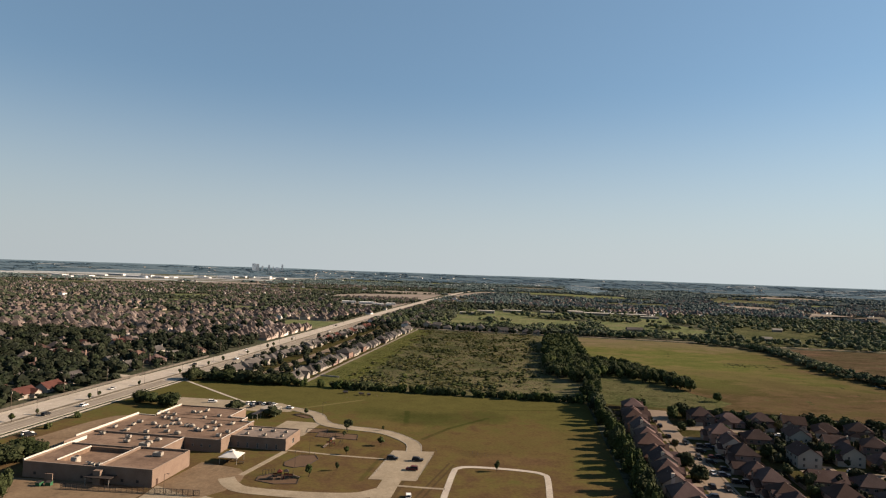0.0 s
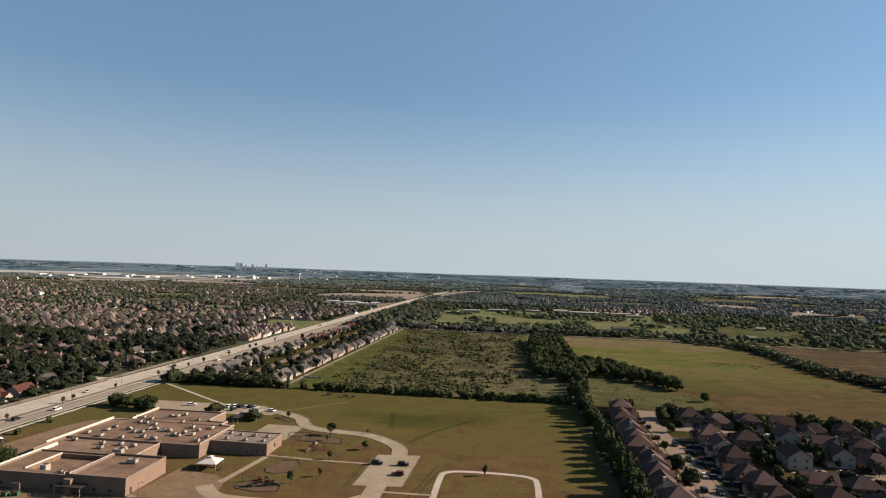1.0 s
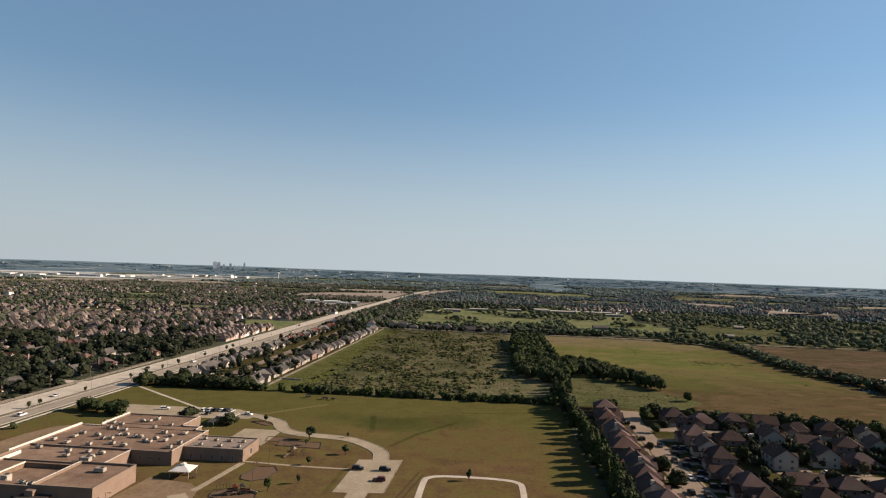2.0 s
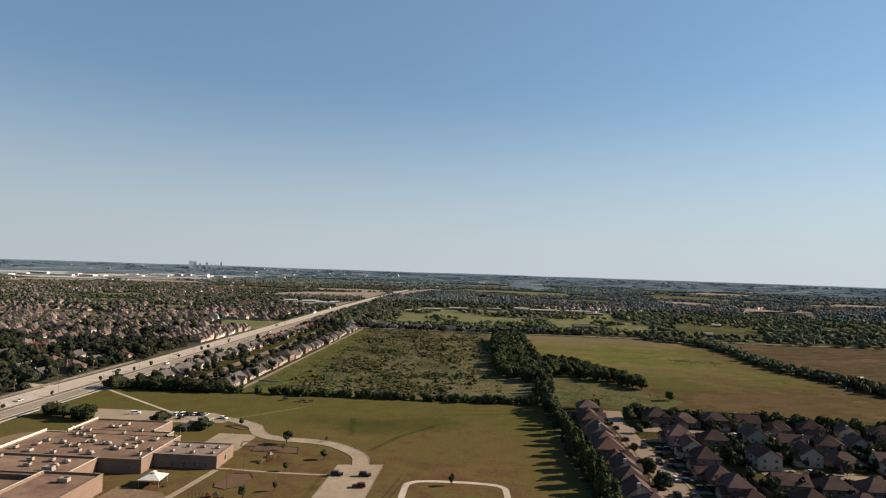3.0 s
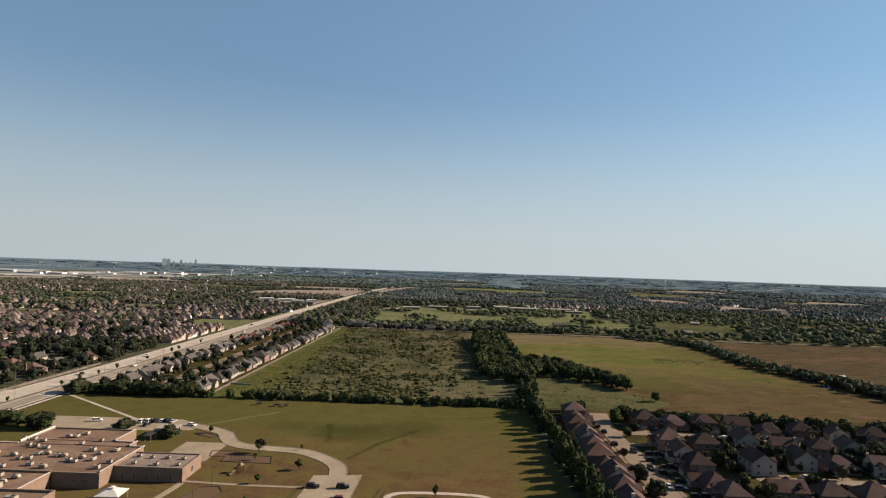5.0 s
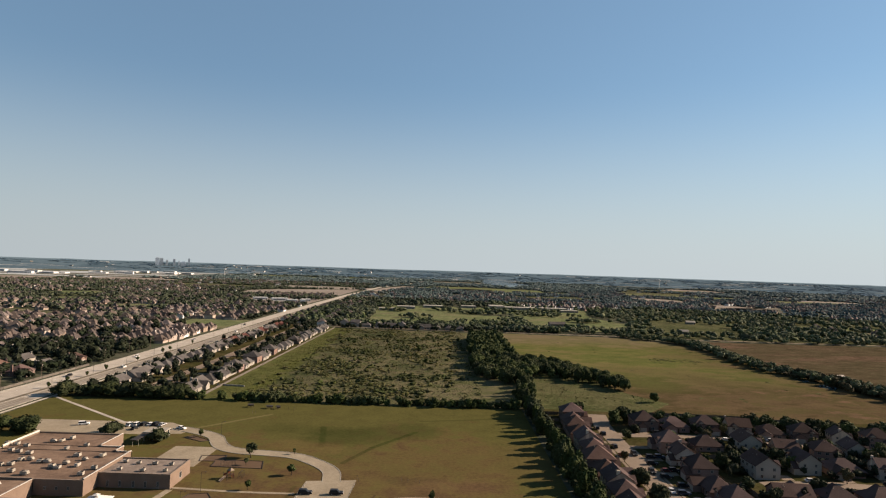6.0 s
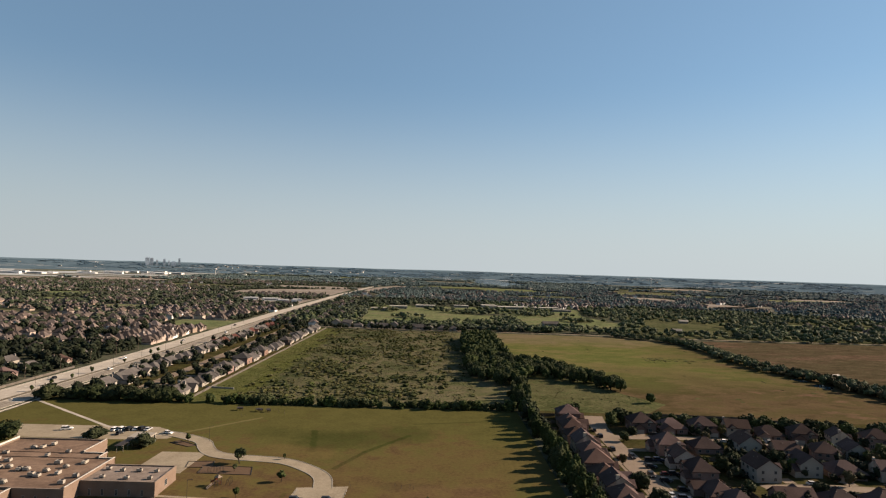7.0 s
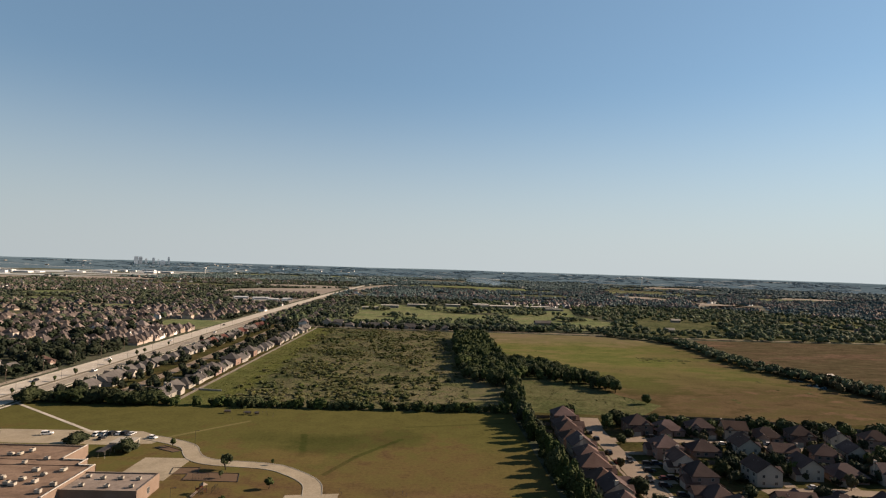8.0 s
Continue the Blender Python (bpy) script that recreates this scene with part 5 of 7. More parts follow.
for a0, a1, b0, b1, z in ((-138.4, -138, 205.5, 224.5, 5.45), (-121.4, -121, 224.9, 257, 5.9), (-127.4, -127, 257, 263, 5.9), (-127, -121, 256.6, 257, 5.6), (-136, -127, 262.6, 263, 5.6), (-181, -172, 256.6, 257, 5.5), (-136.4, -136, 263, 279.6, 6.0)):
    w = part("wall", Geo().box(a0, a1, b0, b1, -0.3, z), M_BRICK, school)
    part("coping", Geo().box(a0 - 0.06, a1 + 0.06, b0 - 0.06, b1 + 0.06, z, z + 0.09), M_CAP, w)
w_wing = block("wall", -121, -95.5, 233.5, 251, 4.85, 5.2, "nes", roofing=M_WINGROOF)
for a0, a1, b0, b1, z in ((-176.4, -176, 181, 214, 6.4), (-181.4, -181, 214, 257, 6.4), (-172.4, -172, 258, 280, 6.3), (-145.9, -145.55, 180.9, 205.2, 6.5)):
    part("parapet", Geo().box(a0, a1, b0, b1, 4.0, z), M_CAP, school, "white painted parapet")
for k in (-117.5, -113.2, -108.5, -104.2, -99.8):
    window(w_wing, k, 233.5, 1.5, 0.9, 2.2, "s")
window(w_wing, -95.5, 242.2, 2.4, 1.8, 2.2, "e")
for k in (-134, -130, -126):
    window(w_mid, k, 224.5, 2.6, 0.9, 1.2, "s")
for k in (211, 215):
    part("door", Geo().box(-138.02, -137.93, k - 0.6, k + 0.6, 0, 2.4), M_DOOR, school)
part("door", Geo().box(-124.44, -124.34, 183.0, 184.2, 0, 2.3), M_DOOR, school)
for k in (-171, -166, -152, -148, -136, -130):
    part("vent_panel", Geo().box(k - 0.5, k + 0.5, 180.42, 180.52, 1.2, 2.2), M_DARKMETAL, school)
part("entry_wall", Geo().box(-163.6, -160.6, 176.5, 176.9, -0.2, 3.4), M_BRICK, school)
part("service_canopy", Geo().box(-148, -138, 176.2, 180.4, 3.2, 3.45), M_DARKMETAL, school)
for k in (-147.6, -138.4):
    part("canopy_post", Geo().tube((k, 176.5, -0.2), (k, 176.5, 3.2), 0.09, 0.09, 8), M_METAL, school)
part("stair_block", Geo().box(-146.0, -143.2, 178.2, 181.0, -0.3, 5.2), M_BRICK, school)


def rooftop_unit(x, y, z, sx, sy, sz, turn):
    t = thing("rooftop_unit", pose(x, y, z, 0, 0, turn), "boxy grey rooftop air handler on gravel roof", "air conditioner", "rooftop units of the school")
    part("curb", Geo().box(-sx / 2 + 0.1, sx / 2 - 0.1, -sy / 2 + 0.1, sy / 2 - 0.1, -0.02, 0.3), M_DARKMETAL, t)
    part("cabinet", Geo().box(-sx / 2, sx / 2, -sy / 2, sy / 2, 0.3, 0.3 + sz), M_METAL, t)
    part("fan_housing", Geo().tube((sx * 0.2, 0, 0.3 + sz), (sx * 0.2, 0, 0.52 + sz), min(sx, sy) * 0.32, min(sx, sy) * 0.3, 12), M_DARKMETAL, t)
    part("intake_hood", Geo().add([(-sx / 2 - 0.45, -sy / 2.4, 0.55), (-sx / 2 - 0.45, sy / 2.4, 0.55), (-sx / 2, sy / 2.4, 0.55), (-sx / 2, -sy / 2.4, 0.55), (-sx / 2, -sy / 2.4, 0.2 + sz), (-sx / 2, sy / 2.4, 0.2 + sz)],
                                  [(0, 1, 2, 3), (0, 4, 5, 1), (0, 3, 4), (1, 5, 2), (3, 2, 5, 4)]), M_METAL, t)


unit_rng = np.random.default_rng(3)
UNITS = [(-173, 262), (-169, 262), (-166, 254), (-162, 252.5), (-157, 251), (-171, 238), (-171, 243), (-163, 241), (-158, 237), (-157, 213), (-160, 218.5), (-152, 219), (-146, 218), (-147, 213), (-164, 260),
         (-147, 242), (-144.5, 242), (-139.5, 237), (-137, 236), (-137, 241), (-138, 250), (-133, 246), (-124, 236.5), (-125, 230), (-129, 251), (-131.5, 239), (-152, 244), (-155, 243.5), (-158, 267), (-155, 268), (-153, 272), (-155, 238), (-158, 228), (-150, 231), (-144, 229),
         (-168, 229), (-174, 221), (-176, 232), (-142, 263), (-147, 258)]
for ux, uy in UNITS:
    rooftop_unit(ux, uy, 5.15, unit_rng.uniform(1.5, 2.4), unit_rng.uniform(1.2, 1.7), unit_rng.uniform(0.8, 1.15), unit_rng.choice((0, 0, 90, 180)))
for ux, uy in ((-117.5, 246), (-112, 244.8), (-106, 244.8), (-99.8, 244.6), (-115.5, 237.6), (-107, 237.2), (-99, 237.4)):
    rooftop_unit(ux, uy, 4.85, unit_rng.uniform(1.3, 1.8), unit_rng.uniform(1.0, 1.3), 0.75, 0)
rooftop_unit(-133, 197.5, 5.6, 3.4, 2.0, 1.3, 0)
rooftop_unit(-146, 208.5, 5.1, 3.6, 2.2, 1.6, 0)
rooftop_unit(-160.5, 188.0, 3.6, 2.4, 2.4, 2.4, 90)
rooftop_unit(-155, 187.4, 3.6, 1.6, 1.4, 1.0, 0)
rooftop_unit(-149, 196.5, 3.6, 1.8, 1.2, 0.6, 0)
for ux, uy in ((-151, 184.5), (-149, 183.4), (-147.5, 184.2)):
    rooftop_unit(ux, uy - 1.0, 5.3, 1.3, 1.1, 0.7, 0)


# ---- things on the school grounds ----
def pavilion(x, y):
    t = thing("pavilion", pose(x, y, 0, 0, 0, 3), "open pavilion with a white hipped canopy on posts", "pavilion")
    a = 4.0
    roof = Geo().add([(-a, -a, 2.7), (a, -a, 2.7), (a, a, 2.7), (-a, a, 2.7), (-a, -a, 2.85), (a, -a, 2.85), (a, a, 2.85), (-a, a, 2.85), (-0.8, -0.8, 4.3), (0.8, -0.8, 4.3), (0.8, 0.8, 4.3), (-0.8, 0.8, 4.3)],
                     [(3, 2, 1, 0), (0, 1, 5, 4), (1, 2, 6, 5), (2, 3, 7, 6), (3, 0, 4, 7), (4, 5, 9, 8), (5, 6, 10, 9), (6, 7, 11, 10), (7, 4, 8, 11), (8, 9, 10, 11)])
    canopy = part("canopy", roof, M_CANVAS, t)
    part("cupola", Geo().hip(-1.0, 1.0, -1.0, 1.0, 4.65, 0.5, 0.1), M_CANVAS, canopy)
    part("cupola_base", Geo().box(-0.7, 0.7, -0.7, 0.7, 4.2, 4.6), M_METAL, canopy)
    for sx in (-1, 1):
        for sy in (-1, 1):
            part("post", Geo().tube((sx * 3.6, sy * 3.6, -0.2), (sx * 3.6, sy * 3.6, 2.75), 0.1, 0.1, 8), M_METAL, t)


pavilion(-111, 214.5)


def picnic_table(x, y, turn):
    t = thing("picnic_table", pose(x, y, 0.08, 0, 0, turn), "dark picnic table with benches under the pavilion", "table", "picnic tables")
    part("tabletop", Geo().box(-0.9, 0.9, -0.38, 0.38, 0.70, 0.75), M_DARKMETAL, t)
    for s in (-1, 1):
        part("bench", Geo().box(-0.9, 0.9, s * 0.75 - 0.13, s * 0.75 + 0.13, 0.42, 0.46), M_DARKMETAL, t)
        part("leg", Geo().box(s * 0.6 - 0.04, s * 0.6 + 0.04, -0.8, 0.8, 0.36, 0.42).box(s * 0.6 - 0.04, s * 0.6 + 0.04, -0.3, 0.3, -0.08, 0.72), M_DARKMETAL, t)


for px, py in ((-112.5, 213), (-109.5, 215.5), (-112.5, 216.5), (-106, 213)):
    picnic_table(px, py, 15)


def edging(name, pts, label):
    """A closed border of dark timbers round a bed of mulch."""
    slab("mulch_bed", pts, -0.3, 0.07, M_MULCH, "brown wood mulch of a play area", "mulch")
    t = thing("play_border", pose(0, 0, 0), label, "border", "borders of the play areas")
    n = len(pts)
    for i in range(n):
        (x0, y0), (x1, y1) = pts[i], pts[(i + 1) % n]
        d = Vector((x1 - x0, y1 - y0, 0))
        part("timber", Geo().box(0, d.length, -0.09, 0.09, -0.1, 0.24), M_DARKMETAL, t, at=pose(x0, y0, 0, 0, 0, math.degrees(math.atan2(d.y, d.x))))


edging("play", [(-93, 200), (-92, 195.6), (-84, 193.6), (-76, 195.8), (-77, 200.5), (-84, 204), (-90, 204)], "dark timber border round a mulched playground")
edging("play", [(-90, 219), (-88.5, 214.5), (-84, 213), (-79.5, 216.5), (-78, 226), (-81, 231), (-87, 229.5)], "dark timber border round a mulched play circle")
edging("play", [(-99, 272), (-97.5, 265), (-91, 265.5), (-90.5, 258.8), (-70, 258), (-72, 267), (-88, 267.5), (-89, 273)], "dark timber border round a mulched play area")
edging("play", [(-117, 297), (-107, 291.5), (-104, 294), (-114, 300.5)], "dark timber border of a planted bed")


def play_structure(x, y, turn, roof_mat, label):
    t = thing("play_structure", pose(x, y, 0, 0, 0, turn), label, "playground")
    for sx in (-1.6, 0, 1.6):
        for sy in (-0.9, 0.9):
            part("post", Geo().tube((sx, sy, -0.2), (sx, sy, 2.9), 0.08, 0.08, 8), M_DARKMETAL, t)
    for k, z in ((-0.8, 1.2), (0.8, 1.5)):
        part("deck", Geo().box(k - 0.78, k + 0.78, -0.9, 0.9, z, z + 0.1), M_DOOR, t)
        part("guard", Geo().box(k - 0.7, k + 0.7, 0.86, 0.94, z + 0.3, z + 1.0), M_PLAYRED, t)
    part("roof", Geo().hip(-0.1, 1.9, -1.1, 1.1, 3.0, 0.9, 0.08), roof_mat, t)
    part("slide", Geo().add([(-1.6, -0.35, 1.25), (-1.6, 0.35, 1.25), (-4.2, 0.35, 0.25), (-4.2, -0.35, 0.25), (-1.6, -0.35, 1.15), (-1.6, 0.35, 1.15), (-4.2, 0.35, 0.1), (-4.2, -0.35, 0.1), (-1.6, -0.45, 1.6), (-4.2, -0.45, 0.5), (-1.6, 0.45, 1.6), (-4.2, 0.45, 0.5)],
                            [(0, 1, 2, 3), (7, 6, 5, 4), (0, 3, 9, 8), (1, 10, 11, 2), (0, 4, 5, 1), (3, 2, 6, 7)]), M_TANCAP, t)
    part("ladder", Geo().box(1.7, 1.9, -0.5, -0.42, 0, 1.6).box(1.7, 1.9, 0.42, 0.5, 0, 1.6).box(1.72, 1.88, -0.45, 0.45, 0.4, 0.46).box(1.72, 1.88, -0.45, 0.45, 0.8, 0.86).box(1.72, 1.88, -0.45, 0.45, 1.2, 1.26), M_PLAYRED, t)


play_structure(-85, 199, 20, M_PLAYRED, "red and dark play structure on mulch")
play_structure(-81, 200.5, 200, M_DARKMETAL, "dark play structure with a pale slide")
play_structure(-79, 246, 60, M_TANCAP, "play structure with a tan roof on the lawn")


def climbing_frame(x, y, turn, n=5):
    t = thing("climbing_frame", pose(x, y, 0, 0, 0, turn), "thin metal climbing frame on mulch", "playground")
    for i in range(n):
        part("arch", Geo().tube((i * 1.1, -0.8, -0.1), (i * 1.1, -0.5, 2.1), 0.05, 0.05, 6).tube((i * 1.1, 0.8, -0.1), (i * 1.1, 0.5, 2.1), 0.05, 0.05, 6).tube((i * 1.1, -0.5, 2.1), (i * 1.1, 0.5, 2.1), 0.05, 0.05, 6), M_DARKMETAL, t)
    part("bar", Geo().tube((0, 0, 2.1), (n * 1.1 - 1.1, 0, 2.1), 0.05, 0.05, 6), M_DARKMETAL, t)


climbing_frame(-92, 202, 30)
climbing_frame(-75, 246.5, 90, 4)
climbing_frame(-87, 260.5, 0, 6)


def light_pole(x, y, high, label="slim grey lamp post on the school grounds"):
    t = thing("lamp_post", pose(x, y, 0), label, "lamp post", "lamp posts")
    part("pole", Geo().tube((0, 0, -0.2), (0, 0, high), 0.07, 0.05, 8), M_DARKMETAL, t)
    part("arm", Geo().tube((0, 0, high - 0.1), (1.3, 0, high + 0.1), 0.05, 0.04, 6), M_DARKMETAL, t)
    part("lamp_head", Geo().box(1.1, 1.8, -0.15, 0.15, high + 0.02, high + 0.16), M_DARKMETAL, t)


for lx, ly in ((-84, 232), (-83.5, 213.5), (-117, 176), (-101, 300)):
    light_pole(lx, ly, 7.0)
for i in range(14):
    light_pole(-239.5, 215 + i * 45, 9.0, "tall grey street lamp on the road median")


def utility_pole(x, y):
    t = thing("utility_pole", pose(x, y, 0), "weathered wooden utility pole with cross arms", "utility pole", "utility poles along the road")
    part("pole", Geo().tube((0, 0, -0.3), (0, 0, 11), 0.17, 0.11, 8), M_WOODPOLE, t)
    for z in (10.3, 9.4):
        part("cross_arm", Geo().box(-1.3, 1.3, -0.07, 0.07, z, z + 0.15), M_WOODPOLE, t)
    part("transformer", Geo().tube((0.35, 0, 8.0), (0.35, 0, 8.9), 0.22, 0.22, 10), M_METAL, t)


for i in range(10):
    utility_pole(-263.5, 232 + i * 38)
for tx, ty in ((-241, 262), (-241, 246), (-240.6, 300), (-240.6, 308), (-240, 345), (-239.5, 392), (-239.2, 410), (-239, 432), (-238.6, 455), (-238.5, 500), (-239, 545), (-239.4, 560), (-239.8, 610)):
    plant("young", tx, ty, tree_rng.uniform(3.0, 4.6), "small trees of the median")


screen = thing("screen_wall", pose(0, 0, 0), "long low weathered screen wall beside the road", "wall")
for i in range(30):
    part("wall_panel", Geo().box(-262.2, -261.9, 205 + i * 9.0, 205 + i * 9.0 + 8.6, -0.2, 1.5), M_FENCE, screen)
    part("pier", Geo().box(-262.35, -261.75, 205 + i * 9.0 - 0.4, 205 + i * 9.0, -0.2, 1.7), M_FENCE, screen)


def service_fence():
    """The dark railing before the school."""
    a, b = Vector((-154, 172.5, 0)), Vector((-104, 176.5, 0))
    d = b - a
    t = thing("yard_railing", Matrix.Translation(a) @ pose(0, 0, 0, 0, 0, math.degrees(math.atan2(d.y, d.x))), "long dark metal railing before the school", "railing")
    n = 25
    for k in range(n + 1):
        x = k * d.length / n
        part("post", Geo().box(x - 0.06, x + 0.06, -0.06, 0.06, -0.2, 2.2), M_DARKMETAL, t)
    for z in (0.2, 2.05):
        part("rail", Geo().box(0, d.length, -0.05, 0.05, z, z + 0.1), M_DARKMETAL, t)
    g = Geo()
    for k in range(int(d.length / 0.25)):
        g.box(k * 0.25, k * 0.25 + 0.06, -0.02, 0.02, 0.3, 2.05)
    part("picket_panel", g, M_DARKMETAL, t)


service_fence()


def dumpster(x, y, turn):
    t = thing("dumpster", pose(x, y, 0.06, 0, 0, turn), "green steel dumpster with a dark lid", "dumpster")
    part("bin", Geo().add([(-1.0, -0.7, 0.1), (1.0, -0.7, 0.1), (1.0, 0.6, 0.1), (-1.0, 0.6, 0.1), (-1.0, -0.9, 1.2), (1.0, -0.9, 1.2), (1.0, 0.8, 1.5), (-1.0, 0.8, 1.5)], [(3, 2, 1, 0), (4, 5, 6, 7), (0, 1, 5, 4), (1, 2, 6, 5), (2, 3, 7, 6), (3, 0, 4, 7)]), M_GREENBIN, t)
    part("lid", Geo().add([(-1.02, -0.95, 1.22), (1.02, -0.95, 1.22), (1.02, 0.82, 1.52), (-1.02, 0.82, 1.52), (-1.02, -0.95, 1.28), (1.02, -0.95, 1.28), (1.02, 0.82, 1.6), (-1.02, 0.82, 1.6)], [(3, 2, 1, 0), (4, 5, 6, 7), (0, 1, 5, 4), (1, 2, 6, 5), (2, 3, 7, 6), (3, 0, 4, 7)]), M_DARKMETAL, t)
    for s in (-1, 1):
        part("fork_pocket", Geo().box(s * 1.0 - 0.08, s * 1.0 + 0.08, -0.5, 0.5, 0.7, 0.9), M_GREENBIN, t)


dumpster(-160, 174.5, 5)
dumpster(-163, 173.5, -8)


def entrance_canopy():
    t = thing("entrance_canopy", pose(0, 0, 0), "pale flat entrance canopy on columns", "canopy")
    part("roof", Geo().box(-133, -124, 290.5, 299, 3.4, 3.8), M_METAL, t)
    part("walkway_roof", Geo().box(-133, -130, 279.6, 290.5, 3.1, 3.35), M_DARKMETAL, t)
    for x in (-132.4, -128.5, -124.6):
        for y in (291, 298.5):
            part("column", Geo().box(x - 0.25, x + 0.25, y - 0.25, y + 0.25, -0.2, 3.4), M_TRIM, t)
    for y in (281.5, 285.5, 289.3):
        for x in (-132.8, -130.2):
            part("post", Geo().tube((x, y, -0.2), (x, y, 3.1), 0.07, 0.07, 6), M_METAL, t)


entrance_canopy()


def small_marker(x, y, label="small dark post on the lawn"):
    t = thing("marker_post", pose(x, y, 0), label, "post", "posts on the lawn")
    part("post", Geo().tube((0, 0, -0.1), (0, 0, 1.1), 0.06, 0.06, 6), M_WOODPOLE, t)
    part("cap", Geo().box(-0.12, 0.12, -0.12, 0.12, 1.1, 1.18), M_DARKMETAL, t)


for mx, my in ((-7.5, 247), (-9, 249), (-12, 248), (-14.5, 249.5), (-31.5, 250.5), (-30.5, 247)):
    small_marker(mx, my)


def bench_shelter(x, y, turn, w):
    """A low dark shelter over benches beside the ball field."""
    t = thing("bench_shelter", pose(x, y, 0, 0, 0, turn), "low dark shelter over benches on the lawn", "shelter", "shelters on the lawn")
    for k in (-1, 0, 1):
        for s in (-0.9, 0.9):
            part("post", Geo().tube((k * w / 2.1, s, -0.2), (k * w / 2.1, s, 1.5 + 0.1 * s), 0.07, 0.07, 6), M_DARKMETAL, t)
    part("roof", Geo().add([(-w / 2, -1.2, 1.4), (w / 2, -1.2, 1.4), (w / 2, 1.2, 1.65), (-w / 2, 1.2, 1.65), (-w / 2, -1.2, 1.47), (w / 2, -1.2, 1.47), (w / 2, 1.2, 1.72), (-w / 2, 1.2, 1.72)], [(3, 2, 1, 0), (4, 5, 6, 7), (0, 1, 5, 4), (1, 2, 6, 5), (2, 3, 7, 6), (3, 0, 4, 7)]), M_DARKMETAL, t)
    part("back_panel", Geo().box(-w / 2.1, w / 2.1, 0.9, 0.96, 0.5, 1.1), M_DARKMETAL, t)
    part("bench", Geo().box(-w / 2.3, w / 2.3, 0.3, 0.7, 0.4, 0.46), M_WOODPOLE, t)


bench_shelter(-106, 360, 6, 3.2)
bench_shelter(-95, 358, -5, 3.6)
bench_shelter(-90, 357.5, -8, 2.2)
for mx, my in ((-84, 357), (-81, 357.5), (-80, 352), (-99, 346), (-101, 347), (-88, 362), (-86, 362)):
    small_marker(mx, my)


# ---- vehicles ----
def build_car(tall):
    """A parked car; the front looks to +x."""
    t = thing("car", pose(0, 0, -60), "car", "car", "cars")
    L, W, H = (4.9, 1.95, 1.8) if tall else (4.6, 1.82, 1.45)
    hood = H * 0.55
    prof = [(-L / 2, 0.35), (L / 2, 0.35), (L / 2 + 0.03, hood * 0.8), (L / 2 - 0.15, hood), (L * 0.22, hood + 0.05), (-L * 0.46 if tall else -L * 0.34, hood + 0.05), (-L / 2, hood)]
    n = len(prof)
    g = Geo().add([(x, -W / 2, z) for x, z in prof] + [(x, W / 2, z) for x, z in prof], [tuple(range(n))[::-1], tuple(range(n, 2 * n))] + [(i, (i + 1) % n, n + (i + 1) % n, n + i) for i in range(n)])
    body = part("body", g, CAR_PAINTS[0], t)
    x0, x1 = (-L * 0.47, L * 0.22) if tall else (-L * 0.35, L * 0.22)
    zt = H
    cab = [(x0, -W / 2 + 0.05, hood + 0.04), (x1, -W / 2 + 0.05, hood + 0.04), (x1, W / 2 - 0.05, hood + 0.04), (x0, W / 2 - 0.05, hood + 0.04),
           (x0 + 0.2, -W / 2 + 0.2, zt - 0.06), (x1 - 0.75, -W / 2 + 0.2, zt - 0.06), (x1 - 0.75, W / 2 - 0.2, zt - 0.06), (x0 + 0.2, W / 2 - 0.2, zt - 0.06)]
    part("cabin_glass", Geo().add(cab, [(3, 2, 1, 0), (4, 5, 6, 7), (0, 1, 5, 4), (1, 2, 6, 5), (2, 3, 7, 6), (3, 0, 4, 7)]), M_CARGLASS, t)
    part("car_roof", Geo().box(x0 + 0.18, x1 - 0.72, -W / 2 + 0.18, W / 2 - 0.18, zt - 0.06, zt), CAR_PAINTS[0], t)
    for sx in (-0.3, 0.3):
        for sy in (-1, 1):
            wh = part("wheel", Geo().tube((sx * L, sy * (W / 2 - 0.2), 0.34), (sx * L, sy * (W / 2 + 0.01), 0.34), 0.34, 0.34, 14), M_TYRE, t)
            part("rim", Geo().tube((sx * L, sy * (W / 2 + 0.005), 0.34), (sx * L, sy * (W / 2 + 0.025), 0.34), 0.2, 0.18, 10), M_METAL, wh)
    for sy in (-1, 1):
        part("headlight", Geo().box(L / 2 - 0.05, L / 2 + 0.05, sy * W * 0.36 - 0.18, sy * W * 0.36 + 0.18, hood * 0.72, hood * 0.9), M_PAINT, t)
        part("tail_light", Geo().box(-L / 2 - 0.03, -L / 2 + 0.04, sy * W * 0.38 - 0.12, sy * W * 0.38 + 0.12, hood * 0.7, hood * 0.92), M_PLAYRED, t)
    return t


PAINT_WORDS = ("black", "white", "silver", "dark red", "dark blue")
CARS = {}


def park(x, y, z, turn, paint, tall=True, where="parked on pale concrete"):
    """A car of a given paint; the first of each kind is built, the rest are copies."""
    key = (paint, tall)
    m = pose(x, y, z, 0, 0, turn)
    word = "SUV" if tall else "sedan"
    if key in CARS:
        c = copy_thing(CARS[key], m)
    else:
        c = CARS[key] = build_car(tall)
        for o in c.children:
            if o.name.split(".")[0] in ("body", "car_roof"):
                o.data.materials[0] = CAR_PAINTS[paint]
        c.matrix_basis = m
    tagged(c, f"{PAINT_WORDS[paint]} {word} {where}", "car")


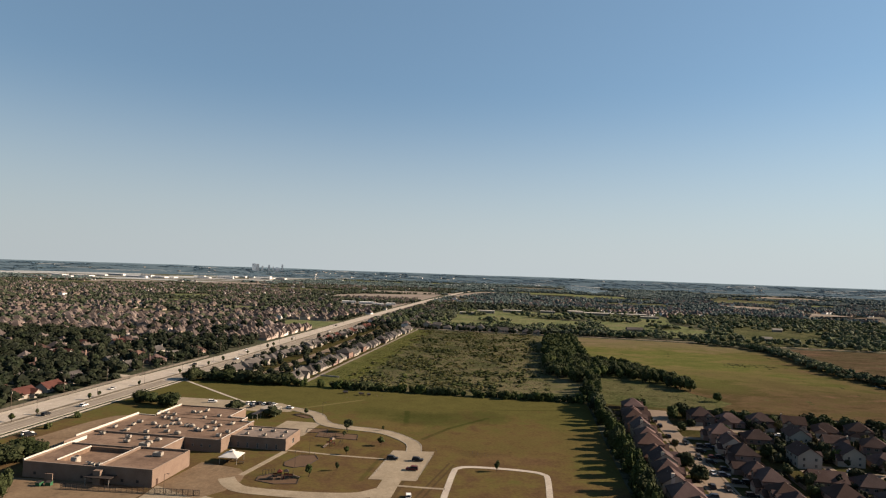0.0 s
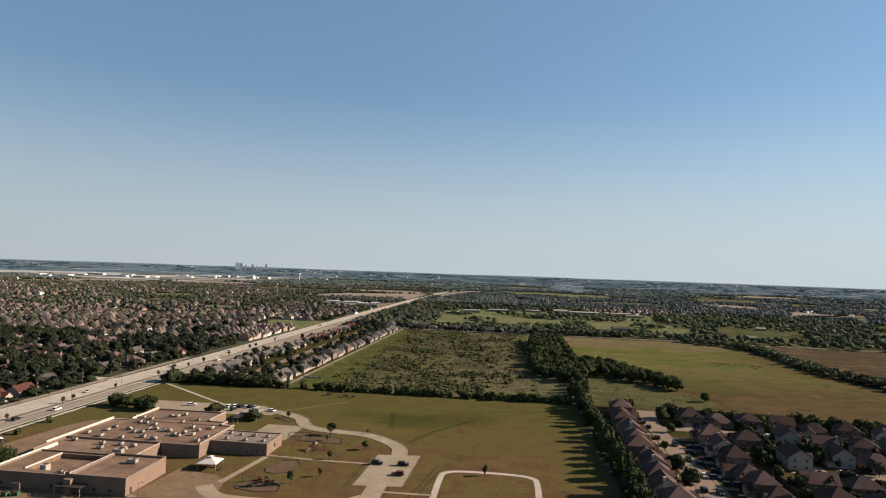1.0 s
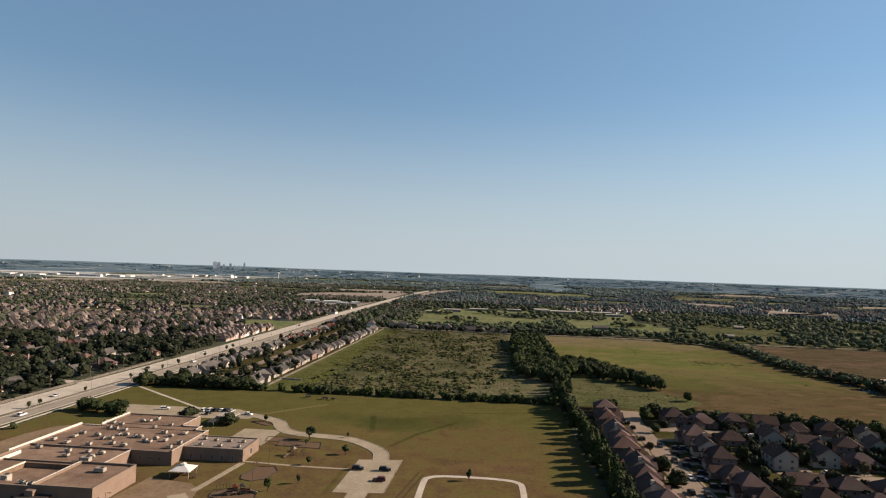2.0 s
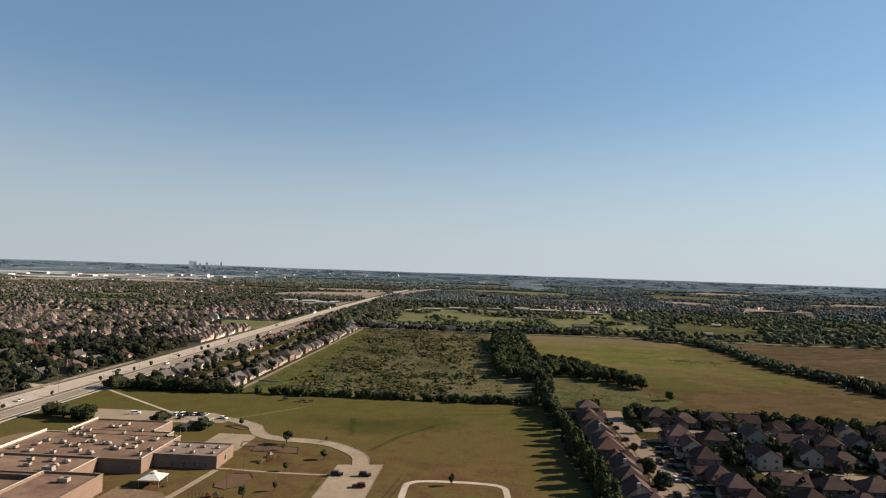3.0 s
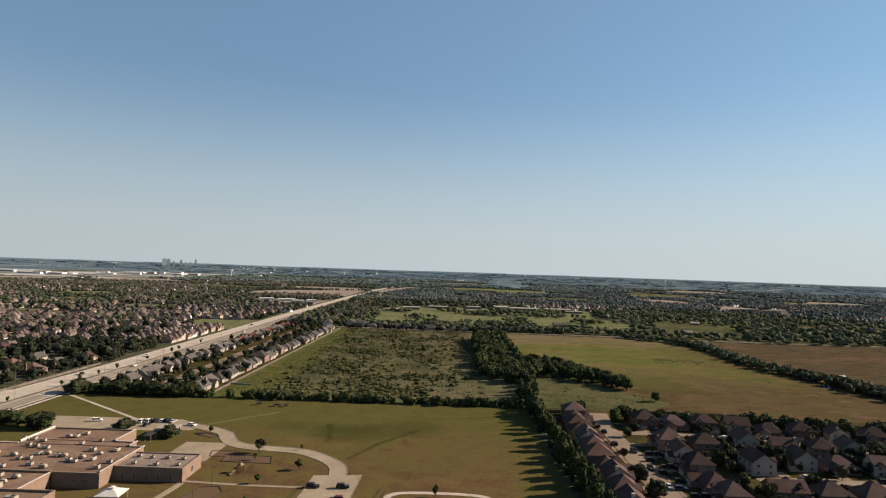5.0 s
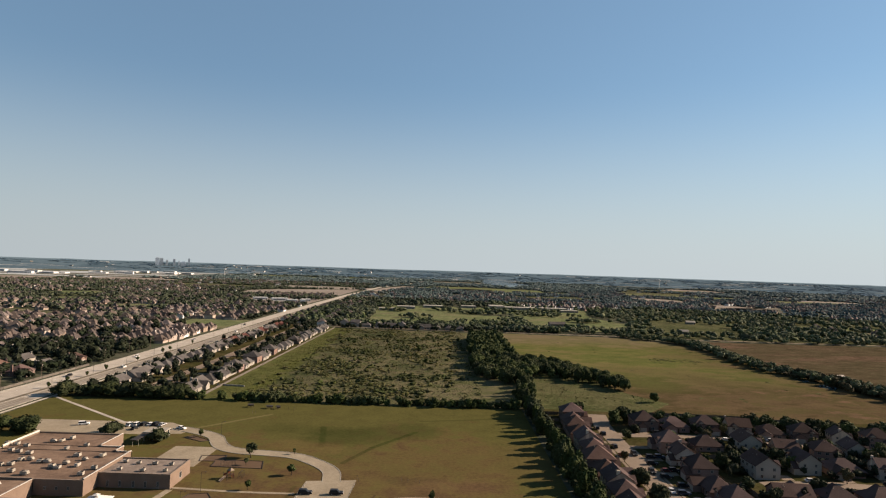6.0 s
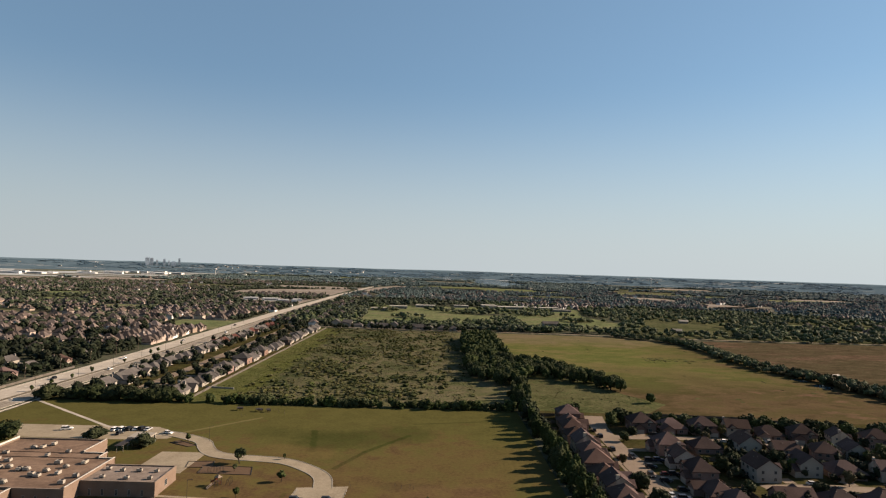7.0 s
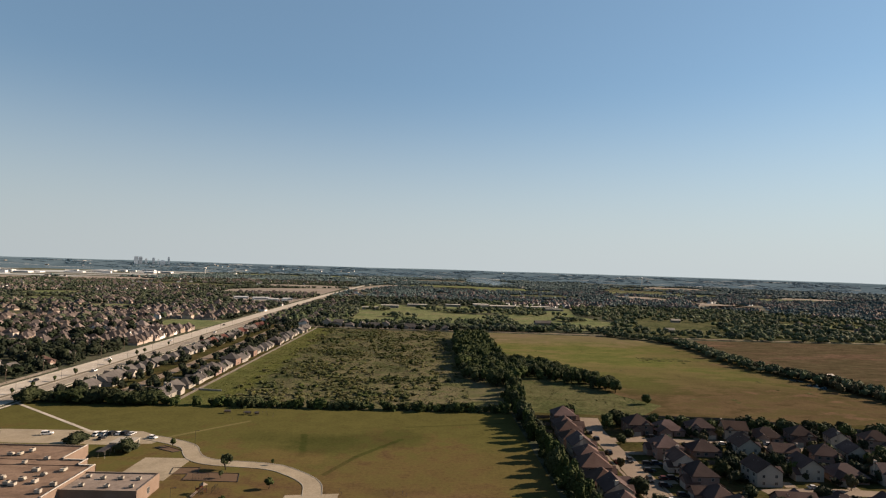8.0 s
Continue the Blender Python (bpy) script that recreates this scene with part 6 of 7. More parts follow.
park(-47.5, 233, 0.11, 4, 0)
park(-36.6, 233.5, 0.11, 4, 0)
park(-36.8, 221.2, 0.11, 184, 3)
for cx, cy, p, tall in ((-150, 314, 1, True), (-147, 315, 1, True), (-144, 315.5, 0, True), (-141, 316, 1, False), (-138.5, 316.5, 0, True), (-135.5, 316, 2, False), (-145, 308, 0, False)):
    park(cx, cy, 0.075, 80, p, tall, "in the car park behind the school")
for cx, cy, p, tall, a in ((-172, 313, 1, True, 20), (-124, 311, 1, False, -20)):
    park(cx, cy, 0.075, a, p, tall, "on worn tan paving")
for cx, cy, p, tall, a in ((-217, 229, 1, True, 60), (-214, 227, 0, True, 60)):
    park(cx, cy, 0.07, a, p, tall, "in the car park beside the road")
for cx, cy, p, a in ((-236, 262, 0, 90), (-232.5, 285, 1, 90), (-248, 330, 2, -90), (-250, 430, 0, -90), (-234, 470, 1, 90), (-249, 520, 1, -90), (-231, 560, 0, 90), (-250, 640, 2, -90), (-234, 720, 1, 90), (-250, 800, 0, -90), (-233, 900, 2, 90)):
    park(cx, cy, 0.10, a, p, p != 2, "on the pale concrete road")
for cx, cy, p, a in ((81.8, 352, 0, 90), (82.5, 325, 0, 90), (81.9, 303, 0, 92), (81.4, 290, 3, 90), (87.6, 292, 0, -90), (87.4, 268, 0, -90), (87.2, 246, 2, -90), (81.6, 228, 0, 90), (87.0, 226, 0, -90), (98, 288.5, 4, 0), (97.6, 270.5, 0, 0), (98, 252.5, 2, 0), (91.2, 262, 0, 0), (91.0, 244, 4, 0), (91.4, 279, 0, 0), (97.8, 236.4, 0, 0), (82.0, 336, 0, 90), (94, 288, 0, 0), (94, 270, 3, 0), (94, 252, 0, 0), (93.6, 236, 0, 0), (94, 221, 0, 0), (77.8, 258, 0, 180), (78, 216, 4, 180), (112, 330, 0, 4), (143, 321, 1, -8), (166, 322, 2, -14), (200, 309, 1, 164), (180, 260, 0, -4), (150, 263, 2, 0)):
    park(cx, cy, 0.125, a, p, p in (0, 4), "parked in the residential street")


park(-32.6, 191.0, 0.1, 100, 1, True, "beside the entry drive")

# ---- scrub bushes on the rough field ----
q = np.random.default_rng(31)
BUSH = [crown(q, [(0, 0, 0.45, 0.7, 0.7, 0.5), (0.4, 0.2, 0.4, 0.45, 0.4, 0.4), (-0.3, -0.35, 0.35, 0.4, 0.45, 0.35)], 34, 0.2, ICO1, 0.85, 0.2) for _ in range(5)]
pts = q.uniform((-122, 384), (26, 796), (8200, 2))
dens = np.array([0.12 + 1.5 * noise.noise(Vector((x * 0.028, y * 0.016, 4.0))) + 1.1 * noise.noise(Vector((x * 0.09, y * 0.06, 1.0))) for x, y in pts])
dens -= np.clip((pts[:, 0] + 20) / 60, 0, 1) * 0.35 + np.clip((420 - pts[:, 1]) / 40, 0, 1) * 0.5
pts = pts[(q.random(len(pts)) < np.clip(dens, 0.035, 0.9))]
n = len(pts)
v, f = scatter(BUSH, q.integers(0, 5, n), pts, 0.0, q.uniform(0.8, 2.3, n) * (1 + 0.6 * (q.random(n) < 0.12)), q.uniform(0, 6.3, n), q.uniform(0.5, 1.5, n) * (1 + 0.8 * (q.random(n) < 0.12)))
tagged(new("scrub_bushes", fast_mesh("scrub_bushes", v, f, M_BUSH)), "olive and green scrub bushes over the rough field", "bushes", kind="stuff")
cl = np.concatenate([q.normal((q.uniform(-105, 10), q.uniform(400, 770)), (q.uniform(5, 14), q.uniform(4, 9)), (int(q.integers(5, 22)), 2)) for _ in range(46)])
cl = cl[(cl[:, 0] > -118) & (cl[:, 0] < 22) & (cl[:, 1] > 386)]
n = len(cl)
v, f = scatter(BUSH, q.integers(0, 5, n), cl, 0.0, q.uniform(1.4, 3.4, n), q.uniform(0, 6.3, n), q.uniform(1.0, 2.6, n))
tagged(new("scrub_thickets", fast_mesh("scrub_thickets", v, f, M_THICKET)), "dark green thickets of scrub in the rough field", "bushes", kind="stuff")
for tx, ty, h in ((-12, 530, 5.2), (-20, 610, 5.0), (20, 690, 5.0), (-55, 660, 4.5), (10, 560, 3.0), (-100, 640, 5.0), (-95, 655, 5.5), (-88, 645, 5.0), (-82, 700, 5.0)):
    plant("young", tx, ty, h, "lone trees of the rough field", wide=1.35)

pts = q.uniform((64, 384), (132, 560), (900, 2))
pts = pts[inside([(64, 384), (120, 384), (140, 410), (100, 480), (74, 520), (62, 430)], pts)]
pts = pts[q.random(len(pts)) < 0.14]
n = len(pts)
v, f = scatter(BUSH, q.integers(0, 5, n), pts, 0.0, q.uniform(0.3, 0.9, n), q.uniform(0, 6.3, n), q.uniform(0.3, 0.8, n))
tagged(new("meadow_tufts", fast_mesh("meadow_tufts", v, f, M_BUSH)), "low tufts and weeds over the meadow", "bushes", kind="stuff")

pts = np.concatenate((q.normal((225, 602), (14, 7), (60, 2)), q.uniform((80, 410), (280, 770), (26, 2))))
n = len(pts)
v, f = scatter(BUSH, q.integers(0, 5, n), pts, 0.0, q.uniform(0.9, 3.0, n), q.uniform(0, 6.3, n), q.uniform(0.2, 0.55, n))
tagged(new("pasture_weeds", fast_mesh("pasture_weeds", v, f, M_MEADOW)), "scattered green weeds on the pasture", "bushes", kind="stuff")

# ---- grass tufts of the open fields ----
def tuft(g):
    a = np.sort(g.uniform(0, 6.28, 4))
    rim = np.stack((np.cos(a) * g.uniform(0.6, 1.0, 4), np.sin(a) * g.uniform(0.6, 1.0, 4), g.uniform(-0.05, 0.1, 4)), -1)
    tip = np.array([[g.uniform(-0.3, 0.3), g.uniform(-0.3, 0.3), 1.0]])
    return np.concatenate((rim, tip)), np.array([(0, 1, 4), (1, 2, 4), (2, 3, 4), (3, 0, 4)])


TUFTS = [tuft(q) for _ in range(9)]


def tufts(name, poly, count, wide, high, z, material, label):
    box = np.array(poly)
    pts = q.uniform(box.min(0), box.max(0), (count, 2))
    pts = pts[inside(poly, pts)]
    n = len(pts)
    v, f = scatter(TUFTS, q.integers(0, 9, n), pts, z, q.uniform(*wide, n), q.uniform(0, 6.3, n), q.uniform(*high, n))
    tagged(new(name, fast_mesh(name, v, f, material)), label, "grass", kind="stuff")


tufts("pasture_grass", [(76, 640), (130, 434), (148, 406), (126, 378), (248, 366), (318, 350), (312, 470), (296, 560), (290, 650), (276, 720), (232, 788), (76, 796)], 20000, (0.8, 2.6), (0.02, 0.07), 0.05, M_HAY, "dry grass tufts over the pasture")
tufts("lawn_grass_tufts", [(-205, 330), (-130, 318), (-100, 300), (-50, 285), (-12, 255), (-6, 200), (48, 200), (46, 368), (-205, 368)], 9000, (0.4, 1.3), (0.01, 0.03), 0.03, M_LAWN, "short uneven grass over the school lawn")
tufts("scrub_grass_tufts", [(-138, 380), (28, 380), (30, 790), (-130, 798)], 30000, (0.4, 1.6), (0.08, 0.4), 0.03, M_SCRUB, "rough grass tufts over the scrub field")
tufts("meadow_grass", [(64, 384), (120, 384), (140, 410), (100, 480), (74, 520), (62, 430)], 6000, (0.4, 1.2), (0.05, 0.18), 0.035, M_MEADOW, "grass tufts over the meadow")
tufts("brown_field_grass", [(318, 480), (420, 480), (690, 645), (690, 780), (332, 770)], 12000, (0.9, 2.4), (0.03, 0.09), 0.04, M_BROWNFIELD, "dry tufts over the brown field")

# ---- woods ----
w = np.random.default_rng(77)


def wood_lobes(g, k):
    out = [(0, 0, 0.52, 0.36, 0.36, 0.4)]
    for _ in range(k):
        a, d = g.uniform(0, 6.3), g.uniform(0.18, 0.32)
        out.append((d * math.cos(a), d * math.sin(a), g.uniform(0.35, 0.72), g.uniform(0.16, 0.26), g.uniform(0.16, 0.26), g.uniform(0.17, 0.26)))
    return out


WOOD_A = [crown(w, wood_lobes(w, 4), 70, 0.085, ICO1, 0.88, 0.17) for _ in range(7)]
WOOD_B = [crown(w, wood_lobes(w, 3), 22, 0.12, ICO1, 0.92, 0.2) for _ in range(6)]


def clump(g, k):
    lob = []
    for _ in range(k):
        a, d = g.uniform(0, 6.3), 0.5 * math.sqrt(g.random())
        lob.append((d * math.cos(a), d * math.sin(a), g.uniform(0.25, 0.6), g.uniform(0.13, 0.22), g.uniform(0.13, 0.22), g.uniform(0.3, 0.45)))
    return crown(g, lob, 10, 0.09, OCT, 1.0, 0.2)


CLUMP = [clump(w, 7) for _ in range(6)]
OPEN = [[(-225, 100), (50, 100), (50, 382), (-225, 382)], [(-146, 370), (30, 370), (34, 800), (-146, 810)], [(50, 370), (300, 330), (345, 430), (318, 560), (312, 650), (296, 728), (240, 800), (60, 815)], [(58, 100), (430, 100), (430, 340), (58, 380)],
        [(312, 470), (430, 470), (705, 640), (705, 792), (330, 780)], [(-112, 868), (96, 862), (120, 905), (118, 1090), (30, 1110), (-110, 1060)], [(130, 868), (262, 862), (300, 1000), (270, 1140), (128, 1150)], [(300, 850), (420, 860), (470, 1020), (350, 1060)], [(-112, 1050), (30, 1100), (128, 1140), (275, 1130), (310, 1325), (-130, 1285)], [(-275, 1890), (-225, 1890), (-195, 2120), (70, 2590), (20, 2640), (-130, 2420), (-240, 2180)],
        [(480, 1380), (760, 1330), (800, 1390), (500, 1440)], [(-340, 752), (-262, 752), (-262, 868), (-340, 868)], [(-560, 1640), (-262, 1620), (-262, 2040), (-300, 2030), (-500, 1890)], [(-380, 1240), (-262, 1215), (-262, 1380), (-420, 1390)], [(-228, 1960), (-180, 1960), (-120, 2300), (-60, 2500), (-150, 2560), (-210, 2300)], [(-2900, 2500), (-1500, 2300), (-1150, 2700), (-1250, 3900), (-2600, 4000)],
        [(262, 3250), (291, 2860), (375, 2980), (470, 3155), (520, 3350), (540, 3700), (440, 4300), (300, 4300), (236, 3900)], [(-264, 100), (-220, 100), (-220, 1960), (-264, 1960)], [(-270, 376), (-262, 376), (-262, 590), (-270, 590)], [(-270, 270), (-262, 270), (-262, 380), (-270, 380)], [(-254, 1900), (-228, 1900), (-222, 2250), (-185, 2650), (-60, 3100), (-150, 3100), (-215, 2650), (-250, 2250)], [(-225, 380), (-143, 380), (-136, 800), (-225, 860)], [(-230, 812), (330, 790), (330, 806), (-230, 832)], [(-760, 1130), (-640, 1120), (-620, 1230), (-750, 1240)], [(644, 1470), (812, 1452), (942, 1698), (736, 1632)], [(26, 370), (64, 370), (72, 560), (70, 800), (26, 800)], [(230, 798), (285, 740), (280, 380), (360, 380), (345, 800)]]


clear_rng = np.random.default_rng(14)
for i in range(46):
    d, a = clear_rng.uniform(950, 4300), radians(clear_rng.uniform(-46, 40))
    cx, cy, sx, sy = d * math.sin(a), d * math.cos(a), d * clear_rng.uniform(0.03, 0.09), d * clear_rng.uniform(0.02, 0.06)
    tilt = clear_rng.uniform(-0.5, 0.5)
    if -330 < cx < -200 or (-300 < cx < 330 and cy < 1350):
        continue
    quad = [(cx + u * sx * math.cos(tilt) - k * sy * math.sin(tilt), cy + u * sx * math.sin(tilt) + k * sy * math.cos(tilt)) for u, k in ((-1, -1), (0.3, -1.2), (1, -0.8), (1.1, 0.7), (-0.2, 1.1), (-1, 0.8))]
    OPEN.append(quad)
    slab("clearing", quad, -0.5, 0.03 + 0.005 * (i % 5), (M_GREENFIELD, M_RANGE, M_FARFIELD, M_GRADED)[i % 4], ("green field among far woods", "brown field among far woods", "dry field among far woods", "bare pale ground among far woods")[i % 4], "field")


def free(xy):
    keep = np.ones(len(xy), bool)
    for poly in OPEN:
        keep &= ~inside(poly, xy)
    return keep


def grid_points(r0, r1, step, g):
    a = np.arange(-r1, r1 * 0.72, step)
    b = np.arange(60, r1, step)
    xx, yy = np.meshgrid(a, b)
    xy = np.stack((xx.ravel(), yy.ravel()), -1) + g.uniform(-0.45 * step, 0.45 * step, (xx.size, 2))
    rad, az = np.hypot(xy[:, 0], xy[:, 1]), np.degrees(np.arctan2(xy[:, 0], xy[:, 1]))
    return xy[(rad >= r0) & (rad < r1) & (az > -49) & (az < 43)]


def patches(xy, size, seed):
    return np.array([noise.noise(Vector((x / size, y / size, seed))) for x, y in xy])


def tree_density(xy):
    """How thickly the land is wooded: old gardens and woods thick, new estates and scrubland thin."""
    x, y = xy[:, 0], xy[:, 1]
    d = np.where((y > 800) & (x > -225), 0.6, 0.8)
    west = x < -262
    d = np.where(west & (y < 585), 0.85, d)
    d = np.where(west & (y >= 585) & (y < 1050), 0.5, d)
    d = np.where(west & (y >= 950) & (y < 1700), 0.9, d)
    d = np.where((x > 260) & (y > 780), 0.68, d)
    d = np.where((x > 180) & (x < 440) & (y > 1340) & (y < 1560), -0.3, d)
    d = np.where(np.hypot(x, y) > 1500, np.where(west, 0.8, 0.62), d)
    return np.clip(d + np.where(np.hypot(x, y) > 1400, 1.0, 0.55) * patches(xy, 110, 2.0), 0.05, 1)


# houses of the far estates, as rows along streets
def house_arrays(g):
    walls, roofs = Geo(), Geo()
    a, b, h = g.uniform(5.2, 7.2), g.uniform(4.6, 6.0), g.choice((2.9, 5.4))
    walls.box(-a, a, -b, b, -0.3, h)
    roofs.hip(-a - 0.5, a + 0.5, -b - 0.5, b + 0.5, h, g.uniform(0.95, 1.3) * b)
    s = g.choice((-1, 1))
    walls.box(s * a * 0.45 - 3, s * a * 0.45 + 3, -b - 3, -b, -0.3, 3.0)
    roofs.gable(s * a * 0.45 - 3.4, s * a * 0.45 + 3.4, -b - 3.4, 0, 3.0, 3.2, "y")
    walls.add([(s * a * 0.45 - 3, -b - 3, 3), (s * a * 0.45 + 3, -b - 3, 3), (s * a * 0.45, -b - 3, 5.7)], [(0, 1, 2)])
    if g.random() < 0.7:
        k = -s * a * 0.4
        roofs.gable(k - 2.6, k + 2.6, -b - 0.8, b + 0.8, h, 3.0, "y")
        walls.add([(k - 2.3, -b - 0.5, h), (k + 2.3, -b - 0.5, h), (k, -b - 0.5, h + 2.5)], [(0, 1, 2)]).add([(k - 2.3, b + 0.5, h), (k, b + 0.5, h + 2.5), (k + 2.3, b + 0.5, h)], [(0, 1, 2)])
    out = []
    for geo in (walls, roofs):
        tri = []
        for face in geo.f:
            tri += [(face[0], face[i], face[i + 1]) for i in range(1, len(face) - 1)]
        out.append((np.array(geo.v), np.array(tri)))
    return out


FAR_HOUSES = [house_arrays(w) for _ in range(12)]
hx, hy, ht, streets = [], [], [], []


def estate(x0, x1, y0, y1, turn, keep, pitch=15.5, deep=31.0):
    """Rows of houses back to back along parallel streets."""
    c, s = math.cos(radians(turn)), math.sin(radians(turn))
    cx, cy = (x0 + x1) / 2, (y0 + y1) / 2
    n = 0
    y = y0
    while y < y1:
        x = x0
        while x < x1:
            if w.random() < keep:
                u, t = x - cx + w.normal(0, 1), y - cy + w.normal(0, 1.2)
                hx.append(cx + u * c - t * s)
                hy.append(cy + u * s + t * c)
                ht.append(radians(turn) + (0 if n % 2 else math.pi) + w.normal(0, 0.03))
            x += pitch * w.uniform(0.95, 1.12)
        if n % 2 == 0:
            x, t = x1 - x0, y + deep / 2 - cy
            quad = [(-x / 2, t - 3.5), (x / 2, t - 3.5), (x / 2, t + 3.5), (-x / 2, t + 3.5)]
            streets.append([(cx + u * c - k * s, cy + u * s + k * c) for u, k in quad])
        y += deep * 0.86 if n % 2 else deep
        n += 1


estate(-420, -300, 585, 740, 0, 0.95)
estate(-352, -222, 658, 690, 90, 1.0, 11.5, 17.0)
estate(-640, -425, 590, 830, 14, 0.95)
estate(-420, -350, 745, 900, 4, 0.95)
estate(-425, -268, 875, 1060, -6, 0.92)
estate(-900, -645, 620, 900, -8, 0.85)
estate(-760, -430, 840, 1080, -12, 0.7)
estate(-1200, -770, 910, 1240, 10, 0.5)
estate(-700, -400, 1090, 1400, 8, 0.5)
estate(-380, -268, 1060, 1220, 0, 0.7)
estate(-1500, -800, 1250, 1650, -10, 0.42, 18, 36)
estate(-800, -560, 1420, 1900, 6, 0.45, 18, 36)
estate(-1500, -560, 1900, 2400, 25, 0.35, 20, 40)
estate(-1300, -800, 1650, 1900, 30, 0.4, 18, 36)
estate(-2200, -1500, 1500, 2200, 20, 0.35, 20, 40)
estate(-450, -268, 1430, 1620, 8, 0.7)
estate(-400, -325, 270, 560, 2, 0.35, 24, 36)
estate(-700, -400, 380, 570, -6, 0.35, 24, 36)
estate(-215, -140, 830, 1000, 2, 0.5, 18, 34)
estate(-215, -120, 1020, 1900, 0, 0.25, 24, 38)
estate(190, 430, 1370, 1530, 48, 0.85, 16, 32)
estate(-60, 330, 1570, 1900, 50, 0.45, 22, 38)
estate(520, 1000, 1500, 1900, 44, 0.55, 20, 36)
estate(300, 1500, 1950, 2500, 3, 0.35, 28, 46)
estate(800, 1400, 1250, 1500, 40, 0.6, 20, 36)
for x0, x1, y0, y1, turn, keep in ((-120, 420, 1500, 1760, 4, 0.6), (380, 760, 1440, 1560, -6, 0.7), (900, 1500, 1560, 2000, 6, 0.6), (-1400, -300, 2350, 2800, 0, 0.3), (-150, 700, 2000, 2350, 5, 0.4), (700, 1900, 2100, 2800, 0, 0.3), (600, 1000, 900, 1120, 8, 0.35)):
    estate(x0, x1, y0, y1, turn, keep, 22, 40)
g = Geo()
for i, quad in enumerate(streets):
    if free(np.array(quad)).all():
        g.prism(quad, -0.3, 0.05 + 0.006 * (i % 7))
tagged(part("estate_streets", g, M_ASPHALT), "pale streets of the far estates", "street", kind="structure")
hxy = np.stack((np.array(hx), np.array(hy)), -1)
ht = np.array(ht)
keep = free(hxy)
hxy, ht = hxy[keep], ht[keep]
pick = w.integers(0, 12, len(hxy))
one = w.uniform(0.85, 1.05, len(hxy))
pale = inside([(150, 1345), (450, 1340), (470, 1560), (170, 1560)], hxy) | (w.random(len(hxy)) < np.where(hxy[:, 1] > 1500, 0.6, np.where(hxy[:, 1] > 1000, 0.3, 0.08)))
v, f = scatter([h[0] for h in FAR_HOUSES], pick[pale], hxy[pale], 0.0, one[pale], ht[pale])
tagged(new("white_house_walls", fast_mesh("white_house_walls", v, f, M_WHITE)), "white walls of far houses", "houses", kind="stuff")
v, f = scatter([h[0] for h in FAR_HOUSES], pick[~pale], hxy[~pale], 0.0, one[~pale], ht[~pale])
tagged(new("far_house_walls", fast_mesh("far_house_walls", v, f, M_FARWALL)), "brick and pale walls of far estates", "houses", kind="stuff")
v, f = scatter([h[1] for h in FAR_HOUSES], pick, hxy, 0.0, one, ht)
tagged(new("far_house_roofs", fast_mesh("far_house_roofs", v, f, M_FARROOF)), "brown hipped roofs of far estates", "houses", kind="stuff")
used_cells = set()
kept_clear = np.concatenate((hxy, np.array(PLACED)))
for du, dv in ((-5, -4), (5, -4), (-5, 4), (5, 4), (0, 0), (0, -8)):
    used_cells |= set(map(tuple, np.floor((kept_clear + (du, dv)) / 8.0).astype(int)))


def clear_of_houses(xy):
    cells = np.floor(xy / 8.0).astype(int)
    return np.array([tuple(c) not in used_cells for c in cells])


def wood(name, r0, r1, step, protos, size, high, label, material=M_WOODS, dens=None):
    xy = grid_points(r0, r1, step, w)
    xy = xy[free(xy)]
    d = tree_density(xy) if dens is None else dens(xy)
    xy = xy[w.random(len(xy)) < d]
    if r1 < 1800:
        xy = xy[clear_of_houses(xy)]
    n = len(xy)
    v, f = scatter(protos, w.integers(0, len(protos), n), xy, rise(xy), w.uniform(*size, n), w.uniform(0, 6.3, n), w.uniform(*high, n))
    tagged(new(name, fast_mesh(name, v, f, material)), label, "trees", kind="stuff")


n = len(GROVE_FAR)
v, f = scatter(WOOD_A, w.integers(0, 7, n), GROVE_FAR, 0.0, w.uniform(9, 12.5, n), w.uniform(0, 6.3, n), w.uniform(10, 14, n))
tagged(new("grove_trees", fast_mesh("grove_trees", v, f, M_LEAF)), "dense dark green trees of the grove", "trees", kind="stuff")
HEDGE_R = [(232, 798), (268, 770), (292, 730), (294, 680), (291, 630), (290, 575), (299, 530), (308, 492), (314, 460), (318, 430), (322, 395)]
hl = np.array(smooth_line(HEDGE_R, 10))
hp = np.concatenate([hl + w.normal(0, 5.0, hl.shape) for _ in range(4)])
hp = hp[w.random(len(hp)) < np.where(hp[:, 1] < 560, 0.55, 0.9)]
n = len(hp)
v, f = scatter(WOOD_A, w.integers(0, 7, n), hp, 0.0, w.uniform(6, 10, n), w.uniform(0, 6.3, n), w.uniform(5, 9, n))
tagged(new("pasture_hedge", fast_mesh("pasture_hedge", v, f, M_PARKWOODS)), "overgrown hedge of trees along the pasture", "trees", kind="stuff")
gp = np.concatenate([np.stack((w.uniform(-218, -146, 250), w.uniform(388, 850, 250)), -1), np.stack((w.uniform(-140, 40, 34), w.uniform(803, 812, 34)), -1)])
gp = gp[(np.abs(gp[:, 0] + 182) > 5)]
n = len(gp)
v, f = scatter(WOOD_A, w.integers(0, 7, n), gp, 0.0, w.uniform(5, 9, n), w.uniform(0, 6.3, n), w.uniform(5, 8.5, n))
tagged(new("garden_trees", fast_mesh("garden_trees", v, f, M_WOODS)), "dark garden trees among the houses", "trees", kind="stuff")
yp = np.stack((w.uniform(112, 260, 300), w.uniform(196, 352, 300)), -1)
clear = np.ones(len(yp), bool)
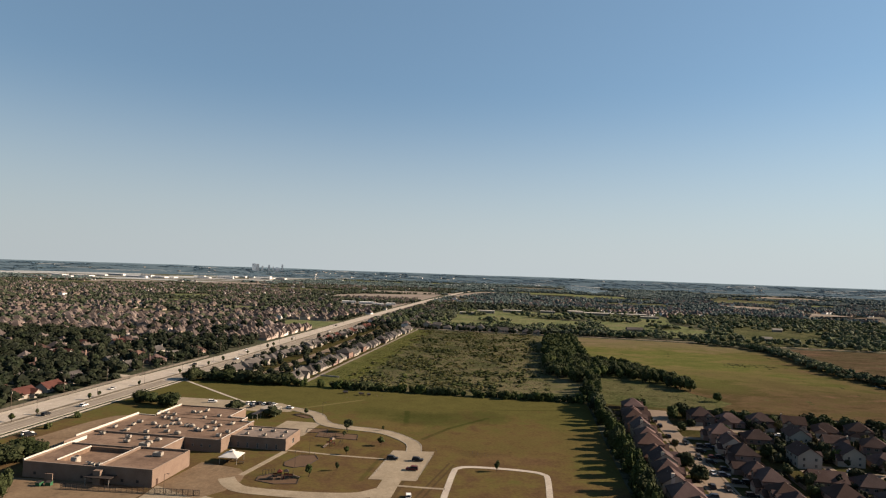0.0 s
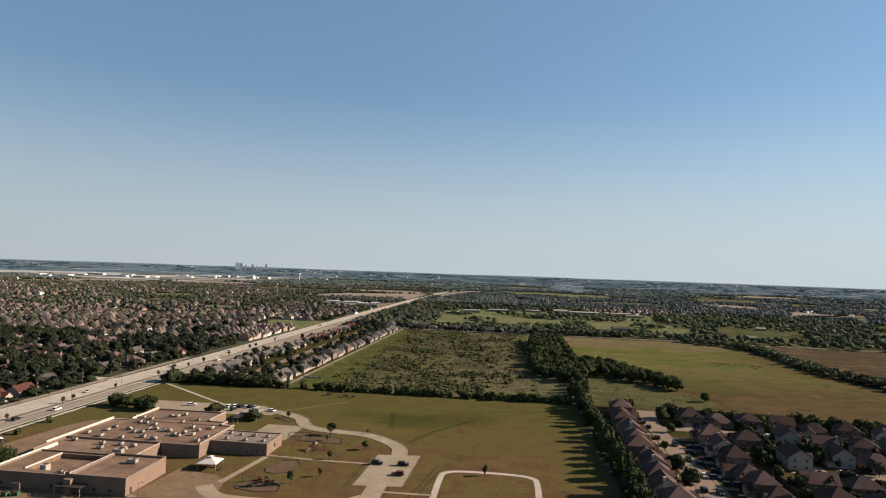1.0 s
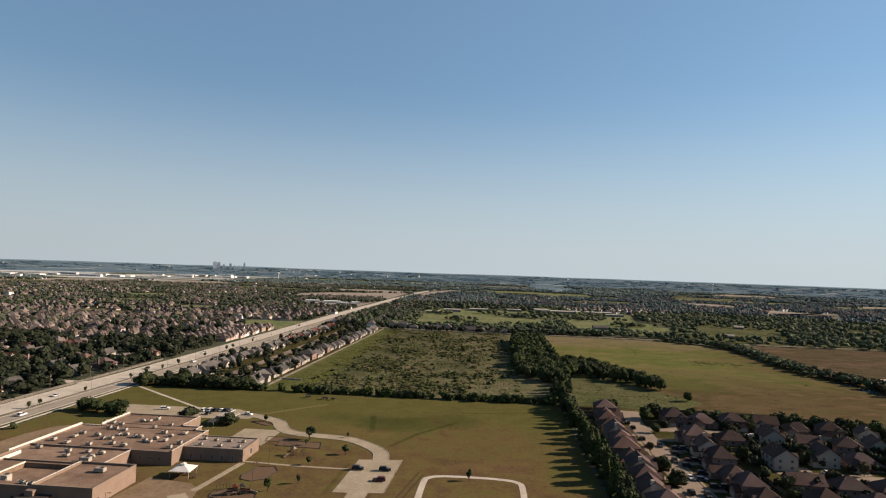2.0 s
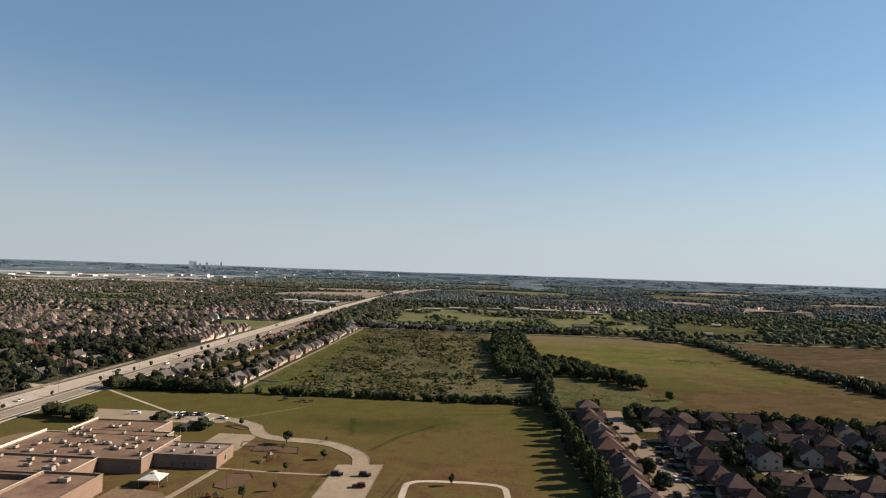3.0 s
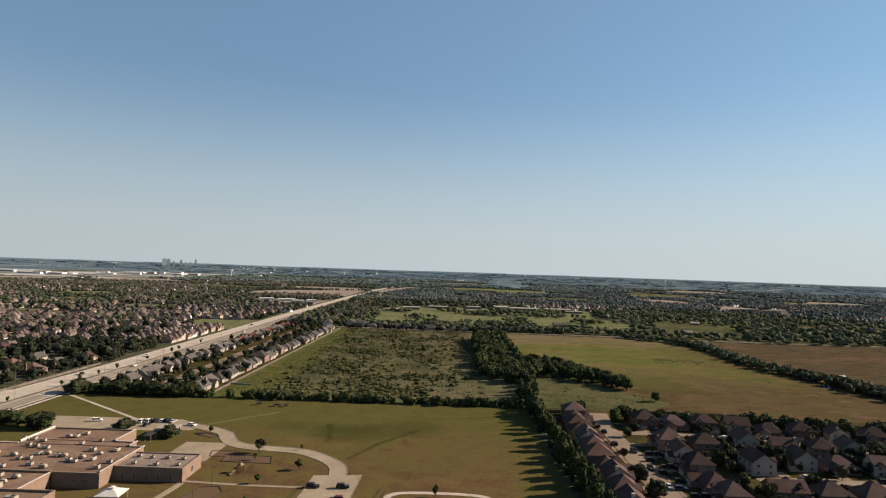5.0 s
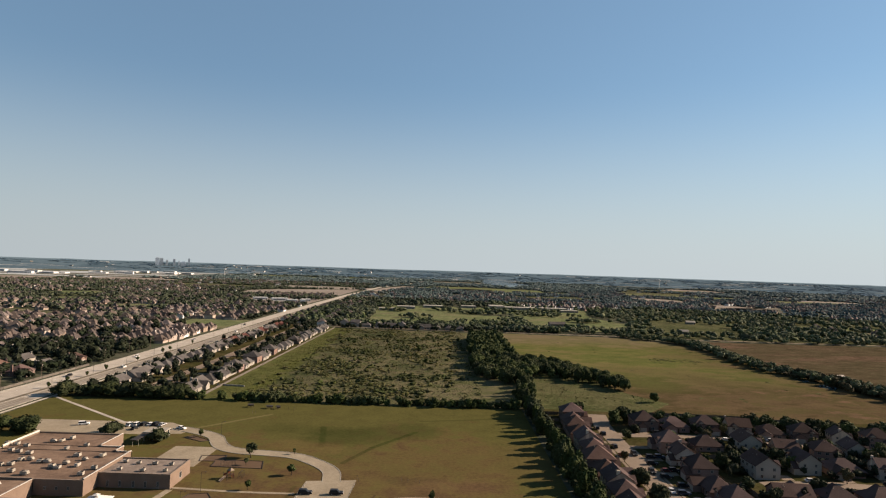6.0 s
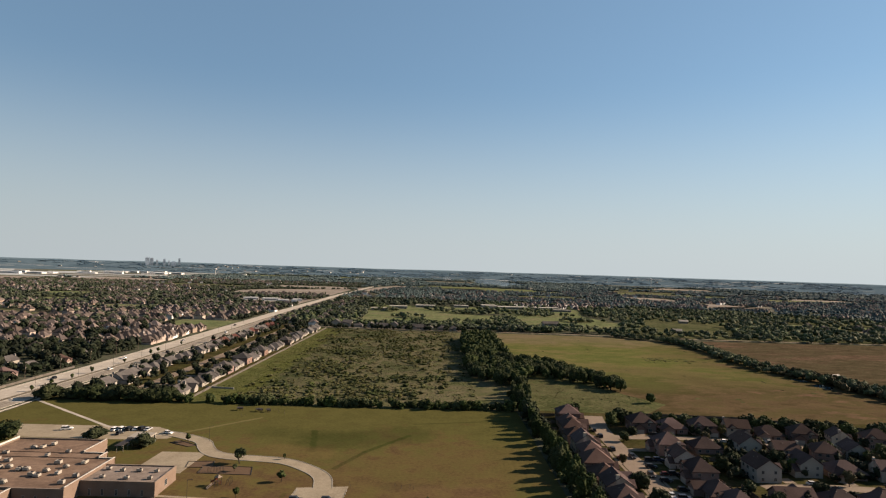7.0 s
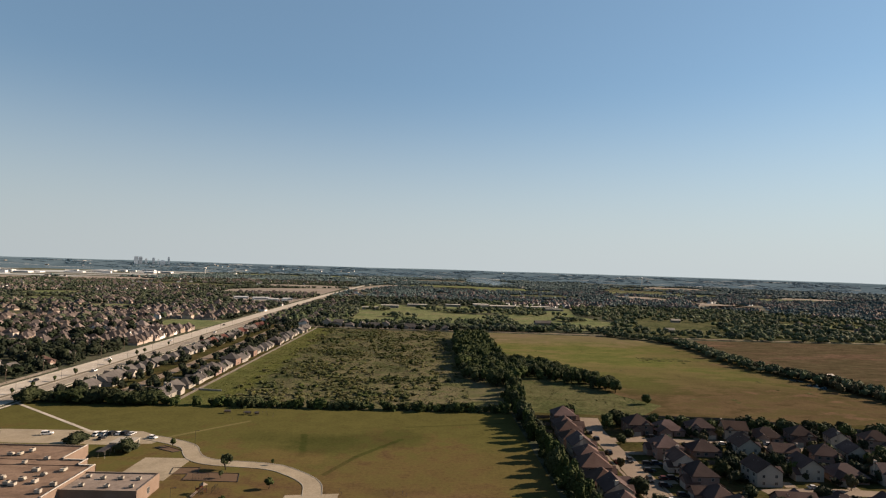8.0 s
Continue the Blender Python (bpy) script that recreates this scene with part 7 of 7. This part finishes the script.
for line in (((84, 325), (118, 327), (152, 323), (188, 314), (230, 302), (300, 285)), ((128, 258), (155, 260), (190, 256), (300, 240))):
    clear &= np.abs(yp[:, 1] - np.interp(yp[:, 0], [p[0] for p in line], [p[1] for p in line])) > 6
yp = yp[clear]
n = len(yp)
v, f = scatter(WOOD_A, w.integers(0, 7, n), yp, 0.0, w.uniform(3.0, 7.0, n), w.uniform(0, 6.3, n), w.uniform(2.0, 6.5, n))
tagged(new("garden_shrubs", fast_mesh("garden_shrubs", v, f, M_WOODS)), "dark shrubs and small trees in the gardens", "bushes", kind="stuff")
dp = np.array(smooth_line([(292, 565), (302, 520), (310, 480), (316, 445), (320, 410), (330, 380)], 9))
dp = np.concatenate([dp + w.normal(0, 6.0, dp.shape) for _ in range(2)])
n = len(dp)
v, f = scatter(WOOD_A, w.integers(0, 7, n), dp, 0.0, w.uniform(5, 9, n), w.uniform(0, 6.3, n), w.uniform(4, 9, n))
tagged(new("dry_hedge", fast_mesh("dry_hedge", v, f, M_LEAFDRY)), "thin dry trees along the pasture hedge", "trees", kind="stuff")
bp = np.concatenate((np.stack((w.uniform(-215, 60, 160), w.uniform(852, 882, 160)), -1), np.stack((w.uniform(-215, -112, 200), w.uniform(860, 1150, 200)), -1),
                     np.stack((w.uniform(96, 128, 70), w.uniform(850, 1010, 70)), -1), np.stack((w.uniform(20, 130, 60), w.uniform(884, 930, 60)), -1), np.stack((w.uniform(70, 260, 60), w.uniform(820, 862, 60)), -1)))
for cx, cy, spread, count in ((-40, 1010, 14, 16), (60, 1130, 22, 34), (10, 1190, 18, 18), (-80, 1130, 12, 14), (190, 1130, 24, 40), (150, 1180, 20, 26), (240, 1010, 16, 22), (205, 905, 12, 12), (-20, 940, 10, 8), (110, 1230, 14, 16), (-110, 1250, 16, 22), (210, 1240, 14, 14)):
    bp = np.concatenate((bp, w.normal((cx, cy), (spread, spread * 0.6), (count, 2))))
bp = bp[clear_of_houses(bp)]
n = len(bp)
v, f = scatter(WOOD_B, w.integers(0, 6, n), bp, 0.0, w.uniform(8, 13, n), w.uniform(0, 6.3, n), w.uniform(5.5, 10, n))
tagged(new("field_trees", fast_mesh("field_trees", v, f, M_PARKWOODS)), "dark green trees along and within the green fields", "trees", kind="stuff")
wood("near_woods", 330, 820, 10.5, WOOD_A, (9, 14), (7, 12.5), "dark green garden trees and woods")
wood("mid_woods", 820, 1500, 12.5, WOOD_B, (9, 15), (6, 12), "olive-green woods and scrub trees", M_PARKWOODS, dens=lambda xy: np.where(xy[:, 0] > 120, tree_density(xy), 0.0))
wood("mid_garden_trees", 820, 1500, 12.5, WOOD_B, (9, 15), (6, 11), "dark garden trees between estate houses", M_GARDENWOODS, dens=lambda xy: np.where(xy[:, 0] <= 120, tree_density(xy) * 1.25, 0.0))
rp = np.stack((w.uniform(-275, -264.5, 330), w.uniform(150, 1250, 330)), -1)
rp = rp[clear_of_houses(rp) & ~inside([(-340, 752), (-262, 752), (-262, 868), (-340, 868)], rp) & ~inside([(-300, 362), (-262, 362), (-262, 382), (-300, 382)], rp) & ((rp[:, 1] < 585) | (rp[:, 1] > 752)) & ((rp[:, 1] > 600) | (w.random(len(rp)) < 0.62))]
n = len(rp)
v, f = scatter(WOOD_A, w.integers(0, 7, n), rp, 0.0, w.uniform(4, 8, n), w.uniform(0, 6.3, n), w.uniform(3, 7, n))
tagged(new("roadside_trees", fast_mesh("roadside_trees", v, f, M_WOODS)), "dark trees and shrubs along the road fence", "trees", kind="stuff")
wood("distant_woods", 1500, 2700, 21, CLUMP, (17, 28), (6.5, 11), "distant woods of mixed green with a bluish haze tint", M_FARWOODS, dens=lambda xy: np.where(xy[:, 0] > -262, tree_density(xy), 0.0))
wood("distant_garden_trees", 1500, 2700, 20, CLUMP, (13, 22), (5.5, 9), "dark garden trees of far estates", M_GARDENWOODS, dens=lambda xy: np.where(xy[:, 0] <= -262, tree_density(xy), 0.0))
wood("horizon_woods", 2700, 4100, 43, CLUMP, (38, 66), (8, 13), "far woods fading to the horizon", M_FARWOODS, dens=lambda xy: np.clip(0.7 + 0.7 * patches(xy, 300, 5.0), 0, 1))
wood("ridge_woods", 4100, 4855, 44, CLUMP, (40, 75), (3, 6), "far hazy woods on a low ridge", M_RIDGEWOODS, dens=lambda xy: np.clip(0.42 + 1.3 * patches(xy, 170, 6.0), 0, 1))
for i in range(64):
    a, d = radians(w.uniform(-41, 36)), w.uniform(4270, 4830)
    sx, sy = w.uniform(25, 150), w.uniform(4, 14)
    g, c, q0 = Geo(), math.cos(a), math.sin(a)
    g.add([(u * c + (d + k) * q0, -u * q0 + (d + k) * c, float(rise(np.array((u, d + k)))) + 0.8) for u, k in ((-sx, -sy), (sx, -sy * 0.6), (sx * 0.9, sy), (-sx * 0.8, sy * 0.8))], [(0, 1, 2, 3)])
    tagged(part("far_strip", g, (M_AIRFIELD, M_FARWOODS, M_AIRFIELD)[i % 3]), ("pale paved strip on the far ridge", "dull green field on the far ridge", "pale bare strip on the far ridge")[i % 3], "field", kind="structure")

# ---- far buildings ----
def shed(x, y, a, b, h, turn, material, label, category="building", rise=0.0, walls=M_SIDING):
    """A low building far off: walls, roof, a band of windows and a door."""
    t = thing("building", pose(x, y, 0, 0, 0, turn), label, category)
    part("wall", Geo().box(-a / 2, a / 2, -b / 2, b / 2, -0.3, h), walls, t)
    if rise:
        part("roof", Geo().gable(-a / 2 - 0.6, a / 2 + 0.6, -b / 2 - 0.6, b / 2 + 0.6, h, rise, "x", 0.3), material, t)
    else:
        part("roof", Geo().box(-a / 2 - 0.3, a / 2 + 0.3, -b / 2 - 0.3, b / 2 + 0.3, h, h + 0.5), material, t)
    part("window_band", Geo().box(-a * 0.42, a * 0.3, -b / 2 - 0.06, -b / 2 + 0.05, h * 0.35, h * 0.62), M_GLASS, t)
    part("door", Geo().box(a * 0.36, a * 0.36 + min(2.4, a * 0.1), -b / 2 - 0.08, -b / 2 + 0.05, 0, min(2.6, h * 0.7)), M_DARKMETAL, t)
    return t


shed(330, 520, 7, 5, 2.6, 20, M_METAL, "small pale shed beside a hedge", "shed", 1.5)
for bx, by, a, b, h in ((158, 1292, 84, 30, 4.5), (118, 1302, 30, 40, 6), (-66, 1212, 34, 24, 4.5), (-98, 1156, 30, 18, 3.6), (238, 1306, 56, 30, 4.0), (-14, 1268, 40, 24, 4), (258, 1250, 40, 14, 3.5), (60, 1296, 30, 22, 4)):
    shed(bx, by, a, b, h, 2, M_KERB, "long low school building beyond green fields")
shed(176, 934, 24, 13, 3.4, 3, M_GREYSHINGLE, "low farm building with a dark grey roof", "shed", 3.0)
shed(425, 1052, 14, 9, 3.4, -10, M_METAL, "low grey barn among trees", "shed", 2.5)
shed(345, 880, 12, 8, 3.2, -10, M_METAL, "low grey barn beside a paddock", "shed", 2.5)
for bx, by, a, b, h in ((-345, 1335, 34, 20, 5), (-312, 1306, 22, 14, 4.5), (-392, 1352, 30, 18, 4.5), (-275, 1244, 10, 9, 9), (-292, 1350, 18, 14, 4)):
    shed(bx, by, a, b, h, 20, M_WHITE, "white low building on bare ground", "building", walls=M_WHITE)
for i in range(30):
    a = radians(-42 + 20 * w.random() ** 0.8)
    d = 2950 + 26 * (math.degrees(a) + 42) * 1.6 + w.uniform(-160, 420)
    shed(d * math.sin(a), d * math.cos(a), w.uniform(22, 100), w.uniform(20, 40), w.uniform(4, 9), w.uniform(-20, 30), M_WHITE, "white hangar at a far airfield", "hangar", walls=M_WHITE)
for bx, by, a, b, h in ((-375, 3286, 60, 30, 8), (-330, 3370, 44, 26, 7), (-282, 3460, 52, 28, 9), (-219, 3740, 40, 22, 7), (-112, 3616, 34, 20, 8), (97, 3980, 40, 22, 9), (-1110, 3620, 44, 20, 7), (-960, 4140, 60, 20, 8)):
    shed(bx, by, a, b, h, w.uniform(-15, 25), M_WHITE, "white low warehouse beyond the woods", "warehouse", walls=M_WHITE)
for i in range(56):
    a = radians(w.uniform(-30, 40))
    d = w.uniform(2600, 4500)
    if not free(np.array([(d * math.sin(a) + k, d * math.cos(a)) for k in (-40, 0, 40)])).all():
        continue
    shed(d * math.sin(a), d * math.cos(a), w.uniform(14, 50), w.uniform(10, 18), w.uniform(4.5, 8), w.uniform(25, 65), M_KERB, "pale low building far away", "building", walls=M_TRIM)


def tower(az, wide, high, deep=40):
    d = 4700
    a = radians(az)
    t = thing("tower", pose(d * math.sin(a), d * math.cos(a), 0, 0, 0, -az), "grey high-rise tower on the skyline", "tower", "skyline towers")
    part("shaft", Geo().box(-wide / 2, wide / 2, -deep / 2, deep / 2, -1, high), M_TOWER, t)
    part("crown_floor", Geo().box(-wide * 0.3, wide * 0.3, -deep * 0.3, deep * 0.3, high, high + 3), M_TOWER, t)
    for k in range(1, int(high / 8)):
        part("floor_band", Geo().box(-wide / 2 - 0.4, wide / 2 + 0.4, -deep / 2 - 0.4, -deep / 2, k * 8, k * 8 + 1.3), M_GLASS, t)


for az, wide, high in ((-24.72, 26, 88), (-24.4, 22, 84), (-23.98, 14, 72), (-23.42, 15, 80), (-23.05, 10, 68), (-22.7, 34, 62), (-22.25, 13, 87)):
    tower(az, wide, high)


def water_tower(az, d, high):
    a = radians(az)
    t = thing("water_tower", pose(d * math.sin(a), d * math.cos(a), 0), "white water tower far away", "water tower")
    g = Geo()
    for z0, z1, r0, r1 in ((high - 9, high - 6, 3, 8), (high - 6, high - 2, 8, 8), (high - 2, high, 8, 3)):
        g.tube((0, 0, z0), (0, 0, z1), r0, r1, 14)
    part("tank", g, M_WHITE, t)
    part("stem", Geo().tube((0, 0, -0.5), (0, 0, high - 9), 2.2, 1.8, 10), M_WHITE, t)


for i in range(34):
    az = w.choice((w.normal(-19.5, 1.6), w.normal(-14.5, 1.6), w.normal(-6, 3), w.normal(15, 8), w.normal(-34, 4)))
    d = w.uniform(4350, 4820)
    bx, by = d * math.sin(radians(az)), d * math.cos(radians(az))
    b = shed(bx, by, w.uniform(6, 22), 12, w.uniform(3, 8), -az + w.uniform(-50, 50), M_KERB, "pale block of offices far away", "office block", walls=M_WHITE if i % 3 else M_KERB)
    b.location.z = float(rise(np.array((bx, by))))
water_tower(-19.3, 3300, 42)
water_tower(19.7, 4300, 52)
